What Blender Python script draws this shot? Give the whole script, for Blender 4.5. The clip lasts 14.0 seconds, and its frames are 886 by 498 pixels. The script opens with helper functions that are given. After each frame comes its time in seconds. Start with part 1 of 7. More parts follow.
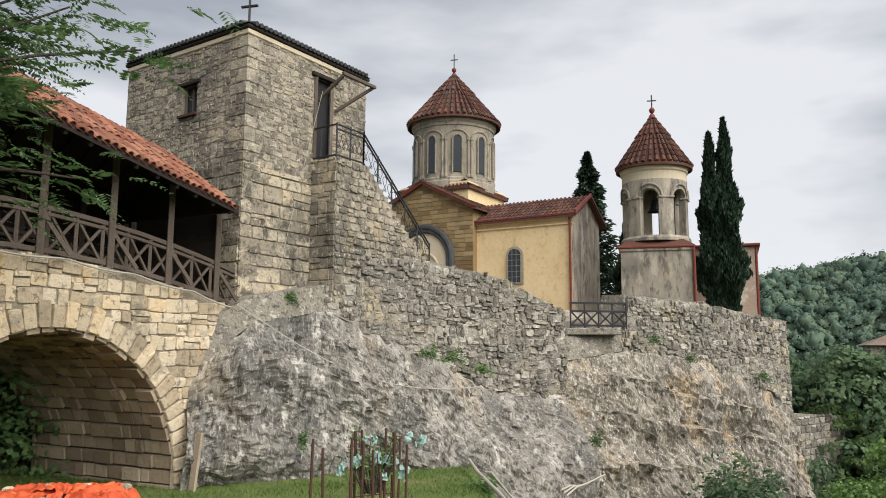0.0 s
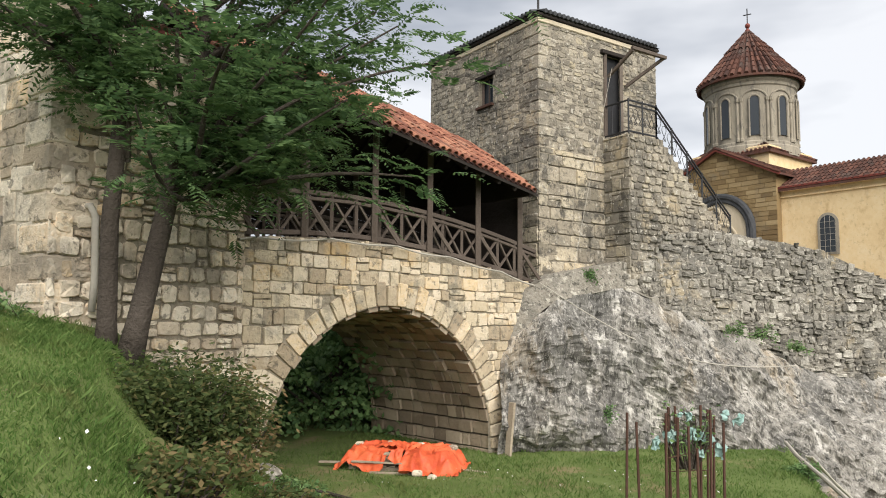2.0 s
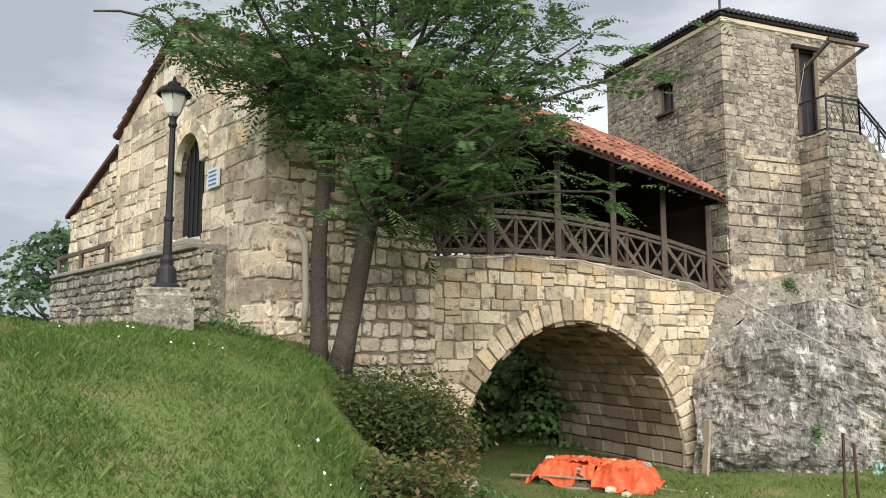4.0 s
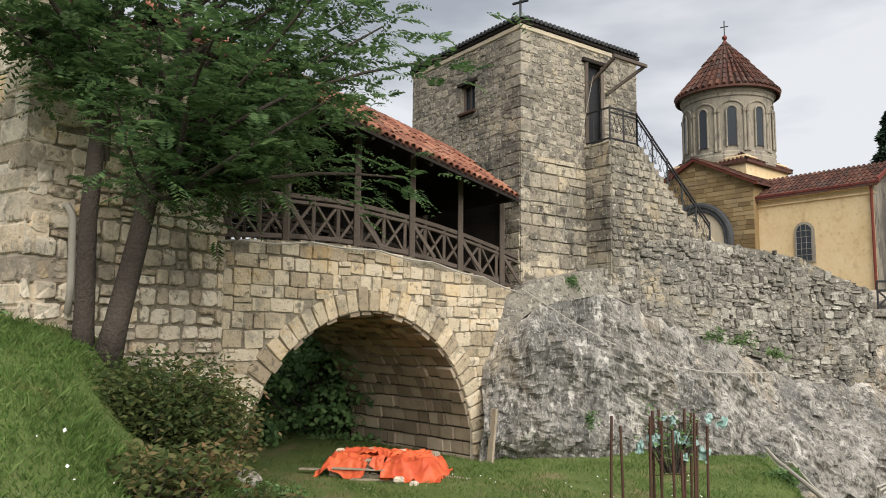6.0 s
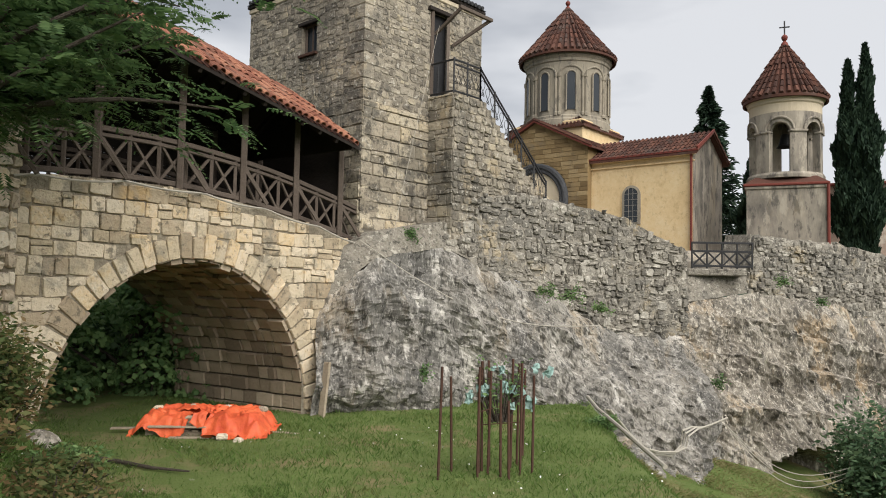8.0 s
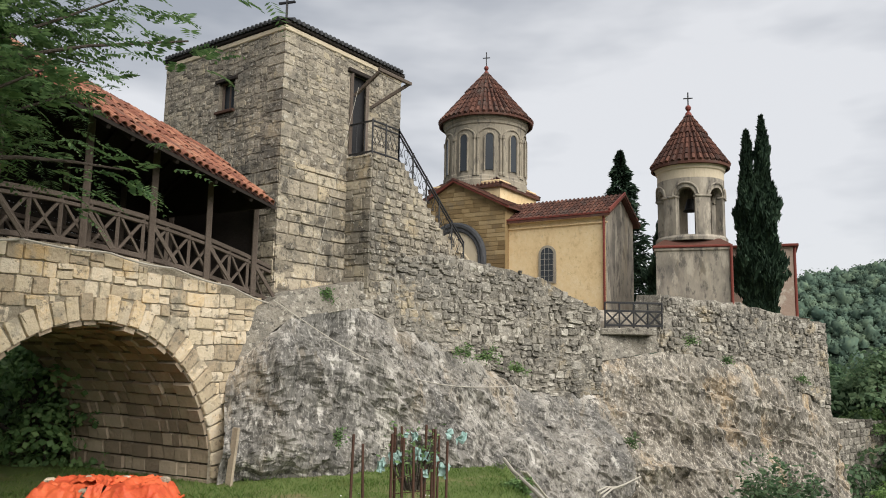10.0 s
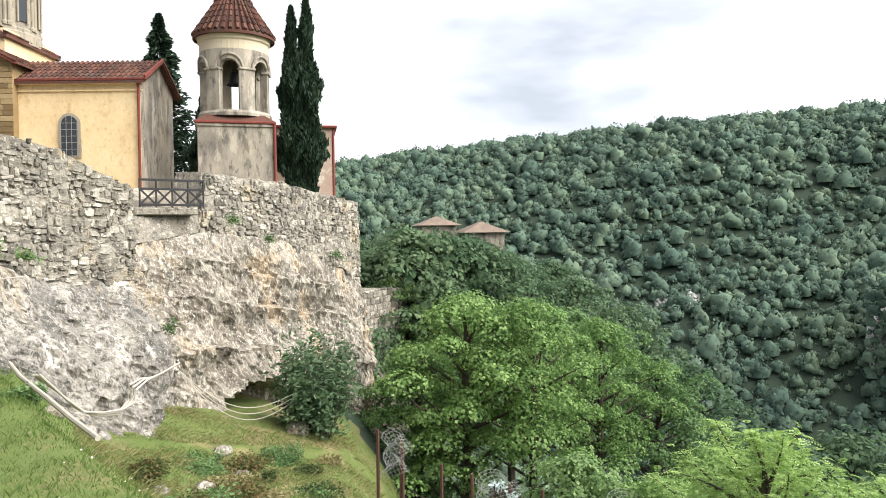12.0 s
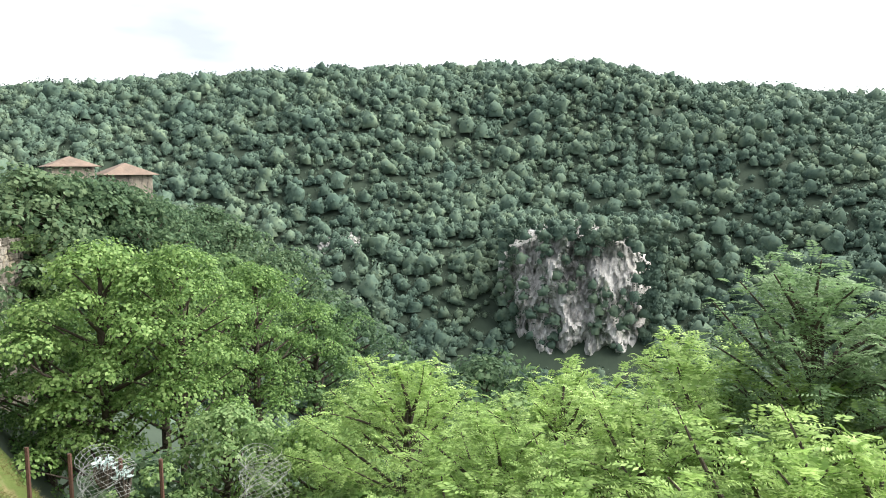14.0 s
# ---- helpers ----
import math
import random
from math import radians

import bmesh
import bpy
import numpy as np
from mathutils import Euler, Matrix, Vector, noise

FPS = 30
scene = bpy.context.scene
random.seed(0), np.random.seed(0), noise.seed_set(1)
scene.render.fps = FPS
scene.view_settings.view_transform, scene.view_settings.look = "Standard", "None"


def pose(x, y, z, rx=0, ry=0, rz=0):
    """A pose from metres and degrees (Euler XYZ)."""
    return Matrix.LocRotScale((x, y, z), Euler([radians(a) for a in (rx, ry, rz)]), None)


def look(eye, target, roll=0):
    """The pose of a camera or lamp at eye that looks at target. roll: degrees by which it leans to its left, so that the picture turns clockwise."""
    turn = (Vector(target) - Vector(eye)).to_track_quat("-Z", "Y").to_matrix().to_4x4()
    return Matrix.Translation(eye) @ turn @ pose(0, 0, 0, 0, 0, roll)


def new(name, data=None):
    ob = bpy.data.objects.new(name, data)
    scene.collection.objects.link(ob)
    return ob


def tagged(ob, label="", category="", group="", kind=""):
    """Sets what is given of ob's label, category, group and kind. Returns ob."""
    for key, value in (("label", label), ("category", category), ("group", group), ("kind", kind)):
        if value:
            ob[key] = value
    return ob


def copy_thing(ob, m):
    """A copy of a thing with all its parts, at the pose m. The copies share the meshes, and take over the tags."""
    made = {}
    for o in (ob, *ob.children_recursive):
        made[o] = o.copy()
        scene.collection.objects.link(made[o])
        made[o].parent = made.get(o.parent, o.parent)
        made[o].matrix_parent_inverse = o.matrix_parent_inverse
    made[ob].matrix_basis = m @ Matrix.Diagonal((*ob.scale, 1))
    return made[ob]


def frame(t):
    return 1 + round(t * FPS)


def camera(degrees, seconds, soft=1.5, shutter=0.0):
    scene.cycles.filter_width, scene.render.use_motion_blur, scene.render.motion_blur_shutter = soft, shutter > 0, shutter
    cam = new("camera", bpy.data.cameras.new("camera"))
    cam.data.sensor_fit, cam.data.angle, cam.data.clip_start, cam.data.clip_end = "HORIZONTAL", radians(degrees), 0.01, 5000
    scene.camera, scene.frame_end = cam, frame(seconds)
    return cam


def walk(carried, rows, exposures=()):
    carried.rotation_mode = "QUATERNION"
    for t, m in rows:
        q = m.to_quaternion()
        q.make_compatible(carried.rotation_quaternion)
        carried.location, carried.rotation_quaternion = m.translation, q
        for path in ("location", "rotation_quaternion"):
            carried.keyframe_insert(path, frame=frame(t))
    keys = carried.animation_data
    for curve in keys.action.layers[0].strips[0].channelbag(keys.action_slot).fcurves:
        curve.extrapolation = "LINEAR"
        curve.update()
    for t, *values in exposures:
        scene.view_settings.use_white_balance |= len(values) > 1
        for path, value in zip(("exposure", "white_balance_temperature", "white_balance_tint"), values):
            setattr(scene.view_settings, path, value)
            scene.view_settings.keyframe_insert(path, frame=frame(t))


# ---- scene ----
cam = camera(61.01, 14.0, soft=1.0)
PATH = [
    (0, (0.318, 0.299, 2.618), (3.534, 9.674, 3.942), 0.38),
    (0.5, (0.202, 0.217, 2.601), (2.783, 9.797, 3.853), 0.55),
    (1, (0.115, 0.105, 2.595), (1.702, 9.904, 3.798), 0.91),
    (1.5, (-0.000, -0.001, 2.601), (0.430, 9.932, 3.673), 0.41),
    (2, (-0.123, -0.077, 2.645), (-0.550, 9.866, 3.612), 0.51),
    (2.5, (-0.236, -0.173, 2.691), (-1.405, 9.691, 3.850), -0.04),
    (3, (-0.295, -0.263, 2.704), (-2.208, 9.480, 3.901), 0.11),
    (3.2, (-0.299, -0.293, 2.704), (-2.449, 9.401, 3.887), 0.22),
    (3.7, (-0.326, -0.340, 2.697), (-2.950, 9.239, 3.860), 0.22),
    (4.2, (-0.326, -0.320, 2.665), (-3.009, 9.251, 3.765), 0.02),
    (4.8, (-0.299, -0.234, 2.612), (-2.544, 9.456, 3.645), -0.18),
    (5.3, (-0.267, -0.132, 2.571), (-1.741, 9.704, 3.610), -0.01),
    (5.5, (-0.267, -0.097, 2.563), (-1.330, 9.789, 3.630), 0.10),
    (6, (-0.218, 0.018, 2.521), (-0.358, 9.955, 3.633), 0.54),
    (6.5, (-0.215, 0.147, 2.485), (0.421, 10.081, 3.433), 0.47),
    (7, (-0.138, 0.335, 2.438), (1.357, 10.206, 3.023), -0.68),
    (7.5, (-0.055, 0.416, 2.434), (1.504, 10.273, 3.066), -1.11),
    (8, (0.012, 0.528, 2.403), (1.916, 10.328, 2.982), 1.13),
    (8.2, (0.029, 0.526, 2.447), (2.130, 10.280, 3.109), 1.20),
    (8.7, (0.063, 0.547, 2.474), (2.356, 10.247, 3.280), 2.21),
    (9.2, (0.070, 0.509, 2.516), (2.392, 10.176, 3.594), 2.21),
    (9.8, (0.104, 0.498, 2.552), (2.714, 10.061, 3.873), 1.39),
    (10.3, (0.200, 0.614, 2.537), (3.642, 9.920, 3.786), 0.44),
    (10.5, (0.258, 0.695, 2.520), (4.179, 9.823, 3.663), 0.07),
    (11, (0.472, 1.111, 2.435), (6.096, 9.352, 3.119), -0.81),
    (11.5, (0.784, 1.448, 2.442), (7.631, 8.736, 2.558), -0.87),
    (12, (1.067, 1.644, 2.438), (8.774, 8.013, 2.235), -0.77),
    (12.5, (1.311, 1.642, 2.410), (9.765, 6.969, 2.012), -0.65),
    (13, (1.617, 1.633, 2.352), (10.667, 5.836, 1.685), -0.59),
    (13.5, (1.972, 1.651, 2.302), (11.434, 4.771, 1.447), -0.37),
    (14, (2.154, 1.700, 2.259), (11.791, 4.187, 1.285), -0.52),
]
walk(cam, [(t, look(eye, target, roll)) for t, eye, target, roll in PATH],
     exposures=[(0, 0.25), (1.5, 0.36), (3.0, 0.58), (4.4, 0.5), (6.5, 0.2), (7.5, 0.15), (10.6, 0.2), (11.1, 0.5), (11.5, 0.86), (11.8, 1.02), (12.5, 1.27), (13.2, 1.36), (14.0, 1.36)])

# ---- light: a bright overcast sky with broad grey clouds ----
world = bpy.data.worlds.new("sky")
scene.world = world
world.use_nodes = True
wn, wl = world.node_tree.nodes, world.node_tree.links
wn.clear()
w_out = wn.new("ShaderNodeOutputWorld")
w_bg = wn.new("ShaderNodeBackground")
w_sky = wn.new("ShaderNodeTexSky")
w_sky.sky_type = "NISHITA"
w_sky.sun_disc = False
w_sky.sun_elevation, w_sky.sun_rotation = radians(44), radians(158)
w_co = wn.new("ShaderNodeTexCoord")
w_map = wn.new("ShaderNodeMapping")
w_map.inputs["Scale"].default_value = (1.0, 1.0, 3.2)
w_n1 = wn.new("ShaderNodeTexNoise")
w_n1.inputs["Scale"].default_value, w_n1.inputs["Detail"].default_value = 1.7, 5.0
w_n1.inputs["Roughness"].default_value = 0.5
w_ramp = wn.new("ShaderNodeValToRGB")
w_ramp.color_ramp.elements[0].position, w_ramp.color_ramp.elements[0].color = 0.43, (0.35, 0.375, 0.42, 1)
w_ramp.color_ramp.elements[1].position, w_ramp.color_ramp.elements[1].color = 0.61, (0.73, 0.74, 0.765, 1)
w_dim = wn.new("ShaderNodeVectorMath")
w_dim.operation = "SCALE"
w_dim.inputs["Scale"].default_value = 0.09
w_mix = wn.new("ShaderNodeMix")
w_mix.data_type = "RGBA"
w_mix.inputs["Factor"].default_value = 0.9
wl.new(w_co.outputs["Generated"], w_map.inputs["Vector"])
wl.new(w_map.outputs["Vector"], w_n1.inputs["Vector"])
w_axes = wn.new("ShaderNodeSeparateXYZ")
w_east = wn.new("ShaderNodeMath")       # the cloud thins towards the east
w_east.operation = "MULTIPLY_ADD"
w_east.inputs[1].default_value = 0.13
wl.new(w_co.outputs["Generated"], w_axes.inputs["Vector"])
wl.new(w_axes.outputs["X"], w_east.inputs[0])
wl.new(w_n1.outputs["Fac"], w_east.inputs[2])
wl.new(w_east.outputs["Value"], w_ramp.inputs["Fac"])
wl.new(w_sky.outputs["Color"], w_dim.inputs[0])
wl.new(w_dim.outputs["Vector"], w_mix.inputs["A"])
wl.new(w_ramp.outputs["Color"], w_mix.inputs["B"])
wl.new(w_mix.outputs["Result"], w_bg.inputs["Color"])
w_bg.inputs["Strength"].default_value = 1.0
wl.new(w_bg.outputs["Background"], w_out.inputs["Surface"])

sun = new("sun", bpy.data.lights.new("sun", "SUN"))
sun.data.energy, sun.data.angle, sun.data.color = 4.6, radians(70), (1.0, 0.96, 0.9)
sun.matrix_basis = look((17, -30, 42), (0, 12, 0))


# ---- materials ----
def surface(name, cols, rough=0.9, spots=(), grain=14.0, coarse=1.1, bump=0.35, rand="", metal=0.0, mottle=0.35, leaf=False, stretch=None):
    """cols: colours from dark to light, picked by piece and by grain. spots: stains (colour, scale, low, high, strength)."""
    m = bpy.data.materials.new(name)
    m.use_nodes = True
    nodes, links = m.node_tree.nodes, m.node_tree.links
    nodes.clear()
    out, bsdf = nodes.new("ShaderNodeOutputMaterial"), nodes.new("ShaderNodeBsdfPrincipled")
    bsdf.inputs["Roughness"].default_value, bsdf.inputs["Metallic"].default_value = rough, metal
    bsdf.inputs["Specular IOR Level"].default_value = 0.25
    geo = nodes.new("ShaderNodeNewGeometry")
    place = geo.outputs["Position"]
    if stretch:
        mapped = nodes.new("ShaderNodeMapping")
        mapped.inputs["Scale"].default_value = stretch
        links.new(place, mapped.inputs["Vector"])
        place = mapped.outputs["Vector"]

    def noise_of(scale, detail=4.0, rough_=0.6):
        n = nodes.new("ShaderNodeTexNoise")
        n.inputs["Scale"].default_value, n.inputs["Detail"].default_value = scale, detail
        n.inputs["Roughness"].default_value = rough_
        links.new(place, n.inputs["Vector"])
        return n.outputs["Fac"]

    def calc(op, a, b):
        n = nodes.new("ShaderNodeMath")
        n.operation = op
        for socket, v in zip(n.inputs, (a, b)):
            if isinstance(v, (int, float)):
                socket.default_value = v
            else:
                links.new(v, socket)
        return n.outputs[0]

    fine, broad = noise_of(grain, 5.0, 0.65), noise_of(coarse, 3.0)
    fac = calc("ADD", calc("MULTIPLY", fine, mottle), calc("MULTIPLY", broad, mottle))
    fac = calc("ADD", fac, 0.5 - mottle)
    if rand:
        if rand == "object":
            r = nodes.new("ShaderNodeObjectInfo").outputs["Random"]
        else:
            r = geo.outputs["Random Per Island"]
        fac = calc("ADD", calc("MULTIPLY", fac, 0.9), calc("MULTIPLY", calc("SUBTRACT", r, 0.5), 0.55))
    if leaf:
        each = nodes.new("ShaderNodeObjectInfo").outputs["Random"]
        fac = calc("ADD", fac, calc("MULTIPLY", calc("SUBTRACT", each, 0.5), 0.4))
    ramp = nodes.new("ShaderNodeValToRGB")
    while len(ramp.color_ramp.elements) < len(cols):
        ramp.color_ramp.elements.new(0.5)
    for i, c in enumerate(cols):
        ramp.color_ramp.elements[i].position = (0.2 + 0.62 * i / max(1, len(cols) - 1)) if rand else (0.33 + 0.34 * i / max(1, len(cols) - 1))
        ramp.color_ramp.elements[i].color = (*c, 1)
    links.new(fac, ramp.inputs["Fac"])
    colour = ramp.outputs["Color"]
    for c, scale, low, high, strength in spots:
        span = nodes.new("ShaderNodeMapRange")
        span.inputs["From Min"].default_value, span.inputs["From Max"].default_value = low, high
        span.inputs["To Max"].default_value = strength
        links.new(noise_of(scale, 6.0, 0.68), span.inputs["Value"])
        mix = nodes.new("ShaderNodeMix")
        mix.data_type = "RGBA"
        links.new(span.outputs["Result"], mix.inputs["Factor"])
        links.new(colour, mix.inputs["A"])
        mix.inputs["B"].default_value = (*c, 1)
        colour = mix.outputs["Result"]
    links.new(colour, bsdf.inputs["Base Color"])
    if bump:
        b = nodes.new("ShaderNodeBump")
        b.inputs["Strength"].default_value, b.inputs["Distance"].default_value = bump, 0.04
        links.new(calc("ADD", fine, calc("MULTIPLY", noise_of(grain * 0.25), 1.5)), b.inputs["Height"])
        links.new(b.outputs["Normal"], bsdf.inputs["Normal"])
    if leaf:
        trans, both = nodes.new("ShaderNodeBsdfTranslucent"), nodes.new("ShaderNodeMixShader")
        links.new(colour, trans.inputs["Color"])
        both.inputs["Fac"].default_value = 0.45
        links.new(bsdf.outputs["BSDF"], both.inputs[1])
        links.new(trans.outputs["BSDF"], both.inputs[2])
        links.new(both.outputs["Shader"], out.inputs["Surface"])
    else:
        links.new(bsdf.outputs["BSDF"], out.inputs["Surface"])
    return m


GREY, DARK, PALE = (0.30, 0.28, 0.24), (0.09, 0.085, 0.075), (0.55, 0.52, 0.46)
M_BRIDGE = surface("yellow_limestone", [(0.34, 0.27, 0.185), (0.50, 0.415, 0.29), (0.60, 0.51, 0.385), (0.57, 0.41, 0.22)], rand="object",
                   spots=[((0.16, 0.15, 0.12), 2.2, 0.52, 0.64, 0.6), (PALE, 0.9, 0.55, 0.75, 0.4), ((0.08, 0.07, 0.055), 6.0, 0.56, 0.63, 0.65), ((0.52, 0.34, 0.14), 1.3, 0.58, 0.68, 0.5)], bump=0.6)
M_BRIDGE_I = surface("yellow_limestone_joined", [(0.34, 0.27, 0.185), (0.50, 0.415, 0.29), (0.60, 0.51, 0.385), (0.57, 0.41, 0.22)], rand="island",
                     spots=[((0.16, 0.15, 0.12), 2.2, 0.52, 0.64, 0.6), (PALE, 0.9, 0.55, 0.75, 0.4), ((0.08, 0.07, 0.055), 6.0, 0.56, 0.63, 0.65), ((0.52, 0.34, 0.14), 1.3, 0.58, 0.68, 0.5)], bump=0.6)
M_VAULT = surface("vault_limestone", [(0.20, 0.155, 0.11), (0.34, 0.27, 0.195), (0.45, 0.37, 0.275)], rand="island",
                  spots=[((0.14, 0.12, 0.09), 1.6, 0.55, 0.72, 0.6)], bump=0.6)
M_GATE = surface("gatehouse_limestone", [(0.42, 0.34, 0.25), (0.60, 0.51, 0.39), (0.70, 0.62, 0.50), (0.66, 0.46, 0.25)], rand="object",
                 spots=[((0.20, 0.18, 0.145), 1.3, 0.49, 0.62, 0.65), ((0.08, 0.07, 0.055), 6.0, 0.56, 0.63, 0.65)], bump=0.6)
M_GATE_I = surface("gatehouse_limestone_joined", [(0.42, 0.34, 0.25), (0.60, 0.51, 0.39), (0.70, 0.62, 0.50), (0.66, 0.46, 0.25)], rand="island",
                   spots=[((0.20, 0.18, 0.145), 1.3, 0.49, 0.62, 0.65), ((0.08, 0.07, 0.055), 6.0, 0.56, 0.63, 0.65)], bump=0.6)
M_TOWER = surface("grey_limestone", [(0.16, 0.14, 0.112), (0.26, 0.23, 0.18), (0.345, 0.305, 0.24), (0.39, 0.33, 0.225)], rand="object",
                  spots=[(DARK, 0.5, 0.50, 0.60, 0.65), ((0.50, 0.40, 0.25), 0.8, 0.55, 0.66, 0.5), ((0.05, 0.046, 0.04), 4.5, 0.55, 0.62, 0.7), ((0.60, 0.56, 0.48), 7.0, 0.57, 0.64, 0.55)], bump=0.7)
M_TOWER_I = surface("grey_limestone_joined", [(0.16, 0.14, 0.112), (0.26, 0.23, 0.18), (0.345, 0.305, 0.24), (0.39, 0.33, 0.225)], rand="island",
                    spots=[(DARK, 0.5, 0.50, 0.60, 0.65), ((0.50, 0.40, 0.25), 0.8, 0.55, 0.66, 0.5), ((0.05, 0.046, 0.04), 4.5, 0.55, 0.62, 0.7), ((0.60, 0.56, 0.48), 7.0, 0.57, 0.64, 0.55)], bump=0.7)
M_ASHLAR = surface("stained_pale_ashlar", [(0.22, 0.19, 0.145), (0.36, 0.31, 0.235), (0.45, 0.39, 0.29), (0.50, 0.40, 0.26)], rand="object",
                   spots=[((0.13, 0.12, 0.10), 0.55, 0.47, 0.57, 0.8), ((0.055, 0.05, 0.043), 2.6, 0.53, 0.60, 0.75), ((0.62, 0.57, 0.48), 5.0, 0.57, 0.64, 0.5), ((0.06, 0.055, 0.048), 8.0, 0.55, 0.61, 0.6)], bump=0.7)
M_TOWER_BED = surface("brown_grey_bedding_mortar", [(0.19, 0.165, 0.125), (0.29, 0.255, 0.20), (0.38, 0.335, 0.265)],
                      spots=[((0.10, 0.09, 0.075), 0.5, 0.48, 0.60, 0.7), ((0.055, 0.05, 0.043), 5.0, 0.55, 0.61, 0.7)], mottle=0.5, bump=0.9)
M_WALL_I = surface("rubble_stone", [(0.13, 0.118, 0.098), (0.23, 0.21, 0.178), (0.32, 0.295, 0.25), (0.48, 0.45, 0.39)], rand="island",
                   spots=[(DARK, 0.5, 0.50, 0.60, 0.65), ((0.50, 0.40, 0.25), 0.8, 0.55, 0.66, 0.5), ((0.05, 0.046, 0.04), 4.5, 0.55, 0.62, 0.7), ((0.60, 0.56, 0.48), 7.0, 0.57, 0.64, 0.55)], bump=0.7)
M_MORTAR = surface("lime_mortar", [(0.13, 0.115, 0.092), (0.22, 0.20, 0.165), (0.34, 0.31, 0.26)], spots=[(DARK, 1.1, 0.52, 0.64, 0.65), ((0.50, 0.47, 0.40), 6.0, 0.56, 0.62, 0.6), ((0.05, 0.046, 0.04), 7.5, 0.55, 0.61, 0.75)], mottle=0.5, bump=0.9)
M_ROCK = surface("limestone_rock", [(0.10, 0.09, 0.078), (0.21, 0.195, 0.17), (0.36, 0.335, 0.295)], grain=9.0, coarse=0.5, mottle=0.6, stretch=(1.0, 1.0, 0.42),
                 spots=[((0.13, 0.125, 0.115), 0.28, 0.48, 0.58, 0.7), ((0.085, 0.082, 0.076), 0.42, 0.52, 0.60, 0.6), ((0.64, 0.61, 0.56), 0.85, 0.57, 0.65, 0.65), ((0.56, 0.53, 0.475), 1.6, 0.54, 0.64, 0.75), ((0.045, 0.043, 0.04), 3.2, 0.54, 0.64, 0.75),
                        ((0.42, 0.31, 0.18), 0.33, 0.55, 0.68, 0.5), ((0.05, 0.048, 0.045), 0.8, 0.53, 0.60, 0.75), ((0.56, 0.53, 0.48), 3.4, 0.55, 0.63, 0.45), ((0.04, 0.038, 0.034), 6.0, 0.55, 0.60, 0.75), ((0.06, 0.056, 0.05), 14.0, 0.55, 0.60, 0.75), ((0.50, 0.475, 0.43), 19.0, 0.56, 0.62, 0.45), ((0.10, 0.12, 0.04), 1.7, 0.64, 0.74, 0.45)], bump=0.6)
M_ROCK_TAN = surface("tan_limestone_rock", [(0.105, 0.09, 0.073), (0.20, 0.178, 0.145), (0.32, 0.29, 0.245)], grain=8.0, coarse=0.5, mottle=0.6, stretch=(1.0, 1.0, 0.5),
                     spots=[((0.17, 0.155, 0.135), 0.3, 0.50, 0.60, 0.6), ((0.44, 0.405, 0.35), 1.3, 0.53, 0.64, 0.7), ((0.46, 0.33, 0.19), 0.45, 0.53, 0.64, 0.6), ((0.05, 0.046, 0.04), 2.6, 0.54, 0.61, 0.75), ((0.50, 0.46, 0.39), 4.0, 0.55, 0.62, 0.6), ((0.05, 0.046, 0.04), 6.0, 0.56, 0.61, 0.7),
                            ((0.06, 0.055, 0.05), 9.0, 0.55, 0.62, 0.65), ((0.58, 0.53, 0.45), 16.0, 0.56, 0.62, 0.55), ((0.11, 0.12, 0.05), 1.7, 0.62, 0.74, 0.5)], bump=0.7)
M_JOINT = surface("dark_joint_mortar", [(0.15, 0.125, 0.09), (0.25, 0.215, 0.16), (0.36, 0.32, 0.25)], mottle=0.5, bump=0.9)
M_OLD_JOINT = surface("very_dark_joint_mortar", [(0.05, 0.042, 0.032), (0.085, 0.07, 0.054), (0.13, 0.11, 0.085)], mottle=0.5, bump=0.9)
M_POINTING = surface("cream_lime_pointing", [(0.30, 0.255, 0.19), (0.42, 0.365, 0.28), (0.52, 0.465, 0.37)], spots=[((0.15, 0.13, 0.10), 3.0, 0.56, 0.66, 0.6)], mottle=0.5, bump=0.9)
M_PLANK = surface("pale_plank", [(0.20, 0.16, 0.115), (0.32, 0.265, 0.195), (0.42, 0.36, 0.28)], grain=20, bump=0.3)
M_FAR_ROCK = surface("far_cliff_rock", [(0.16, 0.155, 0.145), (0.42, 0.41, 0.39), (0.74, 0.72, 0.69)], grain=0.5, coarse=0.06, mottle=0.6, stretch=(1.0, 1.0, 0.35),
                     spots=[((0.06, 0.085, 0.05), 0.13, 0.54, 0.64, 0.85), ((0.08, 0.075, 0.07), 0.3, 0.56, 0.68, 0.7)], bump=0.6)
M_GRASS = surface("meadow_soil", [(0.07, 0.10, 0.025), (0.11, 0.15, 0.04), (0.17, 0.20, 0.07)], grain=30.0, coarse=0.6,
                  spots=[((0.24, 0.18, 0.10), 0.7, 0.52, 0.66, 0.75), ((0.40, 0.38, 0.32), 3.0, 0.66, 0.72, 0.5)], bump=0.8)
M_BLADE = surface("grass_blade", [(0.065, 0.125, 0.026), (0.115, 0.19, 0.046), (0.20, 0.255, 0.085)], rand="island", spots=[((0.27, 0.24, 0.10), 0.9, 0.55, 0.70, 0.6), ((0.05, 0.10, 0.02), 1.7, 0.55, 0.66, 0.5)], mottle=0.55, rough=0.7, bump=0, leaf=True)
M_STRAW = surface("dry_grass", [(0.16, 0.17, 0.06), (0.28, 0.24, 0.12), (0.38, 0.32, 0.19)], rand="island", rough=0.8, bump=0, leaf=True)
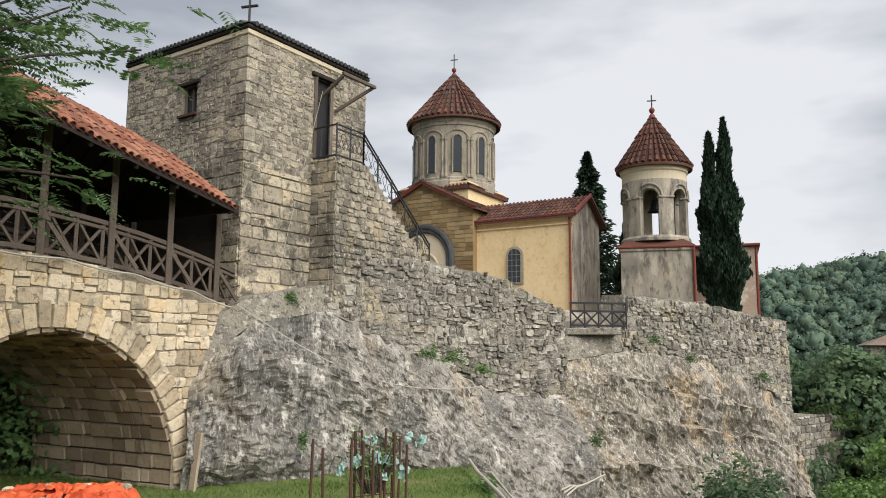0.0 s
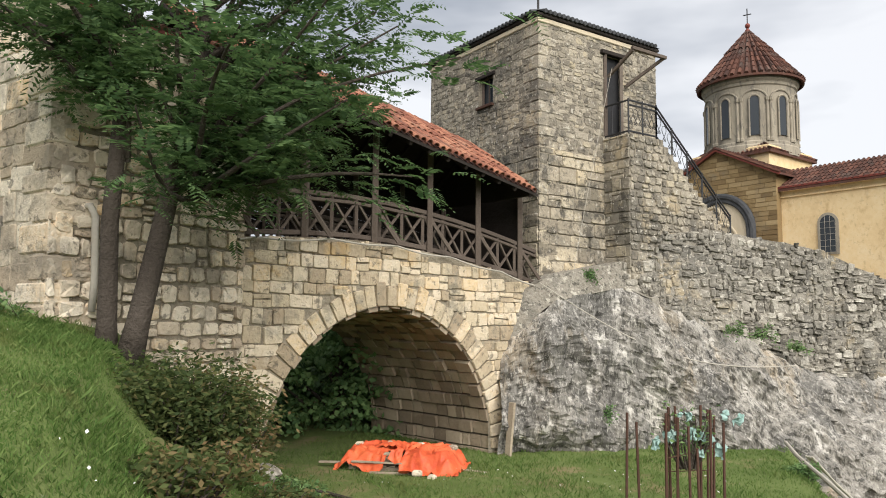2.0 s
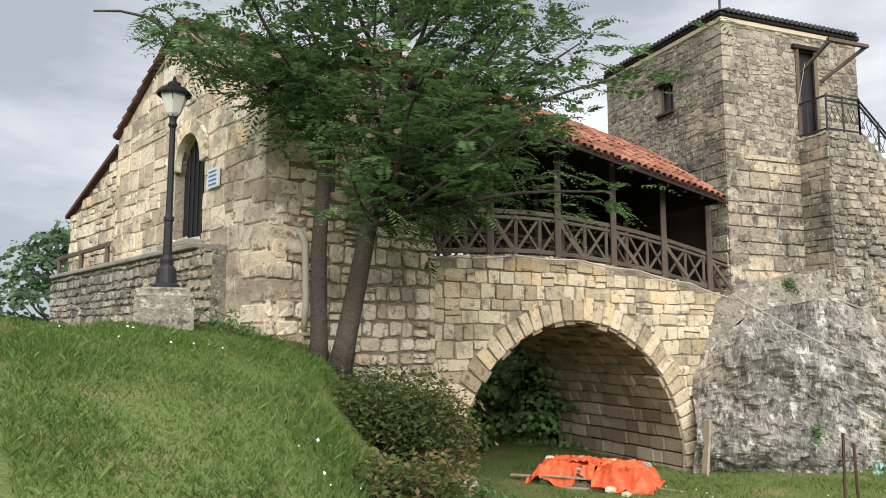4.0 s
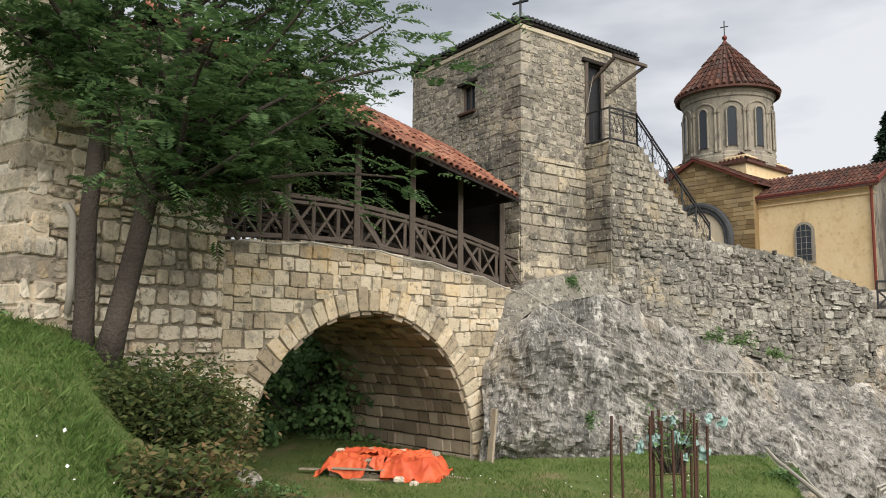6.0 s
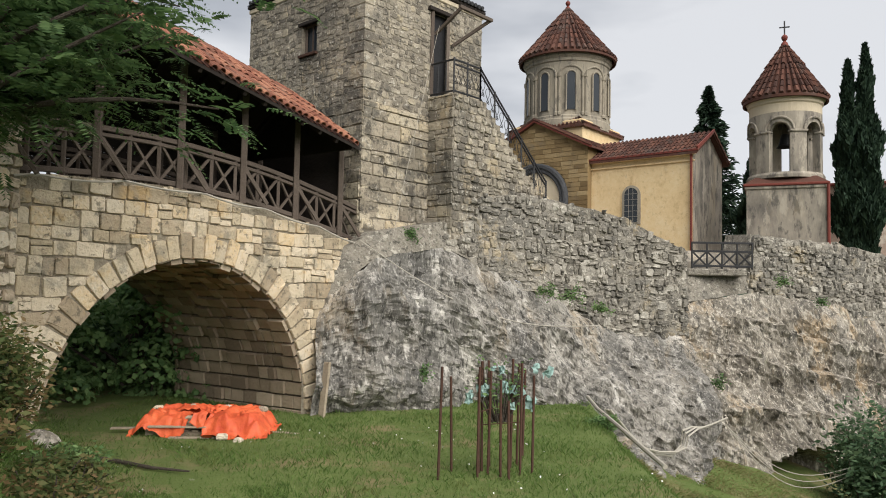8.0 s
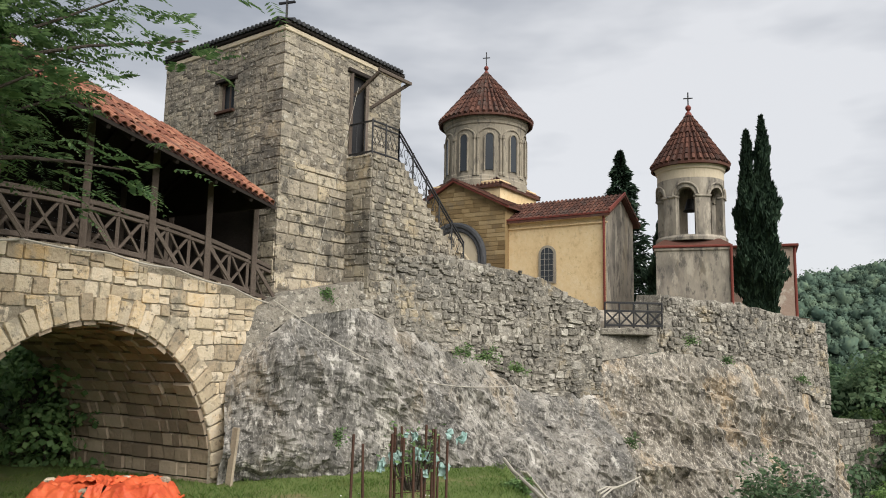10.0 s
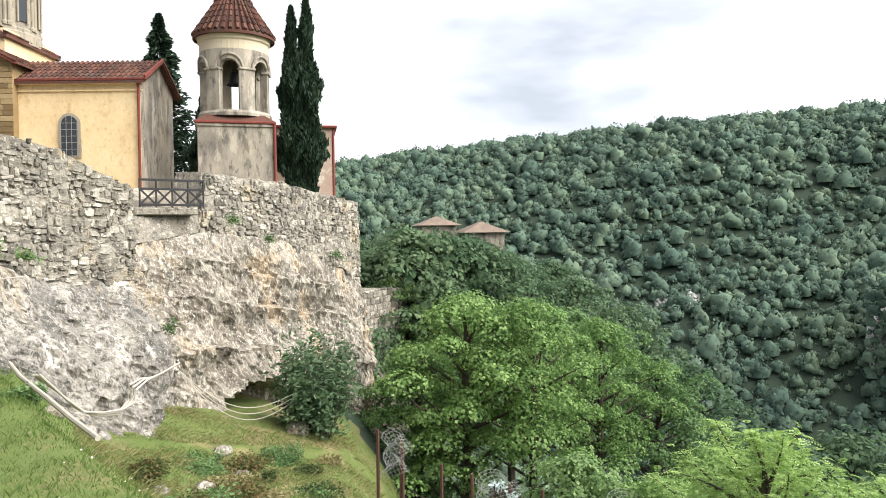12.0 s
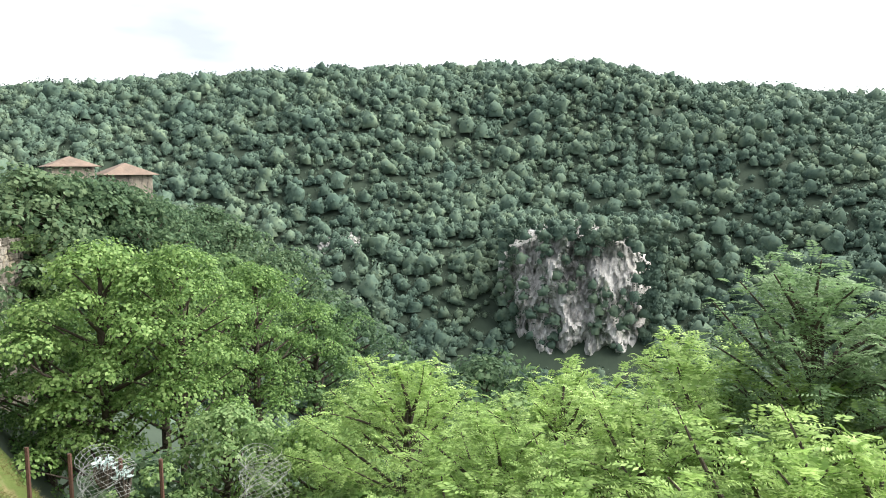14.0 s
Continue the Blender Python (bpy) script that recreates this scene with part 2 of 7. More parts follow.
M_TILE = surface("orange_clay_tile", [(0.14, 0.055, 0.036), (0.24, 0.092, 0.056), (0.34, 0.17, 0.105)], rand="object",
                 spots=[((0.14, 0.10, 0.075), 2.0, 0.5, 0.7, 0.65)], bump=0.4)
M_TILE_RED = surface("dark_red_tile", [(0.055, 0.028, 0.022), (0.095, 0.042, 0.03), (0.15, 0.068, 0.047)], rand="island",
                     spots=[((0.09, 0.085, 0.075), 1.2, 0.52, 0.7, 0.55)], bump=0.3)
M_TILE_OLD = surface("weathered_brown_tile", [(0.12, 0.09, 0.072), (0.18, 0.135, 0.105), (0.25, 0.19, 0.15)], grain=6, spots=[((0.10, 0.095, 0.08), 1.5, 0.5, 0.7, 0.5)], bump=0.4)
M_SLATE = surface("dark_slate_tile", [(0.035, 0.037, 0.04), (0.06, 0.062, 0.066), (0.10, 0.10, 0.105)], grain=8, bump=0.3)
M_WOOD = surface("weathered_timber", [(0.05, 0.038, 0.031), (0.105, 0.082, 0.066), (0.20, 0.165, 0.135)], grain=20.0, rough=0.85, bump=0.4, rand="island")
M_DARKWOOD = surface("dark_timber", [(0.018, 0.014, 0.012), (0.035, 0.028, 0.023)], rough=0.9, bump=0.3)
M_IRON = surface("black_iron", [(0.012, 0.012, 0.013), (0.03, 0.03, 0.032)], rough=0.5, bump=0.1, metal=0.0)
M_RUST = surface("rusty_steel", [(0.045, 0.025, 0.018), (0.10, 0.05, 0.035)], rough=0.85, bump=0.3, grain=40)
M_YELLOW = surface("yellow_plaster", [(0.62, 0.45, 0.245), (0.70, 0.53, 0.30), (0.74, 0.59, 0.37)], grain=5.0,
                   spots=[((0.42, 0.26, 0.12), 1.6, 0.56, 0.70, 0.55), ((0.46, 0.37, 0.25), 0.5, 0.56, 0.72, 0.5), ((0.36, 0.24, 0.12), 7.0, 0.57, 0.64, 0.35), ((0.66, 0.56, 0.40), 3.0, 0.6, 0.7, 0.4)], mottle=0.5, stretch=(1.0, 1.0, 0.75), bump=0.2)
M_OCHRE = surface("ochre_ashlar", [(0.17, 0.115, 0.055), (0.27, 0.19, 0.092), (0.37, 0.28, 0.155)], rand="island",
                  spots=[((0.15, 0.13, 0.10), 0.8, 0.54, 0.7, 0.6)], bump=0.3)
M_STUCCO = surface("grey_stucco", [(0.20, 0.175, 0.145), (0.30, 0.265, 0.215), (0.38, 0.335, 0.27)], grain=4.0, coarse=0.7,
                   spots=[((0.11, 0.10, 0.088), 0.9, 0.46, 0.62, 0.8), ((0.07, 0.065, 0.06), 3.5, 0.53, 0.60, 0.7), ((0.46, 0.41, 0.33), 2.2, 0.55, 0.62, 0.6), ((0.42, 0.34, 0.22), 0.8, 0.56, 0.72, 0.5)], mottle=0.5, stretch=(1.0, 1.0, 0.35), bump=0.3)
M_DRUM = surface("pale_drum_stone", [(0.21, 0.185, 0.145), (0.30, 0.265, 0.205), (0.38, 0.335, 0.265)], grain=4.0, coarse=0.8,
                 spots=[((0.17, 0.15, 0.12), 1.1, 0.48, 0.62, 0.75), ((0.10, 0.09, 0.078), 4.0, 0.54, 0.62, 0.7)], mottle=0.5, stretch=(1.0, 1.0, 0.35), bump=0.3)
M_RED = surface("red_painted_metal", [(0.13, 0.03, 0.022), (0.20, 0.05, 0.036)], rough=0.6, bump=0.15, spots=[((0.30, 0.16, 0.11), 3.0, 0.6, 0.7, 0.5)])
# near-black: own colour of the gatehouse door, painted shade in the tower gateway
M_DARK = surface("black_door_and_gateway_shade", [(0.010, 0.010, 0.011), (0.02, 0.02, 0.02)], bump=0)
M_CONCRETE = surface("grey_concrete", [(0.20, 0.19, 0.17), (0.31, 0.295, 0.265)], spots=[(DARK, 1.5, 0.55, 0.7, 0.6)], bump=0.4)
M_TARP = surface("orange_tarpaulin", [(0.50, 0.07, 0.03), (0.72, 0.15, 0.055)], rough=0.5, bump=0.5, grain=7, coarse=1.6, mottle=0.6)
M_LEAF = surface("dark_pinnate_leaf", [(0.045, 0.09, 0.038), (0.09, 0.16, 0.06), (0.165, 0.255, 0.10)], rand="island", rough=0.6, bump=0, leaf=True)
M_LEAF_W = surface("blue_green_leaf", [(0.16, 0.26, 0.12), (0.26, 0.38, 0.19), (0.38, 0.50, 0.28)], rand="island", rough=0.6, bump=0, leaf=True)
M_LEAF_A = surface("acacia_leaf", [(0.17, 0.28, 0.075), (0.31, 0.455, 0.14), (0.46, 0.60, 0.23)], rand="island", rough=0.6, bump=0, leaf=True)
M_LEAF_B = surface("bright_leaf", [(0.075, 0.15, 0.045), (0.155, 0.27, 0.078), (0.29, 0.42, 0.15)], rand="island", rough=0.6, bump=0, leaf=True)
M_LEAF_M = surface("mid_green_leaf", [(0.085, 0.16, 0.06), (0.15, 0.25, 0.09), (0.25, 0.355, 0.15)], rand="island", rough=0.6, bump=0, leaf=True)
M_LEAF_F = surface("oak_leaf", [(0.055, 0.105, 0.055), (0.10, 0.165, 0.085), (0.16, 0.23, 0.12)], rand="island", rough=0.75, bump=0, leaf=True)
M_CYPRESS = surface("cypress_needles", [(0.010, 0.024, 0.014), (0.02, 0.042, 0.022), (0.035, 0.06, 0.032)], rand="island", rough=0.8, bump=0)
M_BUSH = surface("hedge_leaf", [(0.045, 0.07, 0.022), (0.10, 0.125, 0.04), (0.22, 0.145, 0.07)], rand="island", rough=0.7, bump=0, leaf=True)
M_BARK = surface("grey_brown_bark", [(0.033, 0.026, 0.021), (0.068, 0.055, 0.044), (0.115, 0.095, 0.078)], grain=25, bump=0.8)
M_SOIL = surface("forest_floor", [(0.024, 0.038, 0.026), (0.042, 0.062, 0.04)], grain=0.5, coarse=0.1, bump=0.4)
# the bluish cast of these greens is distance haze put into the base colour
M_WOODS = surface("hazed_woodland", [(0.046, 0.08, 0.062), (0.08, 0.124, 0.09), (0.13, 0.178, 0.115)], grain=0.30, coarse=0.045, mottle=0.7, rough=0.95, bump=0)
M_WIRE = surface("pale_wire_mesh", [(0.22, 0.23, 0.22), (0.34, 0.35, 0.34)], rough=0.6, bump=0)
M_SILVER = surface("silvery_leaf", [(0.38, 0.50, 0.47), (0.58, 0.68, 0.66), (0.72, 0.78, 0.76)], rand="island", rough=0.7, bump=0, leaf=True)
M_GLASS = bpy.data.materials.new("dark_window_glass")
M_GLASS.use_nodes = True
M_GLASS.node_tree.nodes["Principled BSDF"].inputs["Base Color"].default_value = (0.03, 0.035, 0.04, 1)
M_GLASS.node_tree.nodes["Principled BSDF"].inputs["Roughness"].default_value = 0.12
M_WHITE = surface("white_paint", [(0.66, 0.66, 0.64), (0.76, 0.76, 0.74)], bump=0.1)
M_CABLE = surface("pale_hose", [(0.30, 0.275, 0.23), (0.43, 0.40, 0.345)], bump=0.1)
M_NET = surface("teal_net", [(0.22, 0.36, 0.33), (0.38, 0.50, 0.47)], bump=0.1)
M_PINK = surface("faded_pink_plaster", [(0.34, 0.24, 0.19), (0.46, 0.36, 0.29)], spots=[((0.62, 0.57, 0.48), 1.4, 0.5, 0.6, 0.8)], bump=0.2)
M_PLAQUE = surface("blue_white_plaque", [(0.62, 0.66, 0.70), (0.70, 0.73, 0.76)], rough=0.5, bump=0)
M_BLUE = surface("blue_lettering", [(0.08, 0.16, 0.32), (0.10, 0.19, 0.36)], rough=0.5, bump=0)
M_LAMPGLASS = surface("frosted_lamp_glass", [(0.60, 0.60, 0.56), (0.70, 0.70, 0.66)], rough=0.25, bump=0)
M_BEIGE = surface("beige_plaster", [(0.50, 0.42, 0.30), (0.58, 0.50, 0.37)], spots=[((0.3, 0.27, 0.22), 0.9, 0.55, 0.7, 0.5)], mottle=0.5, stretch=(1.0, 1.0, 0.35), bump=0.2)


# ---- mesh tools ----
class Geo:
    """Collects vertices and faces of one mesh."""

    def __init__(self):
        self.v, self.f, self.n = [], [], 0

    def add(self, verts, faces):
        self.v.append(np.asarray(verts, float).reshape(-1, 3))
        self.f.extend([tuple(int(i) + self.n for i in face) for face in faces])
        self.n += len(self.v[-1])
        return self

    def box(self, centre, size, turn=0.0, bevel=0.0, tilt=None):
        x, y, z = (s / 2 for s in size)
        b = min(bevel, 0.45 * min(size))
        if b > 0:
            vs = [(sx * x, sy * y, sz * (z - b)) for sz in (-1, 1) for sx, sy in ((-1, -1), (1, -1), (1, 1), (-1, 1))] + \
                 [(sx * (x - b), sy * (y - b), sz * z) for sz in (-1, 1) for sx, sy in ((-1, -1), (1, -1), (1, 1), (-1, 1))]
            fs = [(0, 1, 5, 4), (1, 2, 6, 5), (2, 3, 7, 6), (3, 0, 4, 7), (12, 13, 14, 15), (11, 10, 9, 8)]
            fs += [(4 + i, 4 + (i + 1) % 4, 12 + (i + 1) % 4, 12 + i) for i in range(4)] + [(8 + i, 8 + (i + 1) % 4, (i + 1) % 4, i) for i in range(4)]
        else:
            vs = [(sx * x, sy * y, sz * z) for sz in (-1, 1) for sx, sy in ((-1, -1), (1, -1), (1, 1), (-1, 1))]
            fs = [(0, 1, 5, 4), (1, 2, 6, 5), (2, 3, 7, 6), (3, 0, 4, 7), (4, 5, 6, 7), (3, 2, 1, 0)]
        m = tilt if tilt is not None else Matrix.Rotation(turn, 3, "Z")
        return self.add([m @ Vector(p) + Vector(centre) for p in vs], fs)

    def beam(self, a, b, wide, high):
        a, b = Vector(a), Vector(b)
        q = (b - a).to_track_quat("X", "Z").to_matrix()
        return self.box((a + b) / 2, ((b - a).length, wide, high), tilt=q, bevel=min(wide, high) * 0.12)

    def tube(self, points, radii, sides=8):
        pts = [Vector(p) for p in points]
        radii = radii if hasattr(radii, "__len__") else [radii] * len(pts)
        vs = []
        for i, p in enumerate(pts):
            way = (pts[min(i + 1, len(pts) - 1)] - pts[max(i - 1, 0)]).normalized()
            side = way.cross(Vector((0.31, 0.17, 0.93)))
            side = (side if side.length > 0.05 else way.cross(Vector((1, 0, 0)))).normalized()
            other = way.cross(side)
            vs += [p + (side * math.cos(2 * math.pi * k / sides) + other * math.sin(2 * math.pi * k / sides)) * radii[i] for k in range(sides)]
        fs = [(i * sides + k, i * sides + (k + 1) % sides, (i + 1) * sides + (k + 1) % sides, (i + 1) * sides + k) for i in range(len(pts) - 1) for k in range(sides)]
        fs += [tuple(range(sides))[::-1], tuple((len(pts) - 1) * sides + k for k in range(sides))]
        return self.add(vs, fs)

    def lathe(self, centre, profile, sides=32):
        vs = [(centre[0] + r * math.cos(2 * math.pi * k / sides), centre[1] + r * math.sin(2 * math.pi * k / sides), z) for r, z in profile for k in range(sides)]
        fs = [(i * sides + k, i * sides + (k + 1) % sides, (i + 1) * sides + (k + 1) % sides, (i + 1) * sides + k) for i in range(len(profile) - 1) for k in range(sides)]
        return self.add(vs, fs)

    def prism(self, outline, origin, angle, near, far):
        """outline of (s, z) on a vertical plane through origin along angle, from depth near to depth far behind it."""
        c, s_ = math.cos(angle), math.sin(angle)
        n = len(outline)
        vs = [(origin[0] + c * s - s_ * d, origin[1] + s_ * s + c * d, z) for d in (near, far) for s, z in outline]
        fs = [tuple(range(n)), tuple(range(2 * n - 1, n - 1, -1))] + [((i + 1) % n, i, n + i, n + (i + 1) % n) for i in range(n)]
        return self.add(vs, fs)

    def weld(self):
        """Joins the corners that fall together."""
        v = np.concatenate(self.v)
        _, first, back = np.unique(np.round(v, 4), axis=0, return_index=True, return_inverse=True)
        back = np.ravel(back)
        self.v, self.n = [v[first]], len(first)
        faces = [[int(back[i]) for i in f] for f in self.f]
        self.f = [tuple(dict.fromkeys(f)) for f in faces if len(set(f)) > 2]
        return self

    def mesh(self, name, material, smooth=False):
        me = bpy.data.meshes.new(name)
        verts = np.concatenate(self.v) if self.v else np.zeros((0, 3))
        me.from_pydata(verts.tolist(), [], self.f)
        me.materials.append(material)
        if smooth:
            me.shade_smooth()
        me.update()
        return me


def thing(name, at, label, category, group="", kind=""):
    ob = new(name)
    ob.empty_display_size = 0.1
    ob.matrix_basis = Matrix.Translation(at)
    return tagged(ob, label, category, group, kind)


def part(name, geo, material, parent=None, label="", smooth=False):
    ob = new(name, geo if isinstance(geo, bpy.types.Mesh) else geo.mesh(name, material, smooth))
    if parent is not None:
        ob.parent = parent
        if parent.type == "EMPTY" and parent.parent is None:
            ob.matrix_parent_inverse = parent.matrix_basis.inverted()
    return tagged(ob, label)


def on(origin, angle, s, d=0.0, z=0.0):
    """A place s along a wall, d in front of it."""
    c, n = math.cos(angle), math.sin(angle)
    return Vector((origin[0] + c * s + n * d, origin[1] + n * s - c * d, z))


# ---- masonry ----
def stone_mesh(seed, material, name="stone", rough=False):
    """A block of unit size with an eight-sided outline: a dressed block with tight edges, or a rough uneven fieldstone."""
    r = random.Random(seed)
    g = Geo()
    c = [r.uniform(0.05, 0.3) if rough else r.uniform(0.03, 0.13) for _ in range(8)]
    ring = [(-0.5 + c[0], -0.5), (0.5 - c[1], -0.5), (0.5, -0.5 + c[2]), (0.5, 0.5 - c[3]), (0.5 - c[4], 0.5), (-0.5 + c[5], 0.5), (-0.5, 0.5 - c[6]), (-0.5, -0.5 + c[7])]
    low = 0.84 if rough else 0.93
    ring = [(x * r.uniform(low, 1.05), z * r.uniform(low, 1.05)) for x, z in ring]
    tip = (r.uniform(-0.2, 0.2), r.uniform(-0.2, 0.2))
    lift = [r.uniform(-0.35, 0.3) if rough else r.uniform(-0.25, 0.2) for _ in ring]
    inset = r.uniform(0.82, 0.93) if rough else 0.935
    vs = [(x, 0.35, z) for x, z in ring] + [(x * 0.985, -0.5, z * 0.98) for x, z in ring] + [(x * inset, -1 + lift[i], z * inset * 0.98) for i, (x, z) in enumerate(ring)] + [(tip[0], -1.15, tip[1])]
    fs = [(a + i, a + (i + 1) % 8, a + 8 + (i + 1) % 8, a + 8 + i) for a in (0, 8) for i in range(8)] + [(16 + i, 16 + (i + 1) % 8, 24) for i in range(8)]
    g.add(vs, fs)
    return g.mesh(name, material, smooth=False)


def coursed(seed, s0, s1, z0, z1, high, wide, inside, uneven=0.0):
    """Stones (s, z, width, height, lean) in uneven courses; where a whole stone has no room, its halves are tried."""
    r, out, z = random.Random(seed), [], z0
    wild = uneven if uneven < 1 else 2 * uneven - 1

    def put(s, z, w, h, split=2):
        if w < 0.05:
            return
        if inside(s + w / 2, z + h / 2, w, h):
            out.append((s + w / 2 + r.uniform(-0.02, 0.02) * wild, z + h / 2 + r.uniform(-0.025, 0.025) * wild, w * r.uniform(1 - 0.05 * wild, 1 + 0.06 * wild), h * r.uniform(1 - 0.07 * wild, 1 + 0.08 * wild), r.uniform(-4.5, 4.5) * wild))
        elif split and w > 0.14:
            put(s, z, w / 2, h, split - 1)
            put(s + w / 2, z, w / 2, h, split - 1)
        elif split and h > 0.14:
            put(s, z, w, h / 2, split - 1)
            put(s, z + h / 2, w, h / 2, split - 1)
    while z < z1 - 0.05:
        h = min(r.uniform(*high), z1 - z)
        s = s0
        first = r.uniform(0.3, 1.0)
        while s < s1 - 0.04:
            w = r.uniform(*wide) * first
            first = 1.0
            if s1 - s - w < 0.12:
                w = s1 - s
            if r.random() < 0.14 and h > 0.16 and uneven:
                k = r.uniform(0.35, 0.65)
                put(s, z, w, h * k)
                put(s, z + h * k, w, h * (1 - k))
            else:
                put(s, z, w, h)
            s += w
        z += h
    return out


def lay(parent, origin, angle, stones, mat_single, mat_joined, singles, depth=0.05, gap=0.022, seed=1, name="stone", rough=False):
    """Lays stones on a wall: the first ones as single pieces, the rest joined."""
    kinds = [stone_mesh(seed * 100 + k, mat_single, name, rough) for k in range(9)]
    r = random.Random(seed)
    base = Matrix.Rotation(angle, 4, "Z")
    rest = Geo()
    shapes = [np.array([v.co[:] for v in me.vertices]) for me in kinds]
    faces = [tuple(p.vertices) for p in kinds[0].polygons]
    for i, (s, z, w, h, lean) in enumerate(stones):
        p = on(origin, angle, s, 0, z)
        size = (w - gap, depth * r.uniform(0.55, 1.4), h - gap)
        k = r.randrange(9)
        m = Matrix.Translation(p) @ base @ Matrix.Rotation(radians(lean), 4, "Y") @ Matrix.Diagonal((*size, 1))
        if i < singles:
            ob = new(name, kinds[k])
            ob.parent = parent
            ob.matrix_basis = m
        else:
            a = np.array(m)
            rest.add(shapes[k] @ a[:3, :3].T + a[:3, 3], faces)
    if rest.n:
        tagged(part("masonry", rest, mat_joined, parent), kind="stuff")


# ---- ground ----
def smooth(a, b, x):
    t = np.clip((x - a) / (b - a), 0, 1)
    return t * t * (3 - 2 * t)


def lump(x, y, scale, seed=0.0):
    """Cheap rolling noise in -1..1."""
    x, y = x / scale + seed, y / scale - seed
    return (np.sin(x * 1.7 + 1.3 * np.sin(y * 1.1)) + np.sin(y * 2.1 + 1.7 * np.sin(x * 0.9 + 2)) + 0.6 * np.sin(3.7 * x + 2.9 * y + np.sin(2.3 * y))) / 2.6


def ground_z(x, y):
    x, y = np.asarray(x, float), np.asarray(y, float)
    r = np.hypot(x, y)
    edge = ((x + 3.4) * 13 + (y - 13) * 4.9) / 13.9
    hill = 1.03 + 0.25 * np.clip(-x, -2, 7.2) - 0.06 * np.clip(6 - y, 0, 6) - 0.10 * np.clip(-x - 7.2, 0, 10)
    q = x - 5.5 - 0.22 * (y - 11)
    q = np.where(y > 19, np.maximum(q - 0.5 * (y - 19), 0) * 0.9, q)
    fall = -0.9 * np.clip(q, 0, 2.0) - 0.3 * np.clip(q - 2.0, 0, 8.6) - 0.62 * np.clip(q - 10.6, 0, 110)
    lawn = -0.45 + fall
    right, off = 0.731 * (x - 1.07) - 0.682 * (y - 1.64), np.hypot(x - 1.07, y - 1.64)
    lawn = lawn - 0.9 * np.clip(np.minimum(right, off - 9.6), 0, 8)
    bank = np.clip((edge + 2.6) / 2.95, 0, 1)
    z = lawn + (hill - lawn) * (1 - bank) * (1 - smooth(14, 17, y))
    behind = smooth(21, 30, y) * (1 - smooth(3, 8, x)) * (1 - smooth(-12, -7, -x - 20))
    z = z + behind * 0.8
    z = z + lump(x, y, 2.3) * 0.05 * smooth(2, 6, r) + lump(x, y, 9.0, 3) * 0.25 * smooth(20, 60, r)
    az = np.degrees(np.arctan2(x, y))
    # the far side of the gorge
    ridge = 57.5 - 0.0135 * np.clip(80 - az, 0, 60) ** 2 - 14 * smooth(86, 95, az) - 0.8 * np.clip(az - 95, 0, 40) + 0.8 * lump(az, az * 0.3, 5, 1.0)
    far = -95 + (ridge + 95) * smooth(170, 430, r + 14 * lump(x, y, 60, 2.0) * (r < 400)) ** 0.8
    z = np.where(r > 130, z + (far - z) * smooth(130, 190, r), z)
    return np.where(r > 430, z - (r - 430) * 0.02, z)


def build_ground():
    radii = np.concatenate([[0.0], np.geomspace(0.8, 60, 120), np.geomspace(63, 900, 90), [1500, 3000, 4500]])
    turns = np.linspace(0, 2 * math.pi, 301)[:-1]
    rr, tt = np.meshgrid(radii[1:], turns, indexing="ij")
    x, y = rr * np.sin(tt), rr * np.cos(tt)
    pts = np.stack([x, y, ground_z(x, y)], -1).reshape(-1, 3)
    n = len(turns)
    g = Geo()
    fs = [(i * n + (k + 1) % n, i * n + k, (i + 1) * n + k, (i + 1) * n + (k + 1) % n) for i in range(len(radii) - 2) for k in range(n)]
    fs += [(len(pts), k, (k + 1) % n) for k in range(n)]
    g.add(np.concatenate([pts, [[0, 0, float(ground_z(0, 0))]]]), fs)
    ob = part("ground", g, M_GRASS, smooth=True)
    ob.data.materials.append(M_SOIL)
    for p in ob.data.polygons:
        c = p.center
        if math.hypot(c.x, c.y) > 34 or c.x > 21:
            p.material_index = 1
    return tagged(ob, "sloping green meadow falling into a wooded gorge", "ground", kind="structure")


GROUND = build_ground()

# ---- bridge ----
TC = (1.55, 19.6)                     # near corner of the gate tower
BA = radians(45)                      # way of the bridge
ARCH_S, ARCH_A, ARCH_B, ARCH_Z = -4.93, 3.12, 3.35, -0.38


def deck_z(s):
    return 4.33 - 0.018 * (s + 5.7) ** 2 - (0.03 * max(0.0, s + 5.7))


def arch_top(s):
    u = (s - ARCH_S) / ARCH_A
    return ARCH_Z + ARCH_B * math.sqrt(max(0.0, 1 - u * u)) if abs(u) < 1 else -9.0


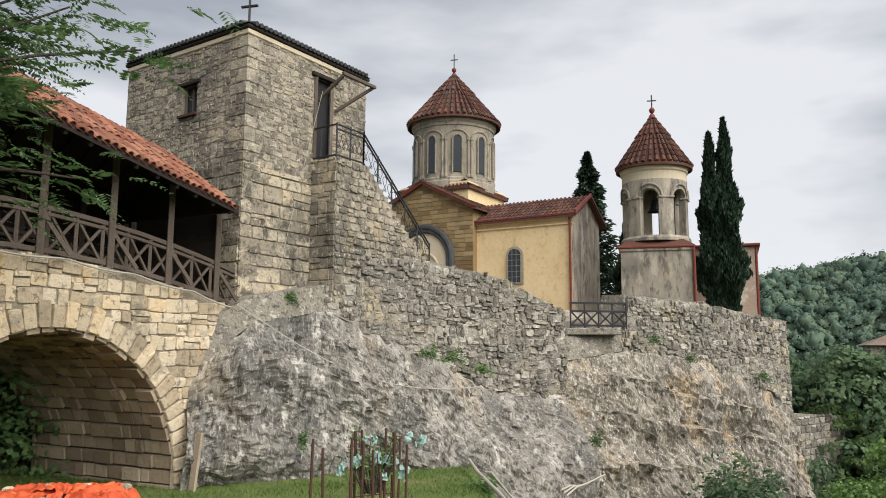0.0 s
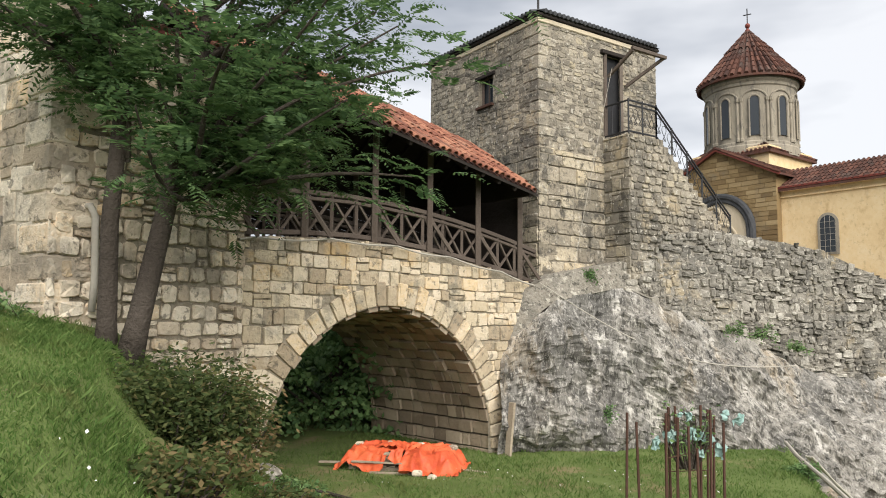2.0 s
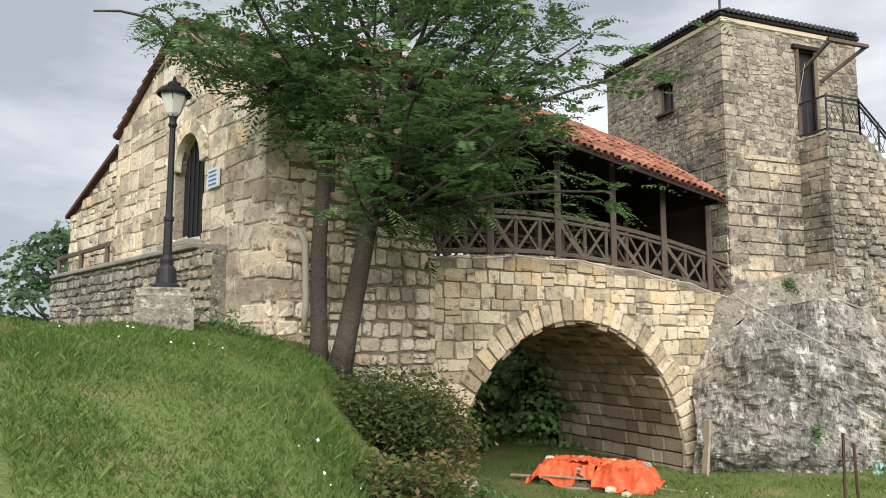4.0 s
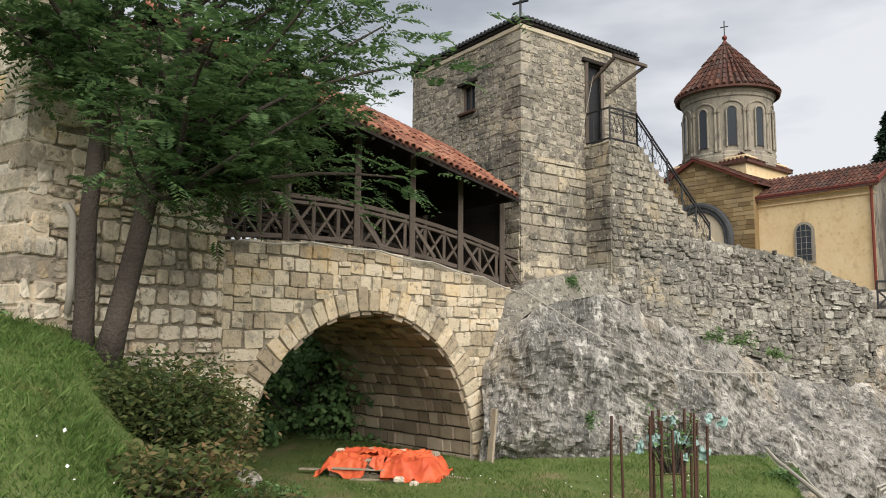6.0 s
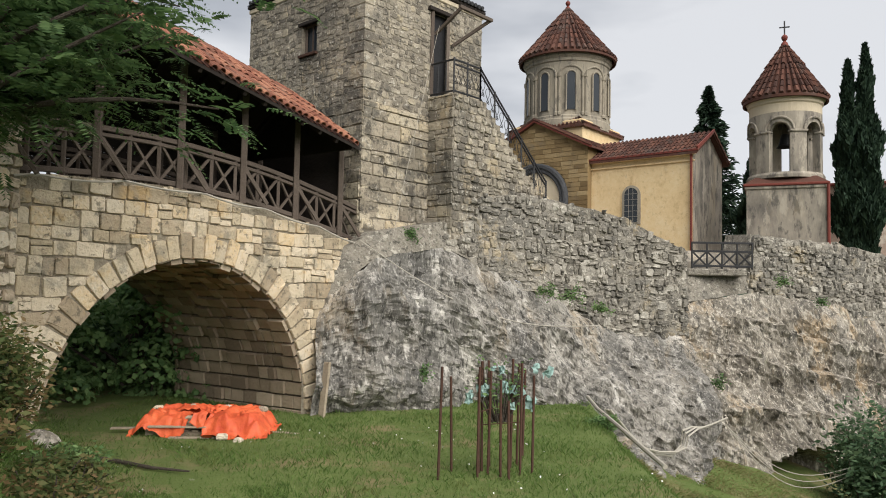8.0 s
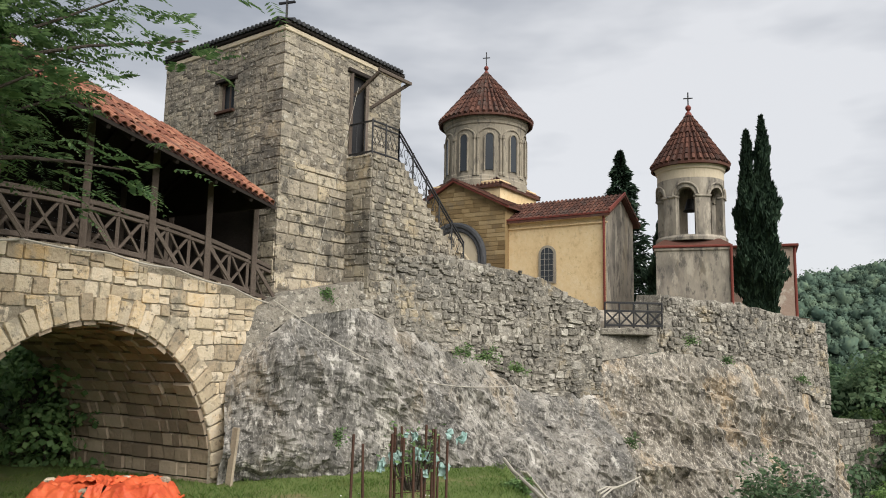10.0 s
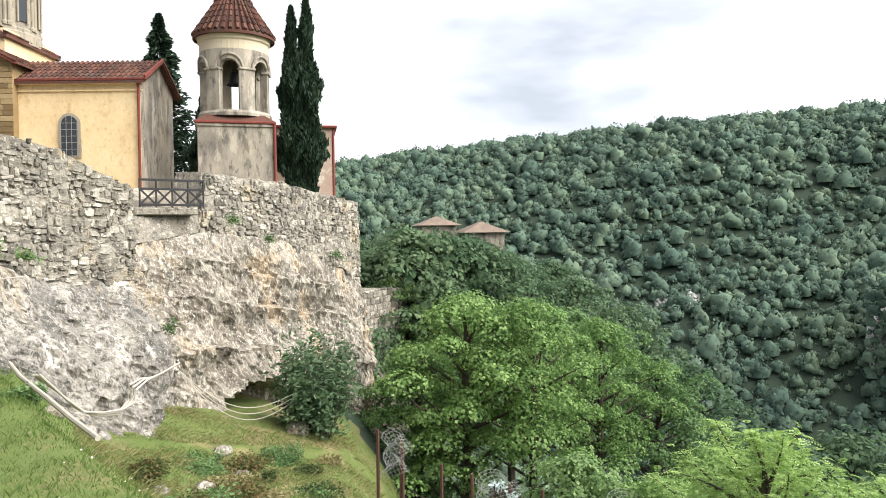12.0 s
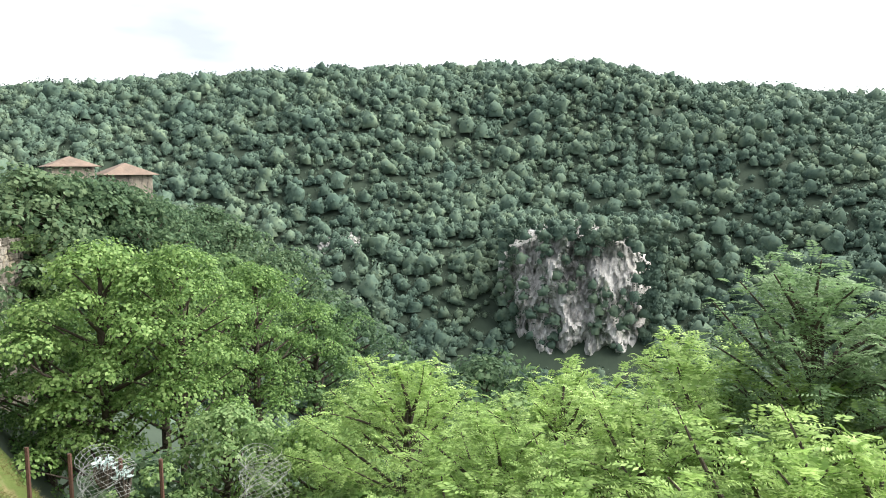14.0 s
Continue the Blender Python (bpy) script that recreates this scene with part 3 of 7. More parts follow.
def build_bridge():
    s0, s1, wide = -9.2, 0.3, 4.6
    g = Geo()
    steps = [s0 + (s1 - s0) * i / 95 for i in range(96)]
    steps = sorted(steps + [ARCH_S - ARCH_A, ARCH_S + ARCH_A])
    for d, flip in ((0.0, False), (-wide, True)):
        for a, b in zip(steps, steps[1:]):
            mid = (a + b) / 2
            low = [arch_top(min(max(v, ARCH_S - ARCH_A), ARCH_S + ARCH_A)) if abs(mid - ARCH_S) < ARCH_A else -1.4 for v in (a, b)]
            quad = [on(TC, BA, a, d, low[0]), on(TC, BA, b, d, low[1]), on(TC, BA, b, d, deck_z(b)), on(TC, BA, a, d, deck_z(a))]
            g.add(quad, [(3, 2, 1, 0) if flip else (0, 1, 2, 3)])
    for a, b in zip(steps, steps[1:]):
        g.add([on(TC, BA, a, 0, deck_z(a)), on(TC, BA, b, 0, deck_z(b)), on(TC, BA, b, -wide, deck_z(b)), on(TC, BA, a, -wide, deck_z(a))], [(0, 1, 2, 3)])
    bridge = tagged(part("bridge", g.weld(), M_JOINT), "old limestone arch bridge with yellowish ashlar blocks", "bridge", kind="structure")
    # vault of coursed blocks
    v = Geo()
    n = 32
    r = random.Random(4)
    for k in range(n):
        t0, t1 = math.pi * k / n, math.pi * (k + 1) / n
        d = 0.0
        while d < wide:
            w = min(r.uniform(0.22, 0.6), wide - d + 0.01)
            lift = r.uniform(-0.02, 0.075)
            cs = []
            for t, e in ((t0 + 0.008, d + 0.02), (t1 - 0.008, d + 0.02), (t1 - 0.008, d + w - 0.02), (t0 + 0.008, d + w - 0.02)):
                for out in (0.02, -0.03 - lift):
                    cs.append(on(TC, BA, ARCH_S + (ARCH_A + out) * math.cos(t), -e, ARCH_Z + (ARCH_B + out) * math.sin(t)))
            v.add(cs, [(1, 3, 5, 7), (0, 2, 3, 1), (2, 4, 5, 3), (4, 6, 7, 5), (6, 0, 1, 7)])
            d += w
    # feet of the vault below the springing
    for sgn in (-1, 1):
        z = ARCH_Z
        while z > -1.2:
            d = 0.0
            while d < wide:
                w = min(r.uniform(0.3, 0.6), wide - d + 0.01)
                s = ARCH_S + sgn * (ARCH_A - 0.0)
                v.box(on(TC, BA, s, -(d + w / 2), z - 0.16), (0.08, w - 0.024, 0.3), turn=BA, bevel=0.015)
                d += w
            z -= 0.32
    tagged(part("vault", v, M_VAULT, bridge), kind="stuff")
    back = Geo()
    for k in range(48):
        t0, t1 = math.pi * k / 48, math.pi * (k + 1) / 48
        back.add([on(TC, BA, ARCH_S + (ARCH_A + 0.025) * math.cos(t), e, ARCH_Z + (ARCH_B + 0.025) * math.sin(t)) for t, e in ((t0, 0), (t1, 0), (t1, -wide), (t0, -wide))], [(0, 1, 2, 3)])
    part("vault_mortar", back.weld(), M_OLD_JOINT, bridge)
    # voussoirs
    count = 37
    kinds = [stone_mesh(700 + k, M_BRIDGE, "voussoir") for k in range(6)]
    for k in range(count):
        t = math.pi * (k + 0.5) / count
        long = 0.42 + 0.14 * r.random()
        c = on(TC, BA, ARCH_S + (ARCH_A + long / 2) * math.cos(t), 0.0, ARCH_Z + (ARCH_B + long / 2) * math.sin(t))
        normal = math.atan2(math.sin(t) / ARCH_B, math.cos(t) / ARCH_A)
        ob = new("voussoir", kinds[k % 6])
        ob.parent = bridge
        ob.matrix_basis = Matrix.Translation(c) @ Matrix.Rotation(BA, 4, "Z") @ Matrix.Rotation(-normal, 4, "Y") @ Matrix.Diagonal((long, 0.05 * r.uniform(0.7, 1.3), math.pi * (ARCH_A + 0.2) / count - 0.015, 1))

    def inside(s, z, w, h):
        u, q = (s - ARCH_S) / (ARCH_A + 0.47 + h * 0.25), (z - ARCH_Z) / (ARCH_B + 0.47 + h * 0.25)
        clear = u * u + q * q > 1.0 if z > ARCH_Z else abs(s - ARCH_S) > ARCH_A + w * 0.4
        return clear and s0 < s - w / 2 + 0.1 and s + w / 2 < s1 + 0.15 and z + h / 2 < deck_z(s) + 0.02
    stones = coursed(11, s0, s1, -0.9, 4.4, (0.20, 0.36), (0.20, 0.52), inside, 0.8)
    lay(bridge, TC, BA, stones, M_BRIDGE, M_BRIDGE_I, 300, 0.04, 0.014, 3)
    return bridge


BRIDGE = build_bridge()


def build_gallery():
    """Timber gallery on the bridge: rails with crosses, posts, plates and a tiled roof."""
    rail = thing("bridge_railing", on(TC, BA, -4.6, 0, 4.3), "weathered timber railing with crossed braces along the bridge", "railing")
    for d in (-0.12, -2.9):
        steps = [-9.0 + 1.0 * i for i in range(10)]
        for z_off, th in ((0.10, 0.10), (0.80, 0.07), (0.92, 0.10)):
            for a, b in zip(steps, steps[1:]):
                part("rail", Geo().beam(on(TC, BA, a, d, deck_z(a) + z_off), on(TC, BA, b, d, deck_z(b) + z_off), 0.09, th), M_WOOD, rail)
        s = -8.9
        while s < -0.5:
            w = 0.62
            for a, b in ((0.12, 0.8), (0.8, 0.12)):
                part("brace", Geo().beam(on(TC, BA, s + 0.04, d, deck_z(s) + a), on(TC, BA, s + w - 0.04, d, deck_z(s + w) + b), 0.05, 0.055), M_WOOD, rail)
            part("baluster", Geo().beam(on(TC, BA, s, d, deck_z(s)), on(TC, BA, s, d, deck_z(s) + 0.95), 0.07, 0.07), M_WOOD, rail)
            s += w
    roof = thing("gallery_roof", on(TC, BA, -4, -1.5, 6.5), "timber gallery roof with orange clay barrel tiles over the bridge", "roof")
    eave = lambda s: 6.62 - 0.172 * (s + 5.58)
    for d in (-0.05, -2.95):
        for s in (-8.7, -7.1, -5.36, -3.78, -2.22, -0.7):
            part("post", Geo().beam(on(TC, BA, s, d, deck_z(s)), on(TC, BA, s, d, eave(s) + 0.35), 0.13, 0.13), M_WOOD, roof)
            part("strut", Geo().beam(on(TC, BA, s, d + 0.04, deck_z(s) + 0.75), on(TC, BA, s + 0.42, d + 0.3 * (1 if d > -1 else -1), deck_z(s) + 0.02), 0.07, 0.08), M_WOOD, roof)
        part("wall_plate", Geo().beam(on(TC, BA, -9.2, d, eave(-9.2) + 0.4), on(TC, BA, -0.1, d, eave(-0.1) + 0.4), 0.16, 0.18), M_DARKWOOD, roof)
    half, rise = 2.25, 1.55
    for sgn in (1, -1):
        under = Geo()
        a, b = -9.6, -0.9
        e = -1.5 + sgn * half
        slab = [on(TC, BA, a, e, eave(a)), on(TC, BA, b, e, eave(b)), on(TC, BA, b, -1.5, eave(b) + rise), on(TC, BA, a, -1.5, eave(a) + rise)]
        slab += [v - Vector((0, 0, 0.07)) for v in slab]
        under.add(slab, [(0, 1, 2, 3), (7, 6, 5, 4), (0, 4, 5, 1), (1, 5, 6, 2), (2, 6, 7, 3), (3, 7, 4, 0)])
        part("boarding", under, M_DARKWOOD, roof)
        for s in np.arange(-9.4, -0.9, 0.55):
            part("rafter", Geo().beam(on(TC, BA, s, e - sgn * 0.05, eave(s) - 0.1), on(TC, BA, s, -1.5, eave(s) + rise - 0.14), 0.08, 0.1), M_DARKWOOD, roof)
    # boards added across the back to keep the gallery interior dark
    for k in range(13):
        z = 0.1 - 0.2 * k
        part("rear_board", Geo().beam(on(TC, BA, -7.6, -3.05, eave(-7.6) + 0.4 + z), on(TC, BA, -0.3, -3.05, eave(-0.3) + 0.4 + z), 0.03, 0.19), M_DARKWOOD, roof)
    # dark panel added for the shade at the tower end of the gallery
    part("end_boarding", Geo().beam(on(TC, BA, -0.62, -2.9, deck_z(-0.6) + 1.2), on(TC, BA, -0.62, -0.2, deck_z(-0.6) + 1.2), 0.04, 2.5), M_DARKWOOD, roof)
    # dark triangle added above it to cover the bright gap under the ridge
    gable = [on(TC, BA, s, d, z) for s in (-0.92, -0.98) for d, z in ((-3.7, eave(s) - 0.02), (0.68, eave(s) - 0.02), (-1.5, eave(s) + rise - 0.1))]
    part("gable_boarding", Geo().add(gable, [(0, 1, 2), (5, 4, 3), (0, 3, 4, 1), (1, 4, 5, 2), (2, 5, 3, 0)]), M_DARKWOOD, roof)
    # barrel tiles
    tile = Geo()
    k_ = 6
    vs, fs = [], []
    for i, (x, rad) in enumerate(((0.0, 0.085), (0.42, 0.065))):
        for k in range(k_ + 1):
            t = math.pi * k / k_
            for q in (1.0, 0.8):
                vs.append((x, rad * q * math.cos(t), rad * q * math.sin(t) * 0.95))
    row = 2 * (k_ + 1)
    for k in range(k_):
        a = 2 * k
        fs += [(a, a + 2, a + 2 + row, a + row), (a + 1, a + 1 + row, a + 3 + row, a + 3), (a, a + 1, a + 3, a + 2)]
    tile.add(vs, fs)
    tile_me = tile.mesh("tile", M_TILE)
    r = random.Random(8)
    across = Vector((math.cos(BA), math.sin(BA), -0.172)).normalized()
    rows_n = 8
    for i in range(45):
        s = -9.5 + i * 0.19
        for k in range(rows_n):
            f = k / rows_n
            p = on(TC, BA, s, -1.5 + half + 0.05 - (half + 0.05) * f, eave(s) + rise * f + 0.03 + 0.012 * k % 0.02)
            up = (on(TC, BA, s, -1.5, eave(s) + rise) - on(TC, BA, s, -1.5 + half, eave(s))).normalized()
            nrm = up.cross(across).normalized()
            nrm = nrm if nrm.z > 0 else -nrm
            side = nrm.cross(up)
            m = Matrix((up, side, nrm)).transposed().to_4x4()
            ob = new("tile", tile_me)
            ob.parent = roof
            ob.matrix_parent_inverse = roof.matrix_basis.inverted()
            ob.matrix_basis = Matrix.Translation(p + Vector((0, 0, r.uniform(-0.012, 0.02)))) @ m @ Matrix.Rotation(radians(r.uniform(-4, 4)), 4, "Z")
    trough = Geo()
    for i in range(45):
        s = -9.5 + i * 0.19 + 0.095
        p, q = on(TC, BA, s, -1.5 + half, eave(s) + 0.012), on(TC, BA, s, -1.5, eave(s) + rise + 0.012)
        trough.beam(p, q, 0.1, 0.02)
    tagged(part("trough_tiles", trough, M_TILE_RED, roof), kind="stuff")
    ridge = Geo()
    for i in range(23):
        s = -9.5 + i * 0.37
        a, b = on(TC, BA, s, -1.5, eave(s) + rise), on(TC, BA, s + 0.4, -1.5, eave(s + 0.4) + rise)
        ridge.tube([a, b], [0.11, 0.09], 8)
    tagged(part("ridge_tiles", ridge, M_TILE_RED, roof), kind="stuff")
    back = Geo()
    for i in range(45):
        s = -9.5 + i * 0.19
        back.tube([on(TC, BA, s, -1.5 - half, eave(s) + 0.03), on(TC, BA, s, -1.5, eave(s) + rise + 0.03)], 0.075, 6)
    tagged(part("rear_tiles", back, M_TILE_RED, roof), kind="stuff")


build_gallery()

# ---- gate tower ----
TA = radians(37)
TL, TR, TZ0, TZ1 = 5.2, 4.75, 2.4, 10.75


def build_tower():
    ang_l = radians(127)
    g = Geo()
    c0, c1, c2, c3 = on(TC, TA, 0), on(TC, TA, TR), on(TC, TA, TR, -TL), on(TC, TA, 0, -TL)

    def face_quads(o, a, w, holes, flip=False):
        """A wall with rectangular recesses (s0, s1, z0, z1, depth)."""
        ss = sorted({0.0, w, *[h[0] for h in holes], *[h[1] for h in holes]})
        zs = sorted({TZ0, TZ1, *[h[2] for h in holes], *[h[3] for h in holes]})
        for p, q in zip(ss, ss[1:]):
            for y, z in zip(zs, zs[1:]):
                if any(h[0] <= p and q <= h[1] and h[2] <= y and z <= h[3] for h in holes):
                    continue
                g.add([on(o, a, p, 0, y), on(o, a, q, 0, y), on(o, a, q, 0, z), on(o, a, p, 0, z)], [(0, 1, 2, 3)])
        for p, q, y, z, d in holes:
            f = [on(o, a, p, 0, y), on(o, a, q, 0, y), on(o, a, q, 0, z), on(o, a, p, 0, z)]
            b = [on(o, a, p, -d, y), on(o, a, q, -d, y), on(o, a, q, -d, z), on(o, a, p, -d, z)]
            g.add(f + b, [(0, 4, 5, 1), (1, 5, 6, 2), (2, 6, 7, 3), (3, 7, 4, 0)])
    # the left face runs away from the corner: laid out from its far end
    win = (TL - 2.62, TL - 1.96, 8.95, 9.78, 0.24)
    gate = (TL - 3.4, TL - 1.0, 3.2, 6.2, 0.3)
    face_quads((c3.x, c3.y), radians(-53), TL, [win, gate])
    door = (2.5, 3.22, 7.95, 10.35, 0.2)
    face_quads((c0.x, c0.y), TA, TR, [door])
    g.add([(*c1.xy, TZ0), (*c2.xy, TZ0), (*c2.xy, TZ1), (*c1.xy, TZ1)], [(0, 1, 2, 3)])
    g.add([(*c2.xy, TZ0), (*c3.xy, TZ0), (*c3.xy, TZ1), (*c2.xy, TZ1)], [(0, 1, 2, 3)])
    tower = tagged(part("gate_tower", g.weld(), M_TOWER_BED), "square gate tower of weathered grey limestone", "tower")

    def clear(holes, w):
        def inside(s, z, wd, h):
            if s - wd / 2 < -0.12 or s + wd / 2 > w + 0.12 or z + h / 2 > TZ1:
                return False
            return not any(p - wd * 0.3 < s < q + wd * 0.3 and a - h * 0.4 < z < b + h * 0.4 for p, q, a, b, _ in holes)
        return inside
    low_l = coursed(21, 0, TL, TZ0, 7.3, (0.30, 0.46), (0.28, 0.85), clear([win, gate], TL), 0.25)
    top_l = coursed(22, 0, TL, 7.3, TZ1, (0.10, 0.25), (0.12, 0.38), clear([win, gate], TL), 1.3)
    low_r = coursed(23, 0, TR, TZ0, 7.3, (0.30, 0.46), (0.28, 0.85), clear([door], TR), 0.25)
    top_r = coursed(24, 0, TR, 7.3, TZ1, (0.10, 0.25), (0.12, 0.38), clear([door], TR), 1.3)
    lay(tower, (c3.x, c3.y), radians(-53), low_l, M_ASHLAR, M_ASHLAR, 150, 0.04, 0.014, 5)
    lay(tower, (c3.x, c3.y), radians(-53), top_l, M_TOWER, M_TOWER_I, 0, 0.014, 0.02, 15, rough=True)
    lay(tower, (c0.x, c0.y), TA, low_r, M_ASHLAR, M_ASHLAR, 150, 0.04, 0.014, 6)
    lay(tower, (c0.x, c0.y), TA, top_r, M_TOWER, M_TOWER_I, 0, 0.014, 0.02, 17, rough=True)
    # quoins
    r = random.Random(31)
    z, flip = TZ0, 0
    while z < TZ1 - 0.2:
        h = r.uniform(0.26, 0.38)
        h = min(h, TZ1 - z)
        a, b = (0.62, 0.36) if flip else (0.36, 0.62)
        c = on(TC, TA, a / 2 - 0.03, -b / 2 + 0.03, z + h / 2)
        part("quoin", Geo().box(c, (a, b, h - 0.02), turn=TA, bevel=0.025), M_ASHLAR if z < 7.3 else M_TOWER, tower)
        z, flip = z + h, 1 - flip
    # cornice and roof
    corn = Geo()
    mid = on(TC, TA, TR / 2, -TL / 2)
    corn.box((mid.x, mid.y, TZ1 + 0.06), (TR + 0.08, TL + 0.08, 0.14), turn=TA, bevel=0.02)
    part("cornice", corn, M_BEIGE, tower)
    soffit = Geo().box((mid.x, mid.y, TZ1 + 0.19), (TR + 0.16, TL + 0.16, 0.10), turn=TA, bevel=0.02)
    part("eaves_board", soffit, M_DARKWOOD, tower)
    w, l = TR / 2 + 0.1, TL / 2 + 0.1
    rot = Matrix.Rotation(TA, 3, "Z")
    corner = [rot @ Vector((sx * w, sy * l, 0)) + Vector((mid.x, mid.y, TZ1 + 0.26)) for sx, sy in ((-1, -1), (1, -1), (1, 1), (-1, 1))]
    apex = Vector((mid.x, mid.y, TZ1 + 0.95))
    part("roof", Geo().add([*corner, apex], [(0, 1, 4), (1, 2, 4), (2, 3, 4), (3, 0, 4)]), M_SLATE, tower)
    tiles = Geo()
    for a, b in ((0, 1), (1, 2), (2, 3), (3, 0)):
        n = int((corner[b] - corner[a]).length / 0.165)
        for i in range(n):
            f = (i + 0.5) / n
            p = corner[a].lerp(corner[b], f)
            reach = 1 - abs(2 * f - 1)
            if reach < 0.06:
                continue
            inward = (apex - corner[a].lerp(corner[b], 0.5))
            out = -inward.normalized()
            tiles.tube([p + out * 0.06 + Vector((0, 0, 0.03)), p + inward * reach + Vector((0, 0, 0.03))], 0.062, 6)
    tagged(part("roof_tiles", tiles, M_SLATE, tower), kind="stuff")
    cross = Geo()
    k = corner[0].lerp(apex, 0.12)
    cross.beam(k + Vector((0, 0, -0.1)), k + Vector((0, 0, 0.78)), 0.06, 0.06)
    cross.beam(k + Vector((-0.2, 0.13, 0.52)), k + Vector((0.2, -0.13, 0.52)), 0.06, 0.06)
    tagged(part("roof_cross", cross, M_IRON), "dark iron cross on the tower roof", "cross")
    # window and door
    o = (c3.x, c3.y)
    la = radians(-53)
    w1 = tagged(part("window_tower", Geo().prism([(win[0], win[2]), (win[1], win[2]), (win[1], win[3]), (win[0], win[3])], o, la, 0.17, 0.21), M_GLASS), "small deep tower window in a dark frame", "window", kind="structure")
    part("window_frame", Geo().beam(on(o, la, win[0] + 0.04, -0.13, win[2]), on(o, la, win[0] + 0.04, -0.13, win[3]), 0.07, 0.07).beam(on(o, la, win[1] - 0.04, -0.13, win[2]), on(o, la, win[1] - 0.04, -0.13, win[3]), 0.07, 0.07).beam(on(o, la, (win[0] + win[1]) / 2, -0.13, win[2]), on(o, la, (win[0] + win[1]) / 2, -0.13, win[3]), 0.04, 0.05), M_WOOD, w1)
    part("window_lintel", Geo().beam(on(o, la, win[0] - 0.12, 0.0, win[3] + 0.05), on(o, la, win[1] + 0.12, 0.0, win[3] + 0.05), 0.14, 0.1), M_DARKWOOD, w1)
    part("window_sill", Geo().beam(on(o, la, win[0] - 0.05, 0.02, win[2] - 0.04), on(o, la, win[1] + 0.05, 0.02, win[2] - 0.04), 0.16, 0.08), M_RUST, w1)
    # near-black panel stands in for the shade inside the gateway
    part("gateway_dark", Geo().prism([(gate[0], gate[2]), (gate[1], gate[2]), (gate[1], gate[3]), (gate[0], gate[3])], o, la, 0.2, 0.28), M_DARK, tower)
    d1 = tagged(part("door_tower", Geo().prism([(door[0], door[2]), (door[1], door[2]), (door[1], door[3]), (door[0], door[3])], TC, TA, 0.1, 0.17), M_IRON), "dark narrow metal door in the tower", "door", kind="structure")
    fr = Geo()
    for s in (door[0] + 0.03, door[1] - 0.03):
        fr.beam(on(TC, TA, s, 0.02, door[2]), on(TC, TA, s, 0.02, door[3]), 0.1, 0.1)
    part("door_frame", fr, M_WOOD, d1)
    part("door_lintel", Geo().beam(on(TC, TA, door[0] - 0.15, 0.03, door[3] + 0.06), on(TC, TA, door[1] + 0.15, 0.03, door[3] + 0.06), 0.16, 0.12), M_DARKWOOD, d1)
    porch = thing("door_canopy_frame", on(TC, TA, 3.2, 0.3, 10.2), "bare timber canopy brackets above the tower door", "bracket")
    part("bracket", Geo().beam(on(TC, TA, 2.62, 0.05, 9.7), on(TC, TA, 2.66, 0.95, 10.25), 0.08, 0.09), M_WOOD, porch)
    part("bracket", Geo().beam(on(TC, TA, 3.35, 0.05, 9.55), on(TC, TA, 4.0, 0.95, 10.3), 0.08, 0.09), M_WOOD, porch)
    part("crossbar", Geo().beam(on(TC, TA, 2.62, 0.95, 10.3), on(TC, TA, 4.05, 0.95, 10.3), 0.09, 0.1), M_WOOD, porch)
    return tower


TOWER = build_tower()


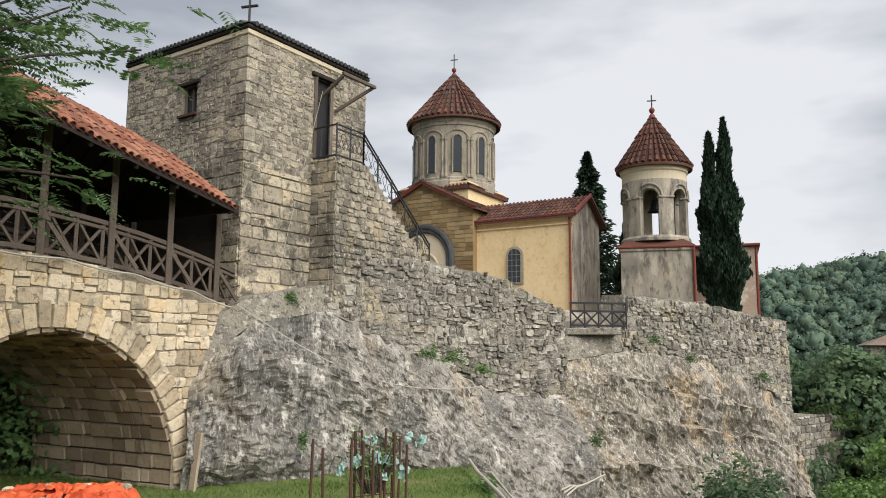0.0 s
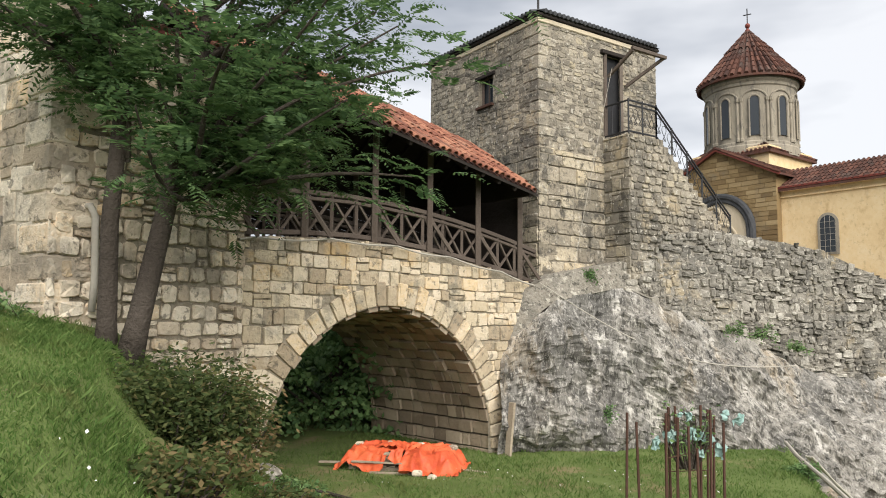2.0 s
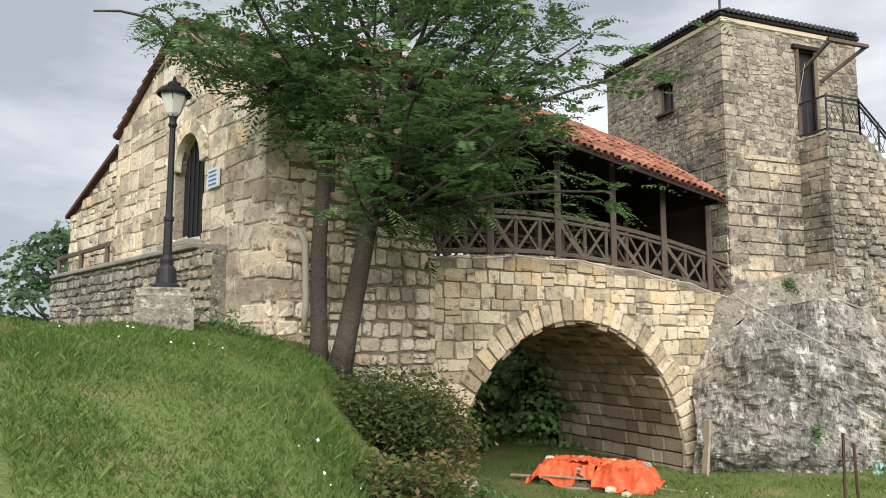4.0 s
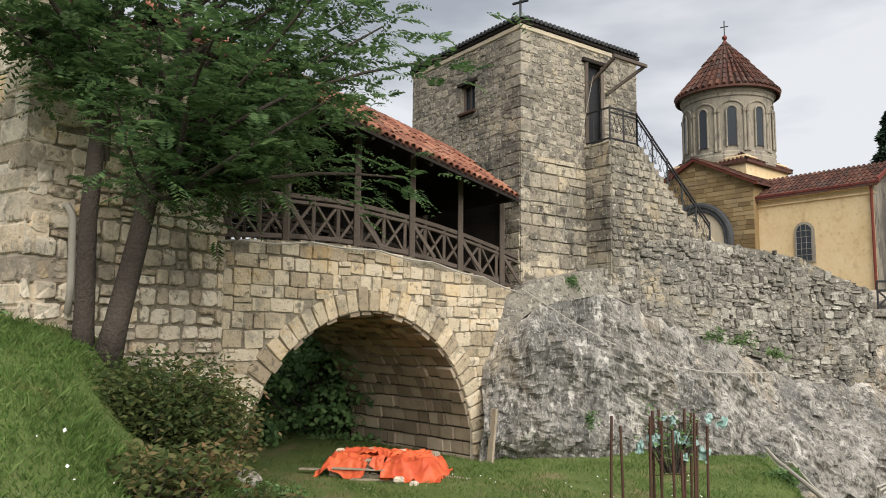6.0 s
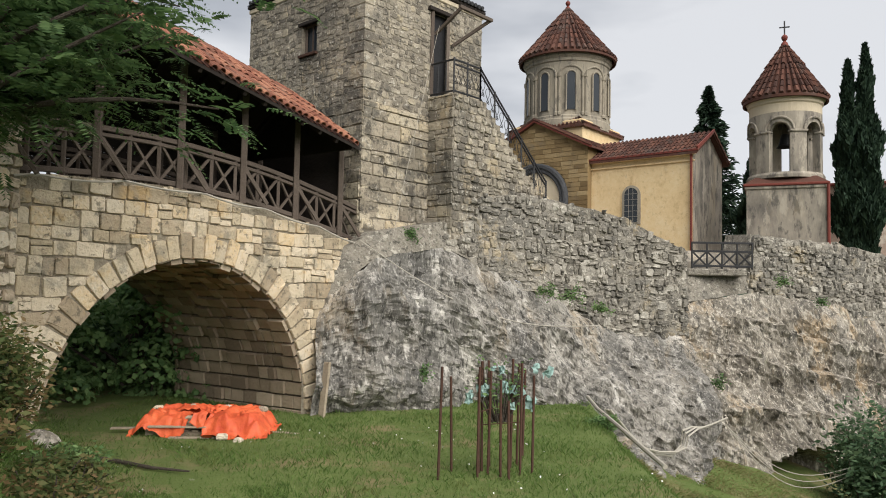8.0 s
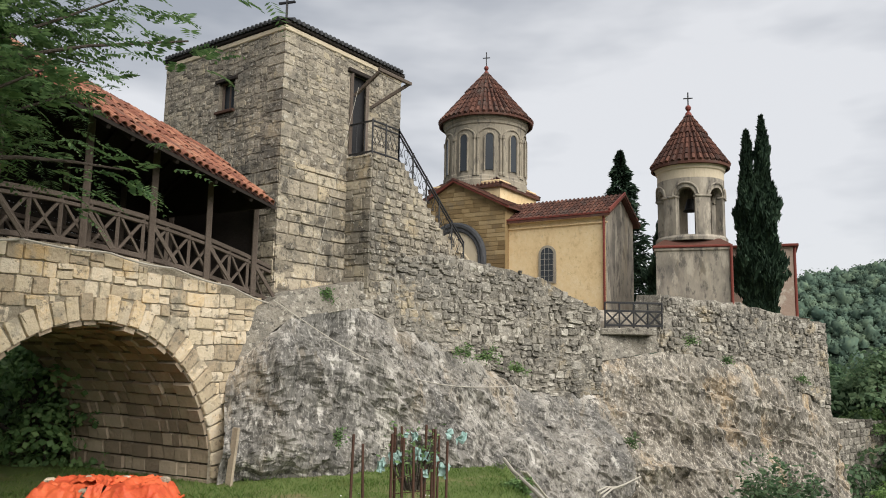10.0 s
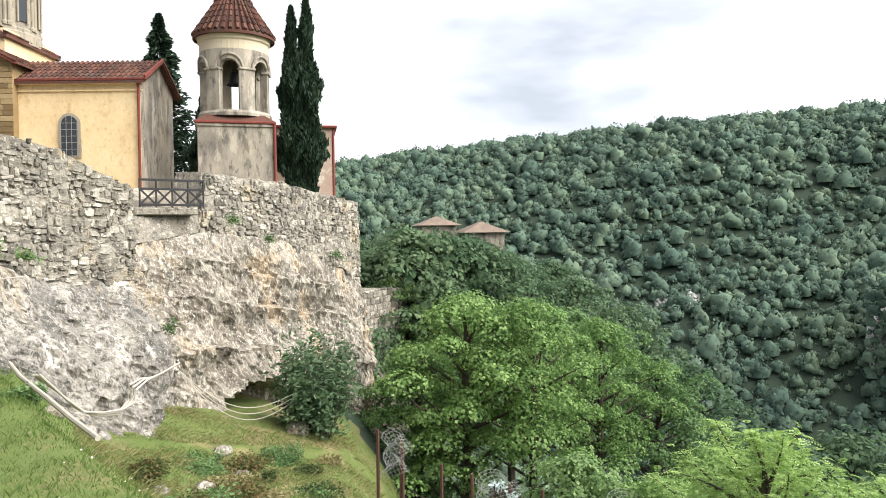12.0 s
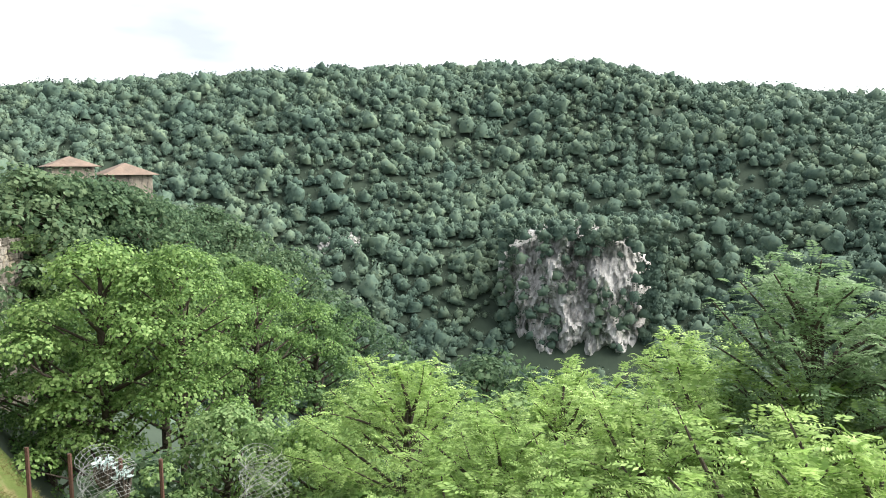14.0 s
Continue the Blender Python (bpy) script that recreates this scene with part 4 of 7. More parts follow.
# ---- stair block against the tower ----
def build_stairs():
    s0, s1, s2, deep, top = 2.45, 3.65, 7.1, 0.95, 7.85
    low = 4.9
    outline = [(s0, 3.2), (s2, 3.2), (s2, low)]
    n = 16
    for i in range(n):
        s = s2 - (s2 - s1) * i / n
        z = low + (top - low) * (i + 1) / n
        outline += [(s, z), (s - (s2 - s1) / n, z)]
    outline += [(s0, top)]
    block = tagged(part("stone_stair", Geo().prism(outline, TC, TA, -deep, 0.0), M_TOWER_BED), "outside stone stair of rubble masonry against the tower", "stair", kind="structure")
    line = lambda s: top if s < s1 else top - (top - low) * (s - s1) / (s2 - s1)
    o = on(TC, TA, 0, deep)
    stones = coursed(41, s0, s2, 3.2, top, (0.15, 0.27), (0.18, 0.42), lambda s, z, w, h: s - w / 2 > s0 - 0.08 and z + h / 2 < line(s + w / 2) + 0.06 and s + w / 2 < s2, 1.0)
    lay(block, (o.x, o.y), TA, stones, M_TOWER, M_TOWER_I, 160, 0.035, 0.016, 7, rough=True)
    e = on(TC, TA, s0, 0)
    side = coursed(42, -deep, 0.0, 3.2, top, (0.2, 0.34), (0.28, 0.5), lambda s, z, w, h: s - w / 2 > -deep - 0.2 and s + w / 2 < 0.1, 0.6)
    # the narrow end of the block, facing back along the bridge
    lay(block, (e.x, e.y), TA - math.pi / 2, [(-s, z, w, h, l) for s, z, w, h, l in side], M_TOWER, M_TOWER_I, 40, 0.03, 0.016, 8)
    rail = thing("iron_stair_railing", on(TC, TA, s1, deep, top), "black wrought iron railing with scrolls along the stone stair", "railing")
    d = deep - 0.06
    pts = [(s0 + 0.05, d, top), (s1, d, top), (s2 - 0.1, d, low + 0.1)]
    for k, (a, b) in enumerate(zip(pts, pts[1:])):
        for zo in (0.08, 0.82, 0.95):
            part("rail", Geo().beam(on(TC, TA, a[0], d, a[2] + zo), on(TC, TA, b[0], d, b[2] + zo), 0.04, 0.045), M_IRON, rail)
        m = 2 if k == 0 else 5
        for i in range(m + 1):
            f = i / m
            s, z = a[0] + (b[0] - a[0]) * f, a[2] + (b[2] - a[2]) * f
            part("baluster", Geo().beam(on(TC, TA, s, d, z), on(TC, TA, s, d, z + 1.0), 0.045, 0.045), M_IRON, rail)
        for i in range(m * 3):
            f = (i + 0.5) / (m * 3)
            s, z = a[0] + (b[0] - a[0]) * f, a[2] + (b[2] - a[2]) * f + 0.45
            for sg in (1, -1):
                curl = [on(TC, TA, s + sg * 0.11 * math.sin(t) * (1 - t / 11), d, z + 0.28 * math.cos(t * 0.55) * (1 - t / 14)) for t in np.linspace(0, 7.5, 14)]
                part("scroll", Geo().tube(curl, 0.009, 5), M_IRON, rail)
    for zo in (0.08, 0.95):
        part("rail", Geo().beam(on(TC, TA, s0 + 0.05, 0.02, top + zo), on(TC, TA, s0 + 0.05, d, top + zo), 0.04, 0.045), M_IRON, rail)
    for e_ in (0.3, 0.6):
        part("baluster", Geo().beam(on(TC, TA, s0 + 0.05, e_, top), on(TC, TA, s0 + 0.05, e_, top + 0.95), 0.03, 0.03), M_IRON, rail)


build_stairs()

# ---- rock and enclosing wall ----
# knots along the wall: top, seam between masonry and rock, foot (x, y, z)
CLIFF = [((0.6, 19.0, 3.3), (0.5, 18.7, 2.0), (0.35, 18.1, -1.2)),
         ((1.9, 19.35, 3.9), (1.9, 18.95, 3.2), (1.9, 18.35, -1.2)),
         ((3.9, 20.45, 4.3), (3.8, 20.15, 3.6), (3.7, 19.2, -1.3)),
         ((4.9, 20.9, 5.15), (4.9, 20.6, 3.2), (4.8, 19.5, -1.3)),
         ((7.0, 21.8, 5.3), (7.0, 21.4, 2.5), (6.7, 19.4, -1.5)),
         ((9.9, 22.7, 4.95), (9.6, 22.2, 1.3), (8.5, 18.4, -2.6)),
         ((12.6, 23.3, 3.95), (12.4, 22.9, 1.2), (11.0, 18.9, -3.6)),
         ((12.9, 24.9, 3.4), (12.9, 24.4, 2.2), (12.5, 21.2, -4.0)),
         ((15.9, 25.0, 3.45), (15.7, 24.6, 2.6), (14.6, 21.7, -5.0)),
         ((16.2, 25.1, 4.7), (16.0, 24.7, 2.6), (15.2, 21.8, -5.2)),
         ((19.8, 25.5, 4.55), (19.5, 25.0, 2.3), (18.2, 22.6, -6.4)),
         ((25.9, 27.4, 3.95), (25.6, 27.0, 0.5), (24.8, 25.3, -8.2)),
         ((27.6, 31.5, 3.6), (27.4, 31.3, -1.5), (27.2, 31.0, -8.5))]


def cliff_at(p, lo, hi, f):
    """A place on the cliff: p along the knots, f from level lo to level hi."""
    i = min(int(p), len(CLIFF) - 2)
    u = p - i
    a = Vector(CLIFF[i][lo]).lerp(Vector(CLIFF[i + 1][lo]), u)
    b = Vector(CLIFF[i][hi]).lerp(Vector(CLIFF[i + 1][hi]), u)
    return a.lerp(b, f)


def cliff_span():
    out = []
    for i in range(len(CLIFF) - 1):
        n = max(2, int((Vector(CLIFF[i + 1][1]) - Vector(CLIFF[i][1])).length / 0.12))
        out += [i + k / n for k in range(n)]
    return out + [len(CLIFF) - 1.0]


def build_cliff():
    ps = cliff_span()
    rock, seam_rows = Geo(), 70
    vs = []
    for p in ps:
        out = (cliff_at(min(p + 0.05, len(CLIFF) - 1), 1, 1, 0) - cliff_at(max(p - 0.05, 0), 1, 1, 0))
        out = Vector((out.y, -out.x, 0)).normalized()
        for k in range(seam_rows):
            f = k / (seam_rows - 1)
            c = cliff_at(p, 1, 2, f)
            swell = math.sin(math.pi * min(1, f * 1.1)) * 0.25
            q = c * 0.55
            tall = Vector((c.x, c.y, c.z * 0.5))
            n = 0.45 * noise.noise(q) + 0.5 * (0.5 - abs(noise.noise(tall * 1.15 + Vector((7, 3, 1))))) + 0.26 * (0.4 - abs(noise.noise(tall * 2.6))) + 0.13 * (0.3 - abs(noise.noise(c * 4.5))) + 0.075 * noise.noise(c * 6.5) + 0.045 * noise.noise(c * 12.0) - 0.2
            # a low cave near the foot
            e = ((c.x - 16.6) / 1.9) ** 2 + ((c.z + 3.5) / 1.0) ** 2
            n -= 2.4 * max(0.0, 1 - e) ** 0.6
            # ledges lie along the bedding
            bed = math.sin((c.z + 0.12 * c.x + 0.5 * noise.noise(c * 0.4)) * 3.1)
            n += 0.10 * bed * abs(bed)
            # under the belfry the beds stand out as overhanging shelves
            tan = min(1.0, max(0.0, (c.x - 11.8) / 1.5)) * min(1.0, max(0.0, (26.5 - c.x) / 2))
            rise = (c.z + 0.17 * c.x + 0.45 * noise.noise(c * 0.5) + 0.12 * noise.noise(c * 2.1)) / 1.45
            n += tan * (0.5 + 0.5 * noise.noise(c * 0.35 + Vector((3, 0, 9)))) * 0.55 * ((rise % 1.0) ** 2 - 0.35) * min(1.0, max(0.25, (c.z + 2.5) / 2))
            vs.append(c + out * (n * min(1, f * 6 + 0.15) + swell) + Vector((0, 0, 0.08 * noise.noise(c * 3.3))))
    m = seam_rows
    fs = [(i * m + k, i * m + k + 1, (i + 1) * m + k + 1, (i + 1) * m + k) for i in range(len(ps) - 1) for k in range(m - 1)]
    rock.add(vs, fs)
    cliff_ob = part("rock_cliff", rock, M_ROCK)
    cliff_ob.data.materials.append(M_ROCK_TAN)
    for p in cliff_ob.data.polygons:
        if p.center.x + 0.25 * (p.center.z - 1) > 12.4:
            p.material_index = 1
    tagged(cliff_ob, "grey and white weathered limestone cliff under the walls", "rock", kind="structure")
    wall = Geo()
    vs = []
    m = 12
    for p in ps:
        for k in range(m):
            f = k / (m - 1)
            c = cliff_at(p, 0, 1, f)
            vs.append(c + Vector((0.09 * noise.noise(c * 1.5), 0.12 * noise.noise(c * 1.3 + Vector((5, 5, 5))), 0.10 * noise.noise(Vector((c.x, c.y, 0)) * 1.7) if k == 0 else 0)))
        c = cliff_at(p, 0, 0, 0)
        vs.append(c + Vector((-0.5, 0.9, 0.05)))
        vs.append(c + Vector((-0.5, 0.9, -1.5)))
    mm = m + 2
    fs = []
    for i in range(len(ps) - 1):
        for k in range(m - 1):
            fs.append((i * mm + k, i * mm + k + 1, (i + 1) * mm + k + 1, (i + 1) * mm + k))
        fs.append((i * mm + m, i * mm, (i + 1) * mm, (i + 1) * mm + m))
        fs.append((i * mm + m + 1, i * mm + m, (i + 1) * mm + m, (i + 1) * mm + m + 1))
    wall.add(vs, fs)
    body = tagged(part("enclosing_wall", wall, M_MORTAR), "rough rubble enclosing wall of grey fieldstone on the rock", "wall", kind="structure")
    # fieldstones of the wall, laid stretch by stretch
    for i in range(len(CLIFF) - 1):
        a, b = Vector(CLIFF[i][0]), Vector(CLIFF[i + 1][0])
        c, d = Vector(CLIFF[i][1]), Vector(CLIFF[i + 1][1])
        long = (b.xy - a.xy).length
        ang = math.atan2(b.y - a.y, b.x - a.x)
        zlow, zhigh = min(c.z, d.z) - 0.1, max(a.z, b.z)
        if i in (0, 1, 7):
            continue
        stones = coursed(60 + i, 0, long, zlow, zhigh, (0.10, 0.30), (0.10, 0.42),
                         lambda s, z, w, h: s + w / 2 < long + 0.05 and s - w / 2 > -0.05 and z + h * 0.3 < a.z + (b.z - a.z) * s / long and z > c.z + (d.z - c.z) * s / long - 0.15 + 0.2 * math.sin(s * 3), 1.9)
        kinds = [stone_mesh(900 + 10 * i + k, M_WALL_I, "fieldstone", rough=True) for k in range(6)]
        shapes = [np.array([v.co[:] for v in me.vertices]) for me in kinds]
        faces = [tuple(p.vertices) for p in kinds[0].polygons]
        g, r = Geo(), random.Random(i)
        for n_, (s, z, w, h, lean) in enumerate(stones):
            top_z = a.z + (b.z - a.z) * s / long
            seam_z = c.z + (d.z - c.z) * s / long
            f = (top_z - z) / max(0.1, top_z - seam_z)
            q = cliff_at(i + min(1, max(0, s / long)), 0, 1, min(1.1, max(0, f)))
            mt = Matrix.Translation((q.x, q.y, z)) @ Matrix.Rotation(ang, 4, "Z") @ Matrix.Rotation(radians(lean * 0.8), 4, "Y") @ Matrix.Diagonal((w - 0.02, 0.04 * r.uniform(0.7, 2.2), h - 0.006, 1))
            if i == 3 and n_ < 200:
                ob = new("fieldstone", kinds[n_ % 6])
                ob.parent = body
                ob.matrix_basis = mt
                continue
            mt = np.array(mt)
            g.add(shapes[n_ % 6] @ mt[:3, :3].T + mt[:3, 3], faces)
        if g.n:
            tagged(part("fieldstones", g, M_WALL_I, body), kind="stuff")
    # courtyard behind the wall
    yard = Geo()
    rim = [cliff_at(p, 0, 0, 0) for p in range(2, len(CLIFF))]
    rim = [(v.x - 0.2, v.y + 0.4, 3.4 if 6 < k < 9 else 4.2) for k, v in enumerate(rim, 2)]
    rim += [(30, 48, 4.2), (2, 48, 4.2), (-1, 26, 4.2)]
    yard.add(rim, [tuple(range(len(rim)))])
    tagged(part("courtyard", yard, M_STUCCO), "paved monastery courtyard on the rock", "pavement", kind="structure")


build_cliff()

# ---- gatehouse ----
GC = (-6.4, 10.6)
GS, GF = radians(56), radians(-34)    # side wall runs away, front wall runs in from its far end
GW, GD, G_EAVE, G_TOP = 7.9, 3.6, 7.45, 9.15


def build_gatehouse():
    far = on(GC, radians(146), GW)
    fo = (far.x, far.y)
    door_s, door_w, door_z, door_h = GW - 3.3, 1.5, 4.46, 2.2

    def gable(s):
        return G_EAVE + (G_TOP - G_EAVE) * (1 - abs(s - GW / 2) / (GW / 2))

    def door_top(s):
        u = abs(s - door_s) / (door_w / 2)
        return door_z + door_h - 0.62 * (1 - math.sqrt(max(0, 1 - u * u))) - 0.1 * u if u <= 1 else -9
    g = Geo()
    steps = sorted({*np.linspace(0, GW, 41).tolist(), *np.linspace(door_s - door_w / 2, door_s + door_w / 2, 17).tolist()})
    for a, b in zip(steps, steps[1:]):
        mid = (a + b) / 2
        gap = abs(mid - door_s) < door_w / 2
        lows = [door_top(min(max(v, door_s - door_w / 2), door_s + door_w / 2)) if gap else 1.5 for v in (a, b)]
        g.add([on(fo, GF, a, 0, lows[0]), on(fo, GF, b, 0, lows[1]), on(fo, GF, b, 0, gable(b)), on(fo, GF, a, 0, gable(a))], [(0, 1, 2, 3)])
        if gap:
            g.add([on(fo, GF, a, 0, lows[0]), on(fo, GF, b, 0, lows[1]), on(fo, GF, b, -0.3, lows[1]), on(fo, GF, a, -0.3, lows[0])], [(3, 2, 1, 0)])
            g.add([on(fo, GF, a, 0, 1.5), on(fo, GF, b, 0, 1.5), on(fo, GF, b, 0, door_z), on(fo, GF, a, 0, door_z)], [(0, 1, 2, 3)])
    for s in (door_s - door_w / 2, door_s + door_w / 2):
        g.add([on(fo, GF, s, 0, door_z), on(fo, GF, s, -0.3, door_z), on(fo, GF, s, -0.3, door_top(s)), on(fo, GF, s, 0, door_top(s))], [(0, 1, 2, 3)])
    g.add([on(GC, GS, 0, 0, 0.2), on(GC, GS, GD, 0, 0.2), on(GC, GS, GD, 0, G_EAVE), on(GC, GS, 0, 0, G_EAVE)], [(0, 1, 2, 3)])
    g.add([on(GC, GS, GD, 0, -0.5), on(GC, GS, GD, -GW, -0.5), on(GC, GS, GD, -GW, G_EAVE), on(GC, GS, GD, -GW / 2, G_TOP), on(GC, GS, GD, 0, G_EAVE)], [(0, 1, 2, 3, 4)])
    g.add([on(GC, GS, 0, -GW, 1.5), on(GC, GS, GD, -GW, 1.5), on(GC, GS, GD, -GW, G_EAVE), on(GC, GS, 0, -GW, G_EAVE)], [(3, 2, 1, 0)])
    house = tagged(part("gatehouse", g.weld(), M_POINTING), "limestone gatehouse with a gabled tile roof and an arched door", "gatehouse")
    house.data.materials.append(M_JOINT)
    for p in house.data.polygons:      # rough dark joints on the side wall
        p.material_index = int(p.normal.x > 0.6)
    side = coursed(51, 0, GD, 0.2, G_EAVE, (0.18, 0.36), (0.18, 0.48), lambda s, z, w, h: s - w / 2 > -0.08 and s + w / 2 < GD + 0.1 and z + h / 2 < G_EAVE, 0.8)
    lay(house, GC, GS, side, M_GATE, M_GATE_I, 160, 0.06, 0.024, 9, rough=True)

    def clear(s, z, w, h):
        if s - w / 2 < -0.05 or s + w / 2 > GW + 0.08 or z + h / 2 > gable(s) - 0.04:
            return False
        near = abs(s - door_s) < door_w / 2 + w * 0.35
        return not (near and door_z - 0.1 < z < door_z + door_h + h * 0.45)
    front = coursed(52, 0, GW, 2.0, G_TOP, (0.24, 0.5), (0.32, 0.9), clear, 1.0)
    front.sort(key=lambda k: -k[0])
    rq, zq, flip = random.Random(33), 1.6, 0
    while zq < G_EAVE - 0.1:            # long and short corner stones
        hq = min(rq.uniform(0.28, 0.48), G_EAVE - zq)
        a, b = ((0.78, 0.42), (0.42, 0.78))[flip]
        part("quoin", Geo().box(on(GC, GS, a / 2 - 0.05, -b / 2 + 0.05, zq + hq / 2), (a, b, hq - 0.018), turn=GS, bevel=0.03), M_GATE, house)
        zq, flip = zq + hq, 1 - flip
    lay(house, fo, GF, front, M_GATE, M_GATE_I, 200, 0.022, 0.012, 10)
    # door
    outline = [(door_s - door_w / 2, door_z)] + [(s, door_top(s)) for s in np.linspace(door_s - door_w / 2, door_s + door_w / 2, 17)] + [(door_s + door_w / 2, door_z)]
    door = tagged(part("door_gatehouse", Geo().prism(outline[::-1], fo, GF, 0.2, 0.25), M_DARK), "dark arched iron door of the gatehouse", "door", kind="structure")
    ring = Geo()
    for s in np.linspace(door_s - 0.45, door_s + 0.45, 5):
        ring.beam(on(fo, GF, s, -0.18, door_z), on(fo, GF, s, -0.18, door_top(s) - 0.03), 0.03, 0.03)
    part("door_bars", ring, M_IRON, door)
    part("threshold", Geo().box(on(fo, GF, door_s, 0.05, door_z - 0.06), (1.6, 0.5, 0.12), turn=GF, bevel=0.02), M_CONCRETE, house)
    # stone arch round the door
    for k in range(11):
        t = math.pi * (k + 0.5) / 11
        c = on(fo, GF, door_s + 0.78 * math.cos(t), 0.0, door_z + door_h - 0.66 + 0.8 * math.sin(t))
        part("voussoir", Geo().box(c, (0.3, 0.14, 0.24), tilt=(Matrix.Rotation(GF, 3, "Z") @ Matrix.Rotation(-t, 3, "Y")), bevel=0.02), M_GATE, house)
    # roof
    for sgn in (-1, 1):
        a = GW / 2 + sgn * (GW / 2 + 0.04)
        ze = G_EAVE + 0.0
        slab = [on(fo, GF, a, 0.07, ze), on(fo, GF, GW / 2, 0.07, G_TOP + 0.03), on(fo, GF, GW / 2, -GD - 0.1, G_TOP + 0.03), on(fo, GF, a, -GD - 0.1, ze)]
        slab += [v + Vector((0, 0, 0.05)) for v in slab]
        part("roof_slab", Geo().add(slab, [(3, 2, 1, 0), (4, 5, 6, 7), (0, 1, 5, 4), (1, 2, 6, 5), (2, 3, 7, 6), (3, 0, 4, 7)]), M_RED, house)
        t = Geo()
        for i in range(19):
            d = 0.07 - i * 0.2
            for k in range(12):
                p, q = (on(fo, GF, a + (GW / 2 - a) * f, d, ze + (G_TOP - ze) * f + 0.08) for f in (k / 12, (k + 1.12) / 12))
                t.tube([p, q + Vector((0, 0, -0.03))], [0.085, 0.062], 6)
        tagged(part("roof_tiles", t, M_TILE_RED, house), kind="stuff")
    # lean-to beside it
    lean = Geo()
    slab = [on(fo, GF, -0.05, 0.05, 7.25), on(fo, GF, -4.5, 0.05, 6.0), on(fo, GF, -4.5, -3, 6.0), on(fo, GF, -0.05, -3, 7.25)]
    slab += [v + Vector((0, 0, 0.1)) for v in slab]
    lean.add(slab, [(3, 2, 1, 0), (4, 5, 6, 7), (0, 1, 5, 4), (1, 2, 6, 5), (2, 3, 7, 6), (3, 0, 4, 7)])
    part("lean_to_roof", lean, M_TILE_RED, house)
    part("lean_to_wall", Geo().prism([(-4.3, 2.5), (0, 2.5), (0, 7.25), (-4.3, 6.2)], fo, GF, 0.1, 0.6), M_MORTAR, house)
    ls = coursed(57, -4.3, 0, 2.5, 7.0, (0.2, 0.36), (0.26, 0.6), lambda s, z, w, h: s + w / 2 < 0.05 and z + h / 2 < 7.15 + 0.245 * s, 0.7)
    lo = on(fo, GF, 0, -0.1)
    lay(house, (lo.x, lo.y), GF, ls, M_GATE, M_GATE_I, 0, 0.05, 0.022, 16)
    # plaque
    pl = tagged(part("plaque", Geo().prism([(GW - 2.2, 5.36), (GW - 1.72, 5.36), (GW - 1.72, 5.72), (GW - 2.2, 5.72)], fo, GF, -0.09, -0.06), M_PLAQUE), "small white and blue plaque on the gatehouse wall", "plaque")
    for k in range(4):
        part("text_bar", Geo().prism([(GW - 2.15, 5.4 + k * 0.08), (GW - 1.8, 5.4 + k * 0.08), (GW - 1.8, 5.44 + k * 0.08), (GW - 2.15, 5.44 + k * 0.08)], fo, GF, -0.094, -0.089), M_BLUE, pl)
    # low wall before the door
    low = tagged(part("terrace_wall", Geo().prism([(-4.5, 2.0), (GW - 1.4, 2.0), (GW - 1.4, 4.25), (-4.5, 4.25)], fo, GF, -0.28, 0.0), M_MORTAR), "low rubble terrace wall before the gatehouse door", "wall", kind="structure")
    o = on(fo, GF, 0, 0.28)
    st = coursed(53, -4.5, GW - 1.4, 2.2, 4.2, (0.14, 0.26), (0.2, 0.5), lambda s, z, w, h: s + w / 2 < GW - 1.35 and z + h / 2 < 4.22, 1.0)
    st.sort(key=lambda k: -k[0])
    lay(low, (o.x, o.y), GF, st, M_TOWER, M_WALL_I, 120, 0.045, 0.02, 12, rough=True)
    cap = Geo()
    r = random.Random(3)
    s = -4.5
    while s < GW - 2.1:
        w = r.uniform(0.5, 0.9)
        cap.box(on(fo, GF, s + w / 2, 0.2, 4.28), (w - 0.02, 0.36, 0.1), turn=GF, bevel=0.02)
        s += w
    part("coping", cap, M_CONCRETE, low)
    bench = thing("wooden_rail", on(fo, GF, 0, 0.2, 4.4), "weathered timber handrail on the terrace wall", "railing")
    part("rail", Geo().beam(on(fo, GF, -4.4, 0.2, 4.8), on(fo, GF, 0.3, 0.2, 4.8), 0.08, 0.1), M_WOOD, bench)
    for s in (-4.2, -2.0, 0.2):
        part("post", Geo().beam(on(fo, GF, s, 0.2, 4.2), on(fo, GF, s, 0.2, 4.8), 0.09, 0.09), M_WOOD, bench)
    # downpipe
    pipe = thing("drain_pipe", on(GC, GS, 0.75, 0.1, 3), "pale bent drain pipe on the gatehouse wall", "pipe")
    part("pipe", Geo().tube([on(GC, GS, 0.55, -0.05, 4.35), on(GC, GS, 0.58, 0.12, 4.36), on(GC, GS, 0.64, 0.17, 4.2), on(GC, GS, 0.68, 0.17, 3.2), on(GC, GS, 0.66, 0.16, 2.75)], 0.055, 10), M_CABLE, pipe, smooth=True)


build_gatehouse()


